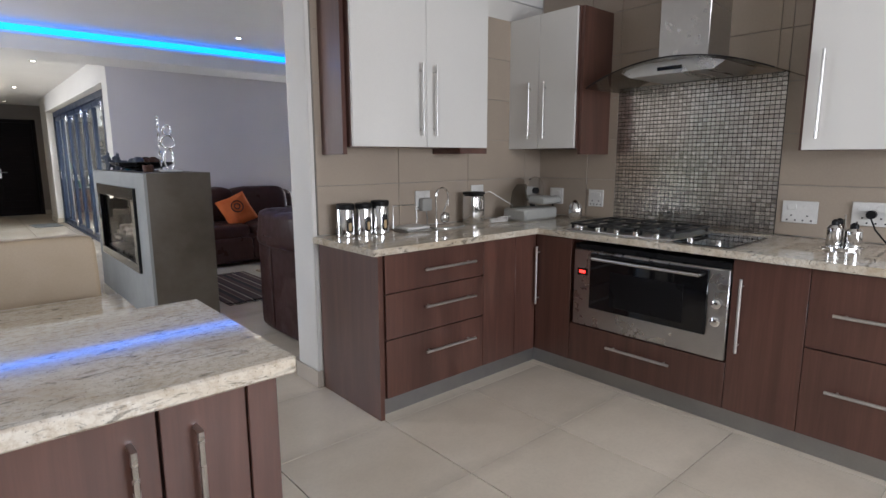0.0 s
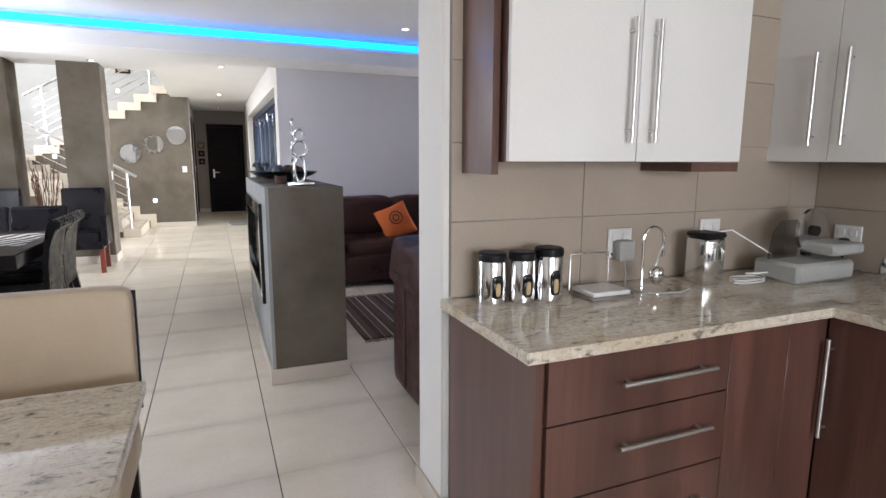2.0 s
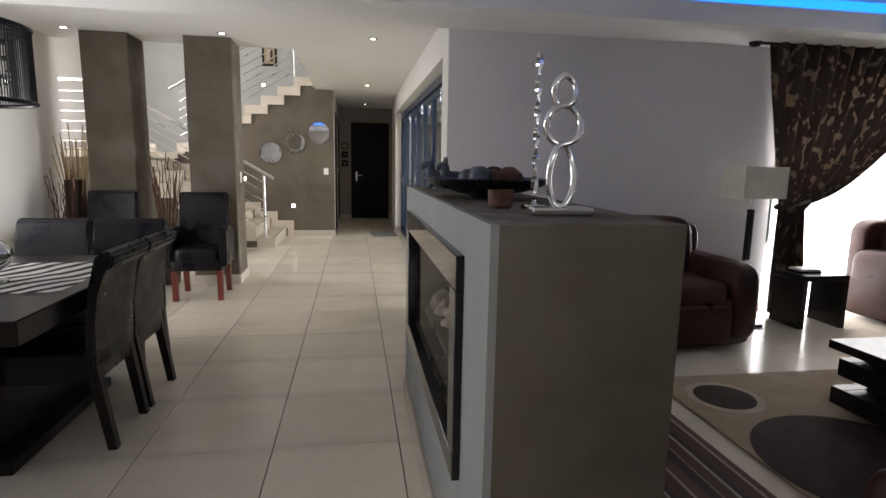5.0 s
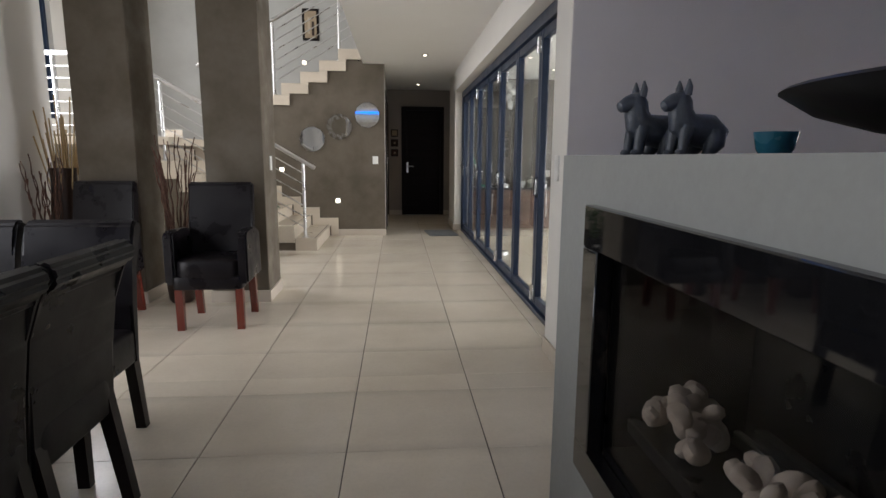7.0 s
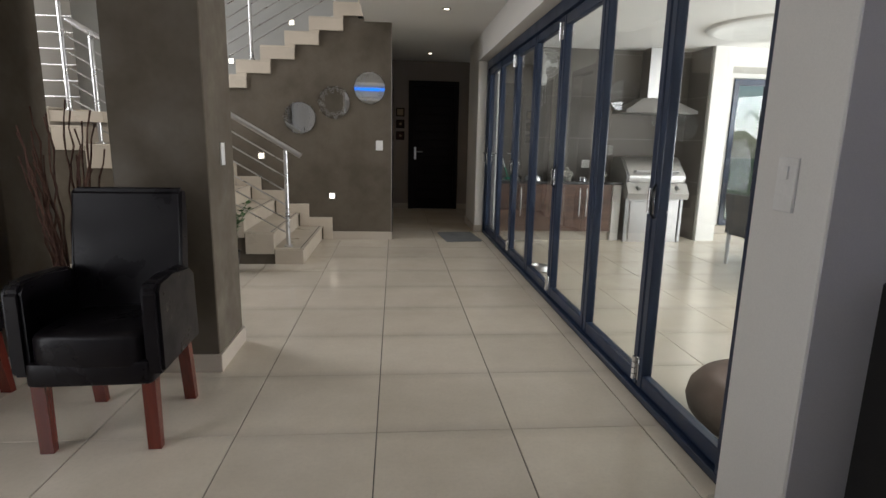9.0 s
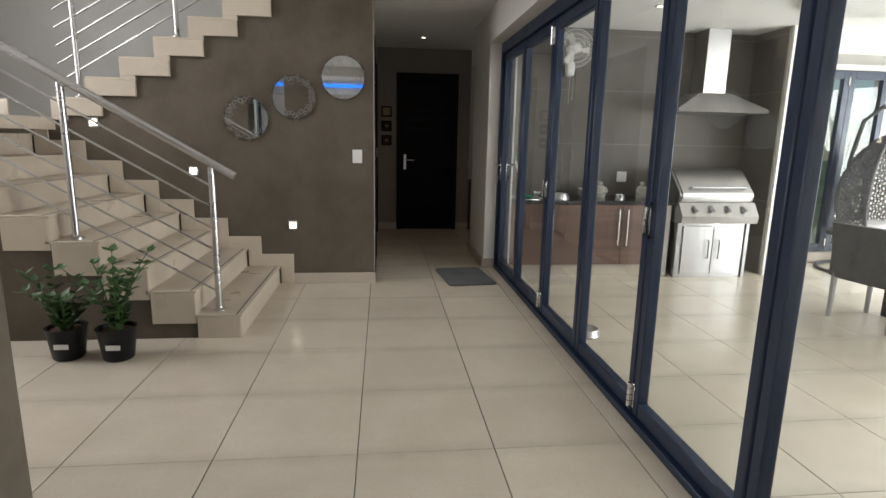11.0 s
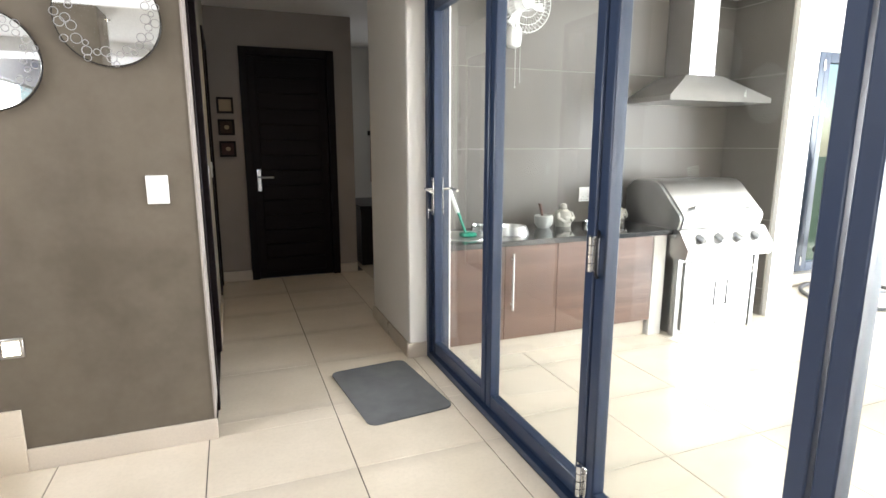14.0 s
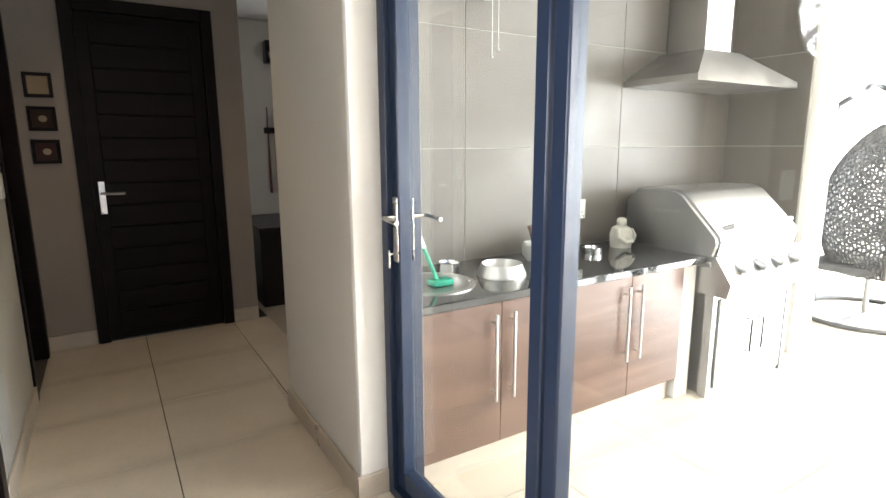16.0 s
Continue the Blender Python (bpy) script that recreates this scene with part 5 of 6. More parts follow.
def cushion(at, rot, size, label, material, marks=()):
    c = thing("cushion", label, "cushion", (0, 0, 0), "scatter cushions")
    bm = bmesh.new()
    n = 14
    grid = {}
    for side in (1, -1):
        for i in range(n + 1):
            for j in range(n + 1):
                u, v = 2 * i / n - 1, 2 * j / n - 1
                edge = (1 - abs(u) ** 2.5) * (1 - abs(v) ** 2.5)
                pin = 1 - .06 * (1 - abs(u)) * abs(v) ** 3 - .06 * (1 - abs(v)) * abs(u) ** 3
                key = (side, i, j) if edge > 1e-6 else (0, i, j)
                if key not in grid:
                    grid[key] = bm.verts.new((u * size / 2 * pin, side * .075 * max(edge, 0) ** .5, v * size / 2 * pin))
        for i in range(n):
            for j in range(n):
                q = [grid.get((side, a, b)) or grid[(0, a, b)] for a, b in ((i, j), (i + 1, j), (i + 1, j + 1), (i, j + 1))]
                bm.faces.new(q)
    part("cover", bm, material, c)
    for r in marks:
        part("circle", TU([(r * math.cos(a), -.078 + .02 * r, .03 + r * math.sin(a)) for a in [k * math.tau / 24 for k in range(24)]], .007, 6, True), M_brown, c, "dark printed ring")
    c.matrix_basis = pose(*at, *rot)
    return c


cushion((3.05, 7.60, .68), (-24, -20, 4), .40, "orange cotton cushion with a ring print on the sofa", M_orange, (.035, .075))
M_sunset = stripes("sunset_striped_cotton", [(0.0, (0.5, 0.28, 0.06)), (0.3, (0.42, 0.07, 0.02)), (0.55, (0.02, 0.018, 0.02))], "Z", 0.34)
cushion((6.16, 7.70, .70), (-22, -22, 8), .46, "orange, red and black striped cushion on the sofa", M_sunset)

rug = thing("striped_rug", "brown striped woven rug with fringed ends", "rug", (2.47, 6.15, 0))
part("weave", B(2.12, 2.82, 5.52, 6.86, .001, .011, bev=.003), M_rug, rug, world=True)
for y0, s in ((5.52, -1), (6.86, 1)):
    bm = bmesh.new()
    rnd = random.Random(7)
    for k in range(46):
        x = 2.125 + k * .0152
        tube(bm, [(x, y0, .007), (x + rnd.uniform(-.006, .006), y0 + s * .035, .006), (x + rnd.uniform(-.012, .012), y0 + s * rnd.uniform(.055, .08), .004)], .0028, 5)
    part("fringe", bm, M_brown_rug, rug, world=True)
rug2 = thing("pile_rug", "taupe pile rug with brown and cream discs", "rug", (3.9, 5.9, 0))
part("rug_base", B(2.95, 4.95, 4.9, 6.86, .001, .018, bev=.006), M_taupe_rug, rug2, world=True)
for x, y, r, m in ((3.25, 6.52, .22, M_cream_rug), (3.45, 5.75, .50, M_brown_rug), (4.5, 5.3, .3, M_cream_rug)):
    d = part("disc", LA([(r, .018), (r, .0205), (r * .98, .021)], (x, y, 0), 40), m, rug2, world=True)
    if m is M_cream_rug:
        part("inner_disc", LA([(r * .78, .021), (r * .78, .0235), (r * .76, .024)], (x, y, 0), 40), M_brown_rug, d, world=True)
tbl = thing("coffee_table", "low espresso wood coffee table with stacked slats", "coffee table", (4.1, 5.7, .02))
part("tabletop", B(3.58, 4.62, 5.15, 6.2, .37, .42, bev=.004), M_darkwood, tbl, world=True)
for k in range(2):
    for x0, x1, y0, y1 in ((3.62, 4.58, 6.08, 6.16), (3.62, 4.58, 5.19, 5.27), (3.62, 3.70, 5.27, 6.08), (4.50, 4.58, 5.27, 6.08)):
        part("slat", B(x0 - .03 * (k == 0), x1 + .03 * (k == 0), y0, y1, .06 + k * .16, .16 + k * .16, bev=.004), M_darkwood, tbl, world=True)
for x in (3.72, 4.38):
    for y in (5.3, 5.96):
        part("leg", B(x, x + .1, y, y + .1, .021, .37, bev=.003), M_darkwood, tbl, world=True)
tbl.location = (4.26, 5.85, .02)
st = thing("side_table", "black open-sided side table", "side table", (5.08, 7.94, 0))
part("tabletop", B(4.86, 5.31, 7.76, 8.11, .42, .47, bev=.004), M_darkwood, st, world=True)
part("side_panel", B(4.86, 4.91, 7.76, 8.11, 0, .42, bev=.003), M_darkwood, st, world=True)
part("side_panel", B(5.26, 5.31, 7.76, 8.11, 0, .42, bev=.003), M_darkwood, st, world=True)
ot = thing("coaster_stack", "small stack of dark books on the side table", "books", (5.02, 7.94, .47))
part("book", B(-.12, .1, -.08, .08, .0, .02, bev=.002), M_black, ot)
part("book", B(-.10, .1, -.07, .07, .021, .038, bev=.002), M_plastic, ot)
fl = thing("floor_lamp", "floor lamp with a square cream shade and a dark pole", "floor lamp", (4.46, 7.98, 0))
part("foot", B(-.13, .13, -.13, .13, 0, .025, bev=.004), M_darkwood, fl)
part("pole", B(-.022, .022, -.022, .022, .025, 1.02, bev=.003), M_blackplastic, fl)
part("collar", B(-.026, .026, -.026, .026, .55, .58, bev=.002), M_steel, fl)
part("stem", TU([(0, 0, 1.02), (0, 0, 1.13)], .008, 8), M_steel, fl)
bm = bmesh.new()
for a in ((-.20, .20, -.15, -.146), (-.20, .20, .146, .15), (-.20, -.196, -.146, .146), (.196, .20, -.146, .146)):
    bx(bm, *a, 1.12, 1.385)
part("shade", bm, M_shade, fl, "square cream fabric shade")

def drape(x_tie, x_out, x_far, label):
    """A gathered curtain held back by a band at x_tie: the outer hem hangs at x_out, the inner one sweeps up to x_far."""
    c = thing("curtain", label, "curtain", (x_tie, 8.2, .02), "lounge curtains")
    d = math.copysign(1, x_far - x_out)
    bm = bmesh.new()
    nx, nz = 110, 40
    rows = []
    for j in range(nz + 1):
        z = .03 + 2.42 * j / nz
        if z > 1.05:
            k = ((z - 1.05) / 1.40) ** .8
            xl, xr = x_tie - d * .13 + (x_out - x_tie + d * .13) * k, x_tie + d * .13 + (x_far - x_tie - d * .13) * k ** .78
        else:
            k = (1.05 - z) / 1.02
            xl, xr = x_tie - d * (.13 - .03 * k), x_tie + d * (.13 + .10 * k)
        deep = .018 + .03 * abs(z - 1.05) / 1.4
        row = []
        for i in range(nx + 1):
            u = i / nx
            row.append(bm.verts.new((xl + (xr - xl) * u, 8.175 + deep * math.sin(u * 74) + .01 * math.sin(u * 31 + z * 3), z)))
        rows.append(row)
    for p, q in zip(rows, rows[1:]):
        for i in range(nx):
            bm.faces.new((p[i], p[i + 1], q[i + 1], q[i]))
    bmesh.ops.solidify(bm, geom=bm.faces[:], thickness=.004)
    part("drape", bm, M_curtain, c, world=True)
    part("tie_band", TU([(x_tie + .145 * math.cos(t), 8.175 + .06 * math.sin(t), 1.06 + d * .035 * math.cos(t)) for t in [k * math.tau / 20 for k in range(20)]], .022, 8, True), M_brown_rug, c, world=True)


drape(5.02, 4.64, 6.62, "dark brown patterned curtain tied back at the window")
drape(7.45, 7.85, 6.64, "dark brown patterned curtain tied back beside the far sofa")
rod = thing("curtain_rod", "dark wooden curtain rail above the lounge window", "curtain rail", (6, 8.2, 2.42))
part("rail", TU([(4.55, 8.2, 2.455), (7.95, 8.2, 2.455)], .025, 12), M_darkwood, rod, world=True)
part("finial", PF(4.46, 4.56, 8.15, 8.25, 2.405, 2.505, e=.8), M_darkwood, rod, world=True)
M_sheer_t, nt, b = base("sheer_voile", 0.9)
b.inputs["Base Color"].default_value = (0.9, 0.9, 0.88, 1)
tr, mx = nt.nodes.new("ShaderNodeBsdfTranslucent"), nt.nodes.new("ShaderNodeMixShader")
tr.inputs[0].default_value = (.92, .92, .9, 1)
mx.inputs[0].default_value = .7
nt.links.new(b.outputs[0], mx.inputs[1])
nt.links.new(tr.outputs[0], mx.inputs[2])
nt.links.new(mx.outputs[0], nt.nodes["Material Output"].inputs[0])
bm = bmesh.new()
prev = None
for i in range(121):
    x = 4.9 + 2.5 * i / 120
    row = [bm.verts.new((x, 8.275 + .018 * math.sin(i * .9), z)) for z in (.02, 2.39)]
    if prev:
        bm.faces.new((prev[0], row[0], row[1], prev[1]))
    prev = row
solo("sheer_curtain", bm, M_sheer_t, "bright white sheer curtain over the lounge window", "curtain")

sp = thing("tower_speaker", "black floor-standing tower speaker with two cones", "speaker", (2.04, 8.13, 0))
part("cabinet", B(-.105, .105, -.14, .14, .03, .958, bev=.006), M_blackplastic, sp)
part("plinth", B(-.13, .13, -.15, .15, .008, .03, bev=.004), M_blackplastic, sp)
for x in (-.115, .115):
    for y in (-.13, .13):
        part("foot", LA([(.016, 0), (.016, .012), (.008, .016)], (x, y, 0), 12), M_blackplastic, sp)
for z, r in ((.83, .08), (.48, .08), (.66, .038)):
    bm = bmesh.new()
    tube(bm, [(0, -.13, z), (0, -.138, z), (0, -.137, z), (0, -.12, z)], [r, r * .96, r * .80, r * .3], 28)
    part("driver", bm, M_blackplastic, sp)
    part("dust_cap", PF(-r * .3, r * .3, -.135, -.115, z - r * .3, z + r * .3, e=1), M_kick, sp)
part("port", TU([(0, -.131, .18), (0, -.13, .18)], .04, 24), M_iron, sp)

# ---- fireplace ----
ins = thing("gas_fire", "glass-fronted black gas fire with pebbles", "fireplace insert", (1.375, 5.9, .5))
bm = bmesh.new()
bx(bm, 1.352, 1.395, 5.18, 6.60, 1.02, 1.12, bev=.003)
bx(bm, 1.352, 1.395, 5.18, 6.60, .455, .53, bev=.003)
bx(bm, 1.352, 1.395, 5.18, 5.27, .53, 1.02, bev=.003)
bx(bm, 1.352, 1.395, 6.51, 6.60, .53, 1.02, bev=.003)
part("surround", bm, M_blackglass, ins, world=True)
bm = bmesh.new()
bx(bm, 1.75, 1.76, 5.27, 6.51, .53, 1.02)
part("firebox_back", bm, M_black, ins, world=True)
part("glass_front", B(1.384, 1.388, 5.27, 6.51, .53, 1.02), M_fireglass, ins, "clear glass front", world=True).visible_shadow = False
part("firebox_floor", B(1.396, 1.75, 5.27, 6.51, .52, .545), M_black, ins, world=True)
part("firebox_roof", B(1.396, 1.75, 5.27, 6.51, 1.02, 1.03), M_black, ins, world=True)
part("firebox_side", B(1.396, 1.75, 5.26, 5.27, .53, 1.02), M_black, ins, world=True)
part("firebox_side", B(1.396, 1.75, 6.51, 6.52, .53, 1.02), M_black, ins, world=True)
part("pebble_tray", B(1.44, 1.62, 5.29, 6.49, .595, .63, bev=.003), M_black, ins, world=True)
for k, (x0, x1) in enumerate(((1.64, 1.66), (1.69, 1.72))):
    part("burner_bar", B(x0, x1, 5.4, 6.4, .56, .64, bev=.004), M_iron, ins, world=True)
for y in (5.55, 6.15):
    part("cross_bar", B(1.42, 1.70, y - .012, y + .012, .60, .62, bev=.003), M_iron, ins, world=True)
rnd = random.Random(11)
base_p = bmesh.new()
puff(base_p, -.5, .5, -.38, .38, -.3, .3, e=.85, nu=12, nv=7, sag=.05)
peb = mesh(base_p, "pebble", M_pebble)
for k in range(72):
    y = rnd.gauss((5.52, 6.05, 6.42)[k % 3], .075)
    ob = new("pebble", peb)
    ob.parent = ins
    sz = rnd.uniform(.045, .072)
    ob.matrix_basis = Matrix.Translation(Vector((rnd.uniform(1.475, 1.59), min(max(y, 5.32), 6.47), .655 + rnd.random() ** 2 * .06)) - LOC[ins]) @ Euler((rnd.uniform(0, 1), rnd.uniform(0, 1), rnd.uniform(0, 6))).to_matrix().to_4x4() @ Matrix.Diagonal((sz, sz, sz, 1))

sc = thing("ring_sculpture", "silver sculpture of three stacked rings on a plinth", "sculpture", (1.62, 5.13, FZ))
part("plinth", B(-.085, .085, -.035, .035, 0, .022, bev=.005), M_chrome, sc)
for cz, rx, rz in ((.105, .034, .082), (.236, .047, .049), (.322, .030, .037)):
    part("ring", TU([(rx * math.cos(a), .006 * math.sin(2 * a), cz + rz * math.sin(a)) for a in [k * math.tau / 32 for k in range(32)]], .0085, 10, True), M_chrome, sc)
rd = thing("twisted_rod_sculpture", "tall thin twisted silver rod sculpture", "sculpture", (1.595, 5.27, FZ))
bm = bmesh.new()
prev = None
for k in range(60):
    z, a = .015 + k * .0072, k * .33
    w = .011
    ring = [bm.verts.new((w * math.cos(a + q) * (1 if i % 2 == 0 else .35), w * math.sin(a + q) * (1 if i % 2 == 0 else .35), z)) for i, q in enumerate((0, math.pi / 2, math.pi, 3 * math.pi / 2))]
    if prev:
        for i in range(4):
            bm.faces.new((prev[i], prev[(i + 1) % 4], ring[(i + 1) % 4], ring[i]))
    prev = ring
part("rod", bm, M_chrome, rd)
part("plinth", B(-.03, .03, -.03, .03, 0, .018, bev=.004), M_chrome, rd)
bw = thing("decorative_bowl", "wide black bowl holding dark decorative balls", "bowl", (1.60, 5.87, FZ))
part("bowl", LA([(.06, 0), (.07, .010), (.15, .026), (.215, .047), (.255, .074), (.25, .078), (.20, .054), (.13, .036), (.05, .02)], (0, 0, 0), 36), M_black, bw)
rnd = random.Random(5)
for k in range(9):
    a, r = k * 2.4, .03 + .012 * k
    bm = PF(-.045, .045, -.045, .045, -.045, .045, e=1, nu=16, nv=10)
    b_ = part("ball", bm, (M_brown_rug, M_figure, M_stick)[k % 3], bw)
    b_.location = (r * math.cos(a), r * math.sin(a), .068 + .012 * (k % 2))
cp = thing("small_cup", "small turquoise and brown pottery cup", "cup", (1.57, 6.26, FZ))
part("cup", LA([(.024, 0), (.03, .01), (.036, .04), (.032, .04), (.026, .015)], (0, 0, 0), 24), plain("turquoise_glaze", (0.02, 0.11, 0.16), rough=.25, relief=.1), cp)
cp2 = thing("candle_holder", "small amber glass candle holder", "candle holder", (1.52, 5.36, FZ))
part("cup", LA([(.03, 0), (.038, .008), (.04, .055), (.036, .055), (.032, .015)], (0, 0, 0), 24), M_stick, cp2)
for x, y, s in ((1.50, 6.62, .66), (1.565, 6.54, .64)):
    bm = bmesh.new()
    tube(bm, [(0, -.115, .035), (0, -.105, .06), (0, -.06, .085), (0, 0, .092), (0, .035, .115), (0, .045, .15), (0, .048, .185), (0, .05, .212), (0, .048, .222)],
         [.012, .05, .062, .056, .05, .042, .04, .028, .004], 14)
    tube(bm, [(0, .05, .188), (0, .085, .178), (0, .112, .166), (0, .120, .163)], [.034, .028, .019, .004], 12)
    for sx in (-1, 1):
        tube(bm, [(sx * .022, .04, .205), (sx * .027, .036, .232), (sx * .026, .038, .258)], [.016, .012, .003], 8)
        tube(bm, [(sx * .03, .035, .10), (sx * .033, .045, .05), (sx * .033, .05, .012), (sx * .033, .065, .006), (sx * .033, .07, 0)], [.026, .02, .018, .016, .012], 10)
        tube(bm, [(sx * .042, -.07, .08), (sx * .05, -.06, .04), (sx * .046, -.045, .014), (sx * .046, -.03, 0)], [.036, .036, .022, .014], 10)
    ob = solo("animal_figurine", bm, M_figure, "slate blue animal figurine on the fireplace wall", "figurine", group="figurines")
    ob.matrix_basis = pose(x, y, FZ, 0, 0, 98) @ Matrix.Diagonal((s, s, s, 1))

# ---- dining ----
tx0, tx1, ty0, ty1, tz = -1.62, -.16, 5.92, 7.42, .76
dt = thing("dining_table", "square espresso wood dining table with a thick top", "table", (-.86, 6.67, 0))
part("tabletop", B(tx0, tx1, ty0, ty1, tz - .10, tz, bev=.006), M_darkwood, dt, world=True)
part("pedestal", B(-1.22, -.50, 6.30, 7.04, .06, tz - .10, bev=.006), M_darkwood, dt, world=True)
part("foot_plate", B(-1.34, -.38, 6.18, 7.16, 0, .06, bev=.006), M_darkwood, dt, world=True)
M_zebra, nt, b = base("zebra_print_cloth", 0.9)
gz, mpz, wv = nt.nodes.new("ShaderNodeNewGeometry"), nt.nodes.new("ShaderNodeMapping"), nt.nodes.new("ShaderNodeTexWave")
mpz.inputs["Rotation"].default_value = (0, 0, .5)
nt.links.new(gz.outputs["Position"], mpz.inputs[0])
nt.links.new(mpz.outputs[0], wv.inputs[0])
wv.inputs["Scale"].default_value, wv.inputs["Distortion"].default_value, wv.inputs["Detail"].default_value = 3.0, 5.0, 1.5
wv.inputs["Detail Scale"].default_value = 1.2
nt.links.new(ramp(nt, wv.outputs[1], (.38, (.03, .026, .022)), (.46, (.80, .77, .71))), b.inputs["Base Color"])
cl = thing("table_runner", "zebra print cloth laid across the dining table", "table runner", (-.86, 6.75, tz))
bm = bmesh.new()
n = 40
vs = {}
for i in range(n + 1):
    for j in range(n // 2 + 1):
        x, y = -1.5 + 1.26 * i / n, 6.35 + .78 * j / (n // 2)
        vs[i, j] = bm.verts.new((x, y + .04 * (x + .86) + .006 * math.sin(i * 1.9), tz + .004 + .0025 * noise.noise(Vector((x * 5, y * 5, 0)))))
for i in range(n):
    for j in range(n // 2):
        bm.faces.new((vs[i, j], vs[i + 1, j], vs[i + 1, j + 1], vs[i, j + 1]))
bmesh.ops.solidify(bm, geom=bm.faces[:], thickness=.003)
part("cloth", bm, M_zebra, cl, world=True)
gl = thing("glass_globe", "clear glass globe on a chrome foot", "ornament", (-.62, 6.60, tz + .008))
part("foot", LA([(.06, 0), (.06, .008), (.015, .018), (.014, .05), (.03, .06)], (0, 0, 0), 24), M_chrome, gl)
part("globe", PF(-.085, .085, -.085, .085, .05, .21, e=1, nu=28, nv=16), M_crystal, gl)
part("spike", TU([(0, 0, .21), (0, 0, .27)], [.008, .002], 10), M_chrome, gl)


def dining_chair(at, turn):
    """Scroll-backed chair; the sitter faces local -y."""
    c = thing("dining_chair", "black leather scroll-back dining chair at the table", "chair", (0, 0, 0), "chairs round the dining table")
    bm = bmesh.new()
    prof = [(.165, .33), (.185, .60), (.215, .80), (.232, .89), (.25, .935), (.285, .955), (.32, .94), (.33, .90), (.305, .868), (.27, .85), (.245, .74), (.225, .60), (.21, .33)]
    prism(bm, prof, "x", -.225, .225)
    bmesh.ops.bevel(bm, geom=[e for e in bm.edges], offset=.012, segments=2, affect="EDGES")
    part("backrest", bm, M_leather, c)
    part("seat", PF(-.225, .225, -.25, .22, .33, .49, e=.2), M_leather, c)
    for x in (-.19, .19):
        part("leg", PR([(-.235, .38), (-.185, .38), (-.195, 0), (-.23, 0)], "x", x - .022, x + .022), M_darkwood, c)
        part("leg", PR([(.165, .42), (.215, .42), (.275, 0), (.235, 0)], "x", x - .022, x + .022), M_darkwood, c)
    c.matrix_basis = pose(*at, 0, 0, turn)
    return c


ch = dining_chair((-.31, 6.57, 0), -90)
for x, y, a in ((-.31, 7.03, -90), (-.455, 7.53, 0), (-.93, 7.53, 0), (-1.46, 6.4, 90), (-1.46, 7.0, 90)):
    copy_thing(ch, pose(x, y, 0, 0, 0, a))


def armchair(at, turn):
    c = thing("tub_armchair", "black leather armchair with red-brown wooden legs", "armchair", (0, 0, 0), "armchairs by the pillars")
    bm = bmesh.new()
    prism(bm, [(.10, .36), (.13, .60), (.20, 1.02), (.225, 1.035), (.26, 1.025), (.255, .92), (.21, .60), (.19, .36)], "x", -.235, .235)
    bmesh.ops.bevel(bm, geom=bm.edges[:], offset=.014, segments=2, affect="EDGES")
    part("backrest", bm, M_leather, c)
    part("seat", PF(-.215, .215, -.28, .14, .36, .52, e=.28, sag=.006), M_leather, c)
    part("seat_rail", PF(-.235, .235, -.275, .20, .30, .40, e=.12), M_leather, c)
    for s in (-1, 1):
        bm = bmesh.new()
        prism(bm, [(-.27, .34), (-.27, .68), (-.24, .715), (-.10, .71), (.10, .70), (.16, .66), (.18, .34)], "x", s * .245 - .035, s * .245 + .035)
        bmesh.ops.bevel(bm, geom=bm.edges[:], offset=.014, segments=2, affect="EDGES")
        part("armrest", bm, M_leather, c)
        for y0, y1, d in ((-.245, -.195, 0), (.15, .20, .05)):
            bm = bmesh.new()
            prism(bm, [(y0, .32), (y1, .32), (y1 - .008 + d, 0), (y0 + .008 + d, 0)], "x", s * .205 - .026, s * .205 + .026)
            part("leg", bm, M_redwood, c, "red-brown wooden leg")
    c.matrix_basis = pose(*at, 0, 0, turn)
    return c


ac = armchair((-.43, 9.45, 0), 2)
copy_thing(ac, pose(-1.37, 9.58, 0, 0, 0, -4))

pend = thing("drum_pendant", "black string drum pendant lamp with crystals", "pendant lamp", (-.84, 6.82, 1.62))
bm = bmesh.new()
for k in range(150):
    a = k * math.tau / 150
    tube(bm, [(.33 * math.cos(a), .33 * math.sin(a), 0.01), (.33 * math.cos(a), .33 * math.sin(a), .37)], .0035, 4)
tagged(part("string_curtain", bm, M_chandelier, pend, "black hanging strings"), kind="stuff")
for z in (0, .36):
    part("ring", TU([(.33 * math.cos(a), .33 * math.sin(a), z + .008) for a in [k * math.tau / 48 for k in range(48)]], .011, 8, True), M_black, pend)
bm = bmesh.new()
rnd = random.Random(3)
for k in range(260):
    a, r = rnd.uniform(0, math.tau), .24 * rnd.random() ** .5
    x, y, z = r * math.cos(a), r * math.sin(a), rnd.uniform(.06, .32)
    s = rnd.uniform(.008, .017)
    puff(bm, x - s, x + s, y - s, y + s, z - s, z + s, e=1, nu=6, nv=4)
tagged(part("crystal_drop", bm, M_crystal, pend, "clear crystal drops"), kind="stuff")
part("top_plate", LA([(.30, .355), (.30, .365), (.02, .37)], (0, 0, 0), 32), M_black, pend)
part("cord", TU([(0, 0, .37), (0, 0, ZU - 1.625)], .006, 8), M_black, pend)
part("ceiling_rose", LA([(.06, ZU - 1.655), (.06, ZU - 1.625), (.02, ZU - 1.622)], (0, 0, 0), 24), M_chrome, pend)


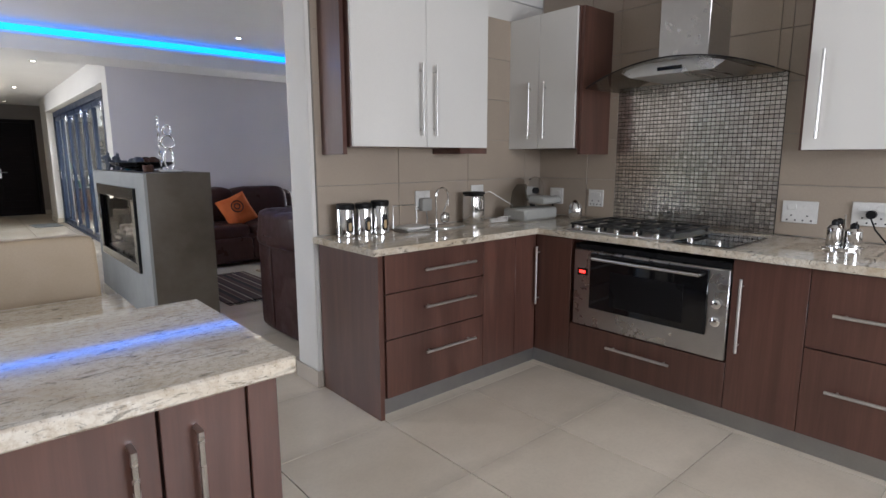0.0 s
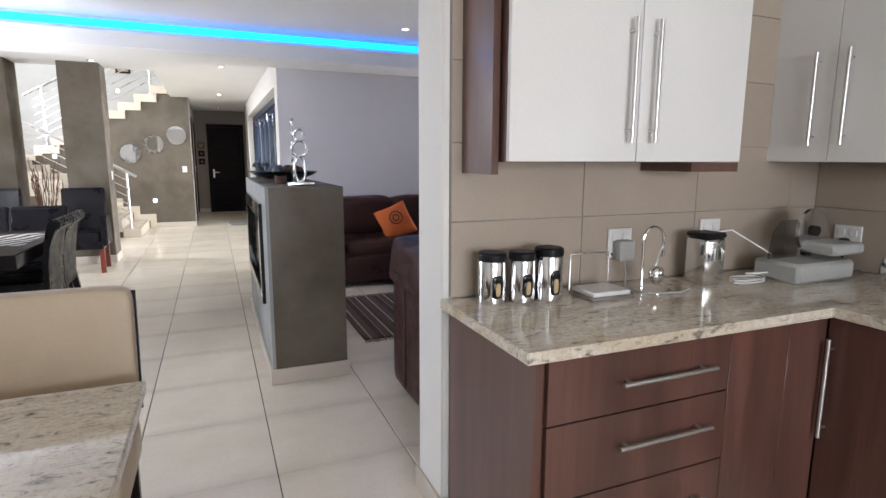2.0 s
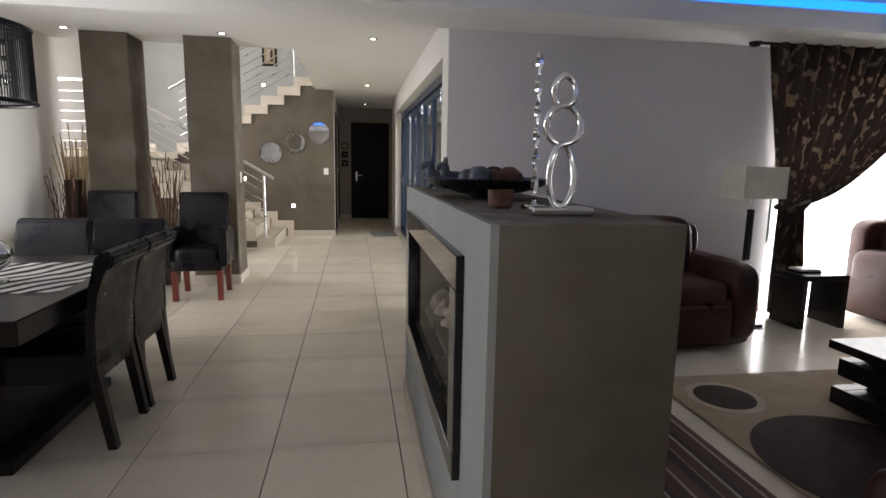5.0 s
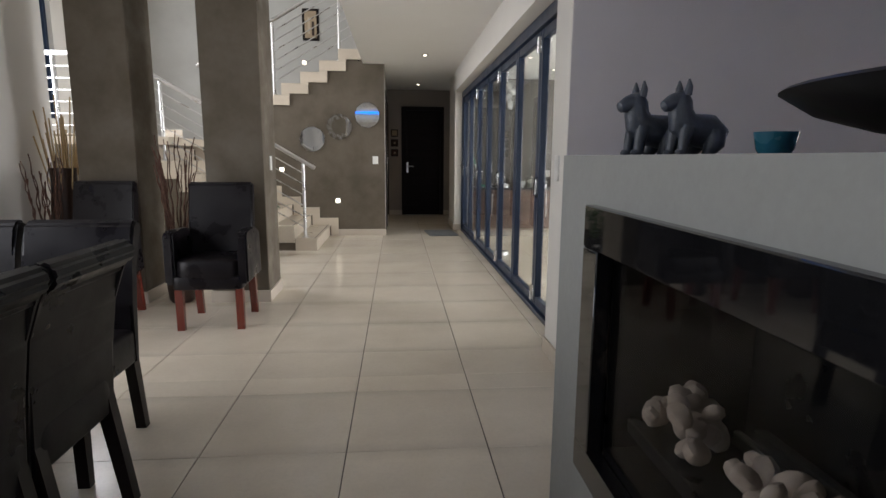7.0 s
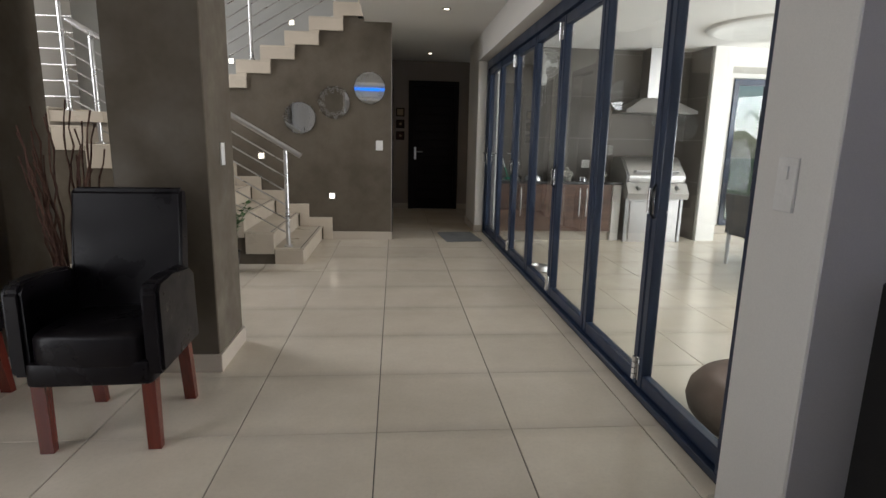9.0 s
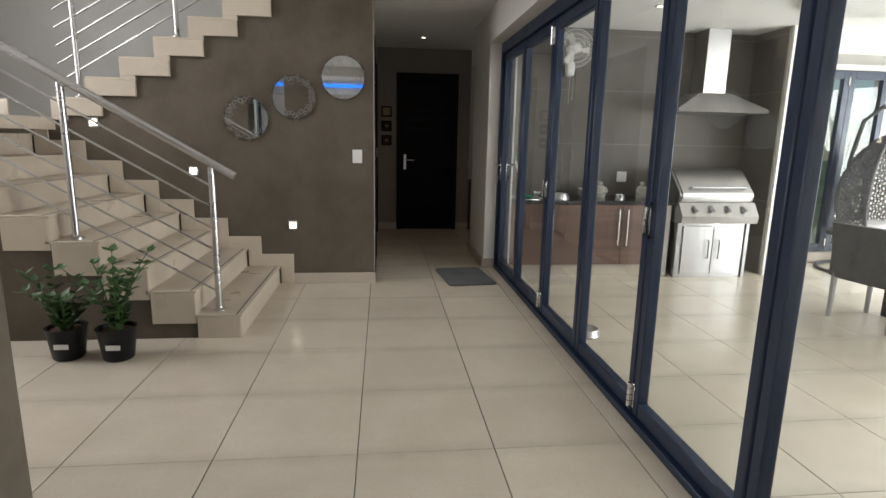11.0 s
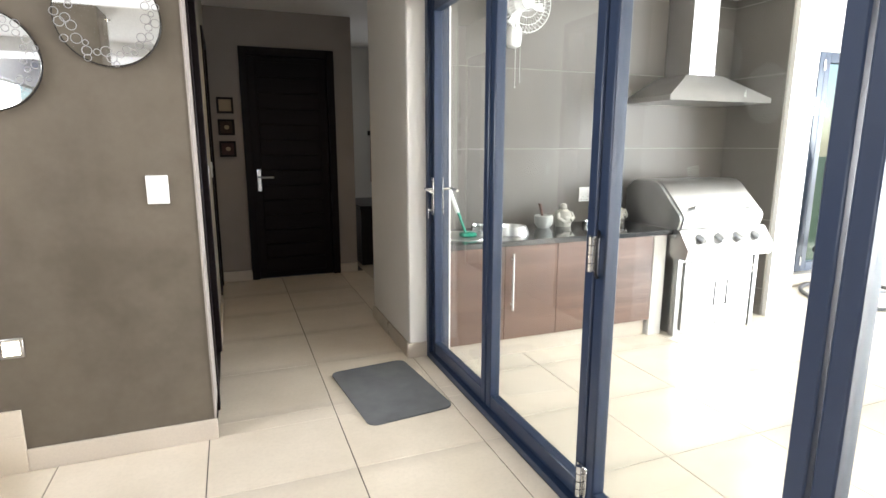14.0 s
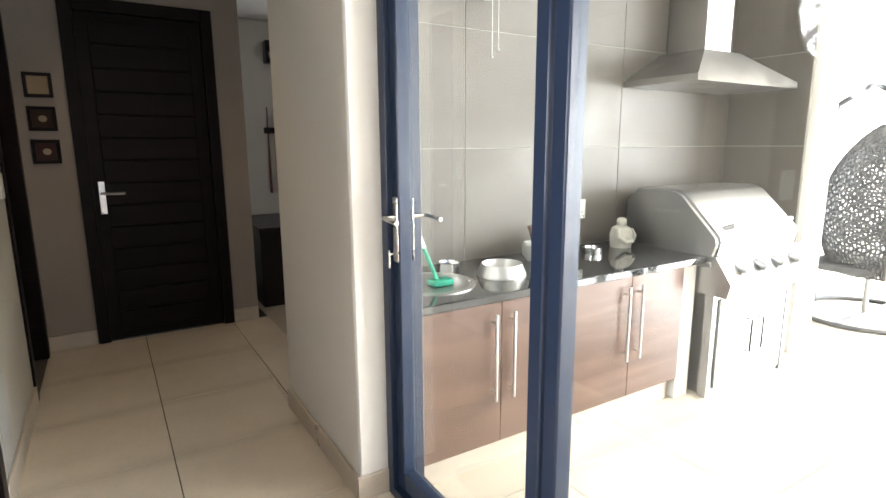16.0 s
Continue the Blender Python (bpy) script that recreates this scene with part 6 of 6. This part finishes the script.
def stick_vase(at, r, h, n, length, material, pot, label, spread, seed, knots):
    v = thing("stick_vase", label, "vase", at)
    part("pot", LA([(r * .7, 0), (r * .85, .03), (r, h * .55), (r * .8, h * .9), (r * .85, h), (r * .7, h), (r * .6, h * .6)], (0, 0, 0), 28), pot, v)
    rnd = random.Random(seed)
    for k in range(n):
        a, s = rnd.uniform(0, math.tau), rnd.uniform(.2, 1) * spread
        ln = length * rnd.uniform(.75, 1.0)
        pts, rad = [], []
        for i in range(14):
            t = i / 13
            w = .012 * knots
            pts.append((math.cos(a) * (r * .35 + s * t ** 1.3) + w * rnd.uniform(-1, 1), math.sin(a) * (r * .35 + s * t ** 1.3) + w * rnd.uniform(-1, 1), h * .5 + (ln - h * .5) * t))
            rad.append((.0085 if i % 2 else .0055) * (1 - .45 * t) if knots else .006)
        part("stick", TU(pts, rad, 6), material, v)
    return v


stick_vase((-.93, 10.05, 0), .12, .45, 24, 1.45, M_stick, M_beige_pot, "tall dark vase of twisted brown sticks between the pillars", .20, 21, 1)
stick_vase((-1.86, 9.90, 0), .12, .50, 20, 1.25, M_stick, M_beige_pot, "dark vase of twisted brown sticks beside the wall", .18, 22, 1)
stick_vase((-1.90, 10.24, 0), .12, 1.12, 22, 1.74, M_bamboo, M_beige_pot, "tall brown vase of pale bamboo canes", .14, 23, 0)

# ---- hall and stairs details ----
for k, (x, z) in enumerate(((-.385, 1.49), (.03, 1.68), (.455, 1.86))):
    m = thing("round_mirror", "round wall mirror with a bubbled glass rim", "mirror", (x, 14.02, z), "wall mirrors")
    part("backing", TU([(0, 0, 0), (0, -.012, 0)], .188, 48), M_black, m)
    part("mirror_disc", TU([(0, -.012, 0), (0, -.018, 0)], [.186, .183], 48), M_mirror, m)
    rnd = random.Random(k)
    for q in range(44):
        a = q * 2.39996
        rr = .132 + .046 * ((q * 7) % 5) / 4
        s = rnd.uniform(.010, .019)
        ring = [(rr * math.cos(a) + s * math.cos(w), -.0185, rr * math.sin(a) + s * math.sin(w)) for w in [v * math.tau / 14 for v in range(14)]]
        part("bubble_ring", TU(ring, .0017, 5, True), M_kick, m)
for x, y, z in ((-.02, 14.02, .55), (-.86, 14.02, 1.03), (-1.65, 14.02, 1.43)):
    l = thing("step_light", "small square lit recessed step light", "wall light", (x, y, z), "step lights")
    part("frame", B(-.042, .042, -.008, 0, -.042, .042, bev=.002), M_steel, l)
    part("lens", B(-.028, .028, -.012, -.0085, -.028, .028), M_lamp, l, "glowing lens")
for x, z in ((-1.526, 2.285), (-.68, 2.825), (.166, 3.365)):
    l = thing("step_light", "small square lit recessed step light", "wall light", (x, 15.35, z), "step lights")
    part("frame", B(-.042, .042, -.008, 0, -.042, .042, bev=.002), M_steel, l)
    part("lens", B(-.028, .028, -.012, -.0085, -.028, .028), M_lamp, l, "glowing lens")


def downlight(x, y, z):
    d = thing("downlight", "small round recessed ceiling downlight", "downlight", (x, y, z), "ceiling downlights")
    part("rim", LA([(.045, -.006), (.048, -.003), (.048, 0), (.03, 0)], (0, 0, 0), 24), M_chrome, d)
    part("bulb", LA([(.026, -.007), (.02, -.0085)], (0, 0, 0), 16), M_lamp, d, "lit bulb")


for p in ((3.05, 7.2, ZU), (1.28, 9.68, ZC), (-.23, 9.8, ZC), (-1.73, 9.9, ZC), (1.30, 13.2, ZC), (1.32, 16.3, ZC)):
    downlight(*p)


def potted_plant(at, seed, h, label):
    p = thing("potted_plant", label, "plant", at)
    part("pot", LA([(.075, 0), (.085, .01), (.11, .19), (.115, .20), (.10, .20), (.09, .10)], (0, 0, 0), 24), M_blackplastic, p, "black plastic nursery pot")
    part("plant_tag", B(-.02, .06, -.112, -.108, .09, .12), M_plastic, p, "white plant tag")
    part("soil", LA([(.10, .17), (.09, .18)], (0, 0, 0), 16), M_stick, p)
    rnd = random.Random(seed)
    for k in range(9):
        a, lean = rnd.uniform(0, math.tau), rnd.uniform(.03, .22)
        ln = h * rnd.uniform(.6, 1)
        st = []
        for i in range(8):
            t = i / 7
            st.append(Vector((math.cos(a) * (.03 + lean * t * t), math.sin(a) * (.03 + lean * t * t), .17 + ln * t)))
        part("stem", TU(st, [.006 * (1 - .6 * i / 7) for i in range(8)], 6), M_leaf, p)
        for i in range(1, 8):
            for s in range(3):
                q = st[i]
                b0 = rnd.uniform(0, math.tau)
                d = Vector((math.cos(b0), math.sin(b0), rnd.uniform(.2, .8))).normalized()
                side = d.cross(Vector((0, 0, 1))).normalized()
                L, W = rnd.uniform(.055, .085), rnd.uniform(.018, .027)
                up = side.cross(d)
                bm = bmesh.new()
                c = [bm.verts.new(q), bm.verts.new(q + d * L * .5 + side * W), bm.verts.new(q + d * L), bm.verts.new(q + d * L * .5 - side * W), bm.verts.new(q + d * L * .5 - up * .008)]
                for f in ((0, 1, 4), (1, 2, 4), (2, 3, 4), (3, 0, 4)):
                    bm.faces.new([c[e] for e in f])
                part("leaf", bm, M_leaf, p)
    return p


potted_plant((-.80, 12.28, 0), 1, .50, "leafy green plant in a black pot beside the stairs")
potted_plant((-1.10, 12.31, 0), 2, .36, "small green plant in a black pot beside the stairs")

mt = thing("door_mat", "grey rubber mat on the corridor floor", "mat", (1.615, 14.226, 0))
bm = PR([(sx * .185 + .05 * math.cos(a), sy * .305 + .05 * math.sin(a)) for sx, sy, q in ((1, 1, 0), (-1, 1, 1), (-1, -1, 2), (1, -1, 3)) for a in [(q + k / 5) * math.pi / 2 for k in range(6)]], "z", .001, .010)
part("mat", bm, M_grey_mat, mt)
mt.rotation_euler = (0, 0, radians(6))
for k in range(3):
    z = 1.73 - k * .205
    f = thing("framed_picture", "small dark framed picture on the corridor wall", "picture", (.855, 17.2, z), "corridor pictures")
    bm = bmesh.new()
    for a in ((-.075, .075, .055, .075), (-.075, .075, -.075, -.055), (-.075, -.055, -.055, .055), (.055, .075, -.055, .055)):
        bx(bm, a[0], a[1], -.025, -.001, a[2], a[3], bev=.002)
    part("frame", bm, M_darkdoor, f)
    part("print", B(-.055, .055, -.012, -.006, -.055, .055), (M_taupe_rug, M_brown_rug, M_brown)[k], f, "dark picture")
    part("motif", PF(-.02, .025, -.0135, -.011, -.02, .02, e=.9), M_taupe_rug, f)
# side room
sb = thing("sideboard", "black sideboard in the side room", "sideboard", (2.5, 17.9, 0))
part("body", B(2.20, 2.75, 17.45, 18.4, .0, .64, bev=.005), M_darkwood, sb, world=True)
part("top", B(2.19, 2.77, 17.43, 18.42, .64, .68, bev=.004), M_darkwood, sb, world=True)
rk = thing("cue_rack", "wall rack with pool cues", "cue rack", (2.76, 18.9, 1.2))
part("bar", B(-.12, .2, -.05, 0, .28, .34, bev=.003), M_darkwood, rk)
for k in range(4):
    part("cue", TU([(-.08 + k * .07, -.025, -.35), (-.08 + k * .07, -.025, .55)], [.014, .006], 8), (M_redwood, M_bamboo)[k % 2], rk)
wp = thing("wall_speaker", "small black wall speaker in the side room", "speaker", (2.76, 18.9, 2.3))
part("box", B(-.08, .08, -.12, 0, -.11, .11, bev=.006), M_black, wp)
part("cone", TU([(0, -.121, -.03), (0, -.119, -.03)], .05, 20), M_kick, wp)

# ---- patio things ----
PZ = .7225
fan = thing("wall_fan", "white wall-mounted fan with a round cage", "fan", (2.92, YP, 2.36))
part("bracket", PF(-.05, .05, -.10, .0, -.28, -.12, e=.5), M_plastic, fan)
part("arm", TU([(0, -.06, -.2), (0, -.10, -.05), (0, -.09, 0)], .022, 10), M_plastic, fan)
part("motor", TU([(0, -.05, 0), (0, -.15, 0)], [.06, .05], 20), M_plastic, fan)
for r in (.20, .15, .10, .055):
    part("cage_ring", TU([(r * math.cos(a), -.24 + .25 * r * r, r * math.sin(a)) for a in [k * math.tau / 36 for k in range(36)]], .0032, 6, True), M_plastic, fan)
bm = bmesh.new()
for k in range(40):
    a = k * math.tau / 40
    tube(bm, [(.035 * math.cos(a), -.242, .035 * math.sin(a)), (.12 * math.cos(a), -.237, .12 * math.sin(a)), (.20 * math.cos(a), -.225, .20 * math.sin(a)), (.205 * math.cos(a), -.18, .205 * math.sin(a)), (.15 * math.cos(a), -.15, .15 * math.sin(a))], .0016, 4)
tagged(part("cage_wires", bm, M_plastic, fan), kind="stuff")
part("hub", TU([(0, -.235, 0), (0, -.25, 0)], .042, 24), M_plastic, fan)
for k in range(3):
    bm = bmesh.new()
    a = k * math.tau / 3
    pts = [(.03, -.15), (.10, -.17), (.17, -.17), (.175, -.20), (.10, -.21), (.03, -.20)]
    vs = [bm.verts.new((r * math.cos(a + (y + .18) * 14), y, r * math.sin(a + (y + .18) * 14))) for r, y in pts]
    bm.faces.new(vs)
    part("blade", bm, M_plastic, fan)
part("pull_cord", TU([(.03, -.1, -.25), (.03, -.1, -.52)], .0015, 5), M_plastic, fan)
part("pull_cord", TU([(-.01, -.1, -.25), (-.01, -.1, -.56)], .0015, 5), M_plastic, fan)
for x, dz in ((.03, -.53), (-.01, -.57)):
    part("cord_knob", PF(x - .008, x + .008, -.108, -.092, dz - .008, dz + .008, e=1, nu=10, nv=6), M_steel, fan)

sink = thing("prep_sink", "round steel sink set in the patio counter", "sink", (2.38, 14.96, PZ))
part("rim", LA([(.21, 0), (.21, .004), (.185, .006), (.18, .002)], (0, 0, 0), 40), M_steel, sink)
part("bowl", LA([(.18, .0025), (.02, .003), (.0, .003)][:2], (0, 0, 0), 40), M_kick, sink)
tap = thing("tap", "small chrome tap over the patio sink", "tap", (2.24, 15.20, PZ))
part("riser", TU([(0, 0, 0), (0, 0, .20)], .013, 12), M_chrome, tap)
part("spout", TU([(0, 0, .17), (.02, -.07, .18), (.03, -.12, .165)], .011, 10), M_chrome, tap)
part("lever", TU([(0, 0, .205), (.05, -.02, .225)], .007, 8), M_chrome, tap)
mop = thing("green_brush", "green and white washing brush leaning in the sink", "brush", (2.32, 14.95, PZ))
part("handle", TU([(-.10, .16, .62), (.06, -.05, .03)], .010, 8), M_green, mop)
part("sleeve", TU([(-.04, .08, .40), (.02, .0, .17)], .014, 8), M_plastic, mop)
part("head", B(.02, .13, -.09, -.02, .006, .035, bev=.008), M_green, mop)
for x, y, r, h in ((2.58, 15.12, .06, .05), (3.55, 15.08, .06, .035)):
    a = thing("glass_ashtray", "clear cut-glass ashtray on the patio counter", "ashtray", (x, y, PZ), "ashtrays")
    part("glass", LA([(r, 0), (r * 1.05, h), (r * .85, h), (r * .75, h * .35)], (0, 0, 0), 10), M_crystal, a)
pb = thing("pet_bowl", "wide steel pet bowl on the patio counter", "bowl", (2.76, 14.92, PZ))
part("bowl", LA([(.12, 0), (.12, .012), (.10, .06), (.095, .06), (.085, .02)], (0, 0, 0), 36), M_stainless, pb)
pt = thing("mortar", "grey stone mortar with a wooden pestle", "mortar", (3.13, 15.10, PZ))
part("bowl", LA([(.045, 0), (.07, .03), (.075, .09), (.065, .10), (.06, .10), (.05, .05)], (0, 0, 0), 28), M_pale, pt)
part("pestle", TU([(0, 0, .05), (-.02, .02, .17), (-.022, .022, .19)], [.012, .010, .018], 10), M_stick, pt)


def stone_figure(x, y):
    bm = bmesh.new()
    lathe(bm, [(.062, 0), (.066, .02), (.068, .08), (.055, .12), (.03, .135)], (0, 0, 0), 20)
    puff(bm, -.03, .03, -.03, .03, .125, .185, e=.9, nu=14, nv=9)
    tube(bm, [(-.058, -.02, .11), (-.07, -.04, .07), (-.03, -.065, .04), (.02, -.066, .045)], .017, 8)
    tube(bm, [(.058, -.02, .11), (.07, -.04, .07), (.03, -.065, .05)], .017, 8)
    puff(bm, -.03, .03, -.075, -.03, .03, .09, e=.8, nu=12, nv=8)
    ob = solo("stone_figure", bm, M_stone, "small pale carved stone figure on the patio counter", "figurine", group="stone figures")
    ob.location = (x, y, PZ)


stone_figure(3.32, 15.12)
stone_figure(3.84, 15.12)

db = thing("dog_bowl", "steel dog bowl on the patio floor", "bowl", (2.36, 12.85, PFZ))
part("bowl", LA([(.09, 0), (.115, .015), (.10, .065), (.094, .065), (.08, .015)], (0, 0, 0), 32), M_stainless, db)
bed = thing("dog_bed", "round brown plush dog bed on the patio floor", "dog bed", (2.72, 9.45, PFZ))
part("rim", TU([(.36 * math.cos(a), .32 * math.sin(a), .13) for a in [k * math.tau / 28 for k in range(28)]], .12, 14, True), M_bed, bed)
part("pad", PF(-.33, .33, -.30, .30, .0, .12, e=.5, sag=.01), M_bed, bed)

eg = thing("hanging_egg_chair", "grey rattan hanging egg chair with a white cushion", "egg chair", (6.66, 14.78, PFZ))
bm = bmesh.new()


def egg_point(a, z):
    r = .44 * math.sin(math.pi * (.22 + .78 * z) ** 1.12) ** .62 + .03
    return (r * math.cos(a), .95 * r * math.sin(a), .40 + 1.24 * z)


for k in range(40):
    tube(bm, [egg_point(math.pi * (-.16 + 1.32 * i / 40), min(1, max(0, k / 39 + .008 * (-1) ** (i + k)))) for i in range(41)], .0095, 5)
for i in range(58):
    tube(bm, [egg_point(math.pi * (-.16 + 1.32 * (i + .25 * (-1) ** k) / 57), k / 20) for k in range(21)], .008, 4)
tube(bm, [egg_point(math.pi * -.16, k / 20) for k in range(21)], .022, 8)
tube(bm, [egg_point(math.pi * 1.16, k / 20) for k in range(21)], .022, 8)
tagged(part("weave", bm, M_rattan, eg, "open woven grey rattan shell"), kind="stuff")
part("seat_weave", PF(-.40, .40, -.15, .42, .40, .50, e=.5), M_rattan, eg)
part("cushion", PF(-.34, .34, -.22, .30, .47, .62, e=.5, sag=.02), M_cushion, eg, "white seat cushion")
part("stand", TU([(0, .45, .04), (0, .55, .6), (0, .56, 1.3), (0, .45, 1.8), (0, .2, 1.96), (0, .05, 1.88)], .025, 12), M_rattan, eg)
part("chain", TU([(0, .05, 1.88), (0, .08, 1.64)], .008, 6), M_chrome, eg)
part("stem", TU([(0, .05, .04), (0, .05, .42)], .022, 10), M_kick, eg)
part("base_ring", TU([(.55 * math.cos(a), .05 + .5 * math.sin(a), .02) for a in [k * math.tau / 40 for k in range(40)]], .02, 8, True), M_rattan, eg)
part("base_bar", TU([(-.54, .05, .02), (.54, .05, .02)], .018, 8), M_rattan, eg)

pt2 = thing("patio_table", "dark rattan patio table", "table", (5.95, 12.75, PFZ))
part("tabletop", B(-.75, .75, -.5, .5, .70, .74, bev=.006), M_rattan, pt2)
for x in (-.70, .62):
    for y in (-.46, .38):
        part("leg", B(x, x + .08, y, y + .08, 0, .70, bev=.004), M_rattan, pt2)


def patio_chair(at, turn):
    c = thing("patio_chair", "grey rattan patio armchair", "chair", (0, 0, 0), "patio chairs")
    part("seat", B(-.25, .25, -.26, .24, .36, .42, bev=.01), M_rattan, c)
    bm = bmesh.new()
    prism(bm, [(.20, .40), (.25, .40), (.33, .845), (.29, .85)], "x", -.26, .26)
    part("backrest", bm, M_rattan, c)
    for s in (-1, 1):
        part("side", PR([(-.25, .62), (.26, .64), (.26, .38), (-.25, .38)], "x", s * .26 - .02, s * .26 + .02), M_rattan, c)
        for y in (-.23, .22):
            part("leg", TU([(s * .25, y, 0), (s * .25, y, .38)], [.018, .026], 8), M_kick, c)
    c.matrix_basis = pose(*at, 0, 0, turn)
    return c


pc = patio_chair((5.0, 13.0, PFZ), 100)
copy_thing(pc, pose(4.95, 12.15, PFZ, 0, 0, 85))
# Ceiling ring with a shallow grey inset disc; it gives no light.
pcl = thing("patio_ceiling_lamp", "large round white ring on the patio ceiling with a grey inset disc", "ceiling lamp", (5.2, 13.4, 2.62))
part("rim", LA([(.70, -.035), (.72, -.045), (.80, -.03), (.82, 0), (.66, 0)], (0, 0, 0), 56), M_plastic, pcl)
part("diffuser", LA([(.01, -.012), (.3, -.012), (.5, -.011), (.70, -.01)], (0, 0, 0), 56), M_pale, pcl)
for x, y in ((3.4, 14.2), (4.6, 13.6)):
    downlight(x, y, 2.62)

pic = thing("framed_picture", "small dark framed picture on the stairwell wall", "picture", (-.55, 15.35, 3.45))
part("frame", B(-.14, .14, -.02, -.001, -.26, .26, bev=.003), M_darkdoor, pic)
part("print", B(-.10, .10, -.024, -.0205, -.22, .22), M_taupe_rug, pic, "brown and cream picture")
part("motif", B(-.05, -.01, -.027, -.0245, -.15, .12), M_cream_rug, pic)
part("motif", B(.02, .06, -.027, -.0245, -.18, .05), M_brown_rug, pic)

# ---- wall tiles ----
wall_pieces(bs_n, "y", 3.266, 1.875, 3.84, .905, 2.3, .60, .28, 2.445, .905, M_splash)
wall_pieces(bs_e, "x", 3.832, -2.39, 1.57, .905, 2.75, .60, .28, 2.83, .905, M_splash)
wall_pieces(bs_e, "x", 3.832, 2.60, 3.265, .905, 2.75, .60, .28, 2.83, .905, M_splash)
wall_pieces(bs_e, "x", 3.832, 1.57, 2.60, 1.80, 2.75, .60, .28, 2.83, .905, M_splash)
wp_ob = bpy.data.objects["wall_patio_north"]
wall_pieces(wp_ob, "y", YP, 2.16, 5.20, PFZ, 2.62, 1.2, .61, 2.81, 1.33 - .61 * 3, M_patiotile, .012, .004)
block("niche_side_bed", 5.178, 5.20, 14.76, YP, PFZ, 2.62, M_palegrout, "pale grout beside the barbecue niche")
wall_pieces(bpy.data.objects["niche_side_bed"], "x", 5.175, 14.76, YP, PFZ, 2.62, 1.2, .61, 14.72, 1.33 - .61 * 3, M_patiotile, .012, .004)


# ---- tiles ----
def tile_mesh(name, dx, dy, dz, material, bev=.002):
    bm = bmesh.new()
    bx(bm, -dx / 2, dx / 2, -dy / 2, dy / 2, -dz, 0)
    top = [e for e in bm.edges if all(v.co.z > -dz / 2 for v in e.verts)]
    bmesh.ops.bevel(bm, geom=top, offset=bev, segments=1, affect="EDGES")
    return mesh(bm, name, material, False)


g = .0045
tile_me = tile_mesh("tile", P - g, P - g, .012, M_tile)
REGIONS = [(-2.1, 8.0, -2.4, 8.3), (1.99, 8.0, 8.3, YL), (-3.6, 1.99, 8.3, 14.02), (.72, 1.872, 14.02, 17.2), (1.872, 2.16, 15.57, 17.2), (1.872, 1.99, 14.02, 14.636)]


def near_walk(x, y):
    return (-1.3 < x < 2.6 and 2.2 < y < 14.3) or (1.0 < x < 3.4 and 1.0 < y < 2.4) or (.7 < x < 2 and y > 14)


far = bmesh.new()
cut = {}
for i in range(-9, 12):
    for j in range(-12, 22):
        for r in REGIONS:
            x0, x1 = max(r[0], X0 + P * i + g / 2), min(r[1], X0 + P * (i + 1) - g / 2)
            y0, y1 = max(r[2], Y0 + P * j + g / 5), min(r[3], Y0 + P * (j + 1) - g / 5)
            if x1 - x0 < .02 or y1 - y0 < .02:
                continue
            x, y = (x0 + x1) / 2, (y0 + y1) / 2
            if near_walk(x, y):
                key = (round(x1 - x0, 3), round(y1 - y0, 3))
                if key not in cut:
                    cut[key] = tile_mesh("tile", *key, .012, M_tile)
                ob = new("tile", cut[key])
                ob.location = (x, y, 0)
                ob.parent = floor_ob if y < 8.3 else hall_ob
            else:
                bx(far, x0, x1, y0, y1, -.012, 0)
ob = new("far_tiles", mesh(far, "far_tiles", M_tile_far, False))
ob.parent = floor_ob
tagged(ob, "beige porcelain floor tiles", kind="stuff")
patio_ob = bpy.data.objects["patio_floor"]
for i in range(0, 12):
    for j in range(-1, 13):
        x, y = 2.16 + P * (i + .5), 8.45 + P * (j + .5)
        if x > 9.4 or y > 16:
            continue
        ob = new("tile", tile_me)
        ob.location = (x, y, PFZ)
        ob.parent = patio_ob
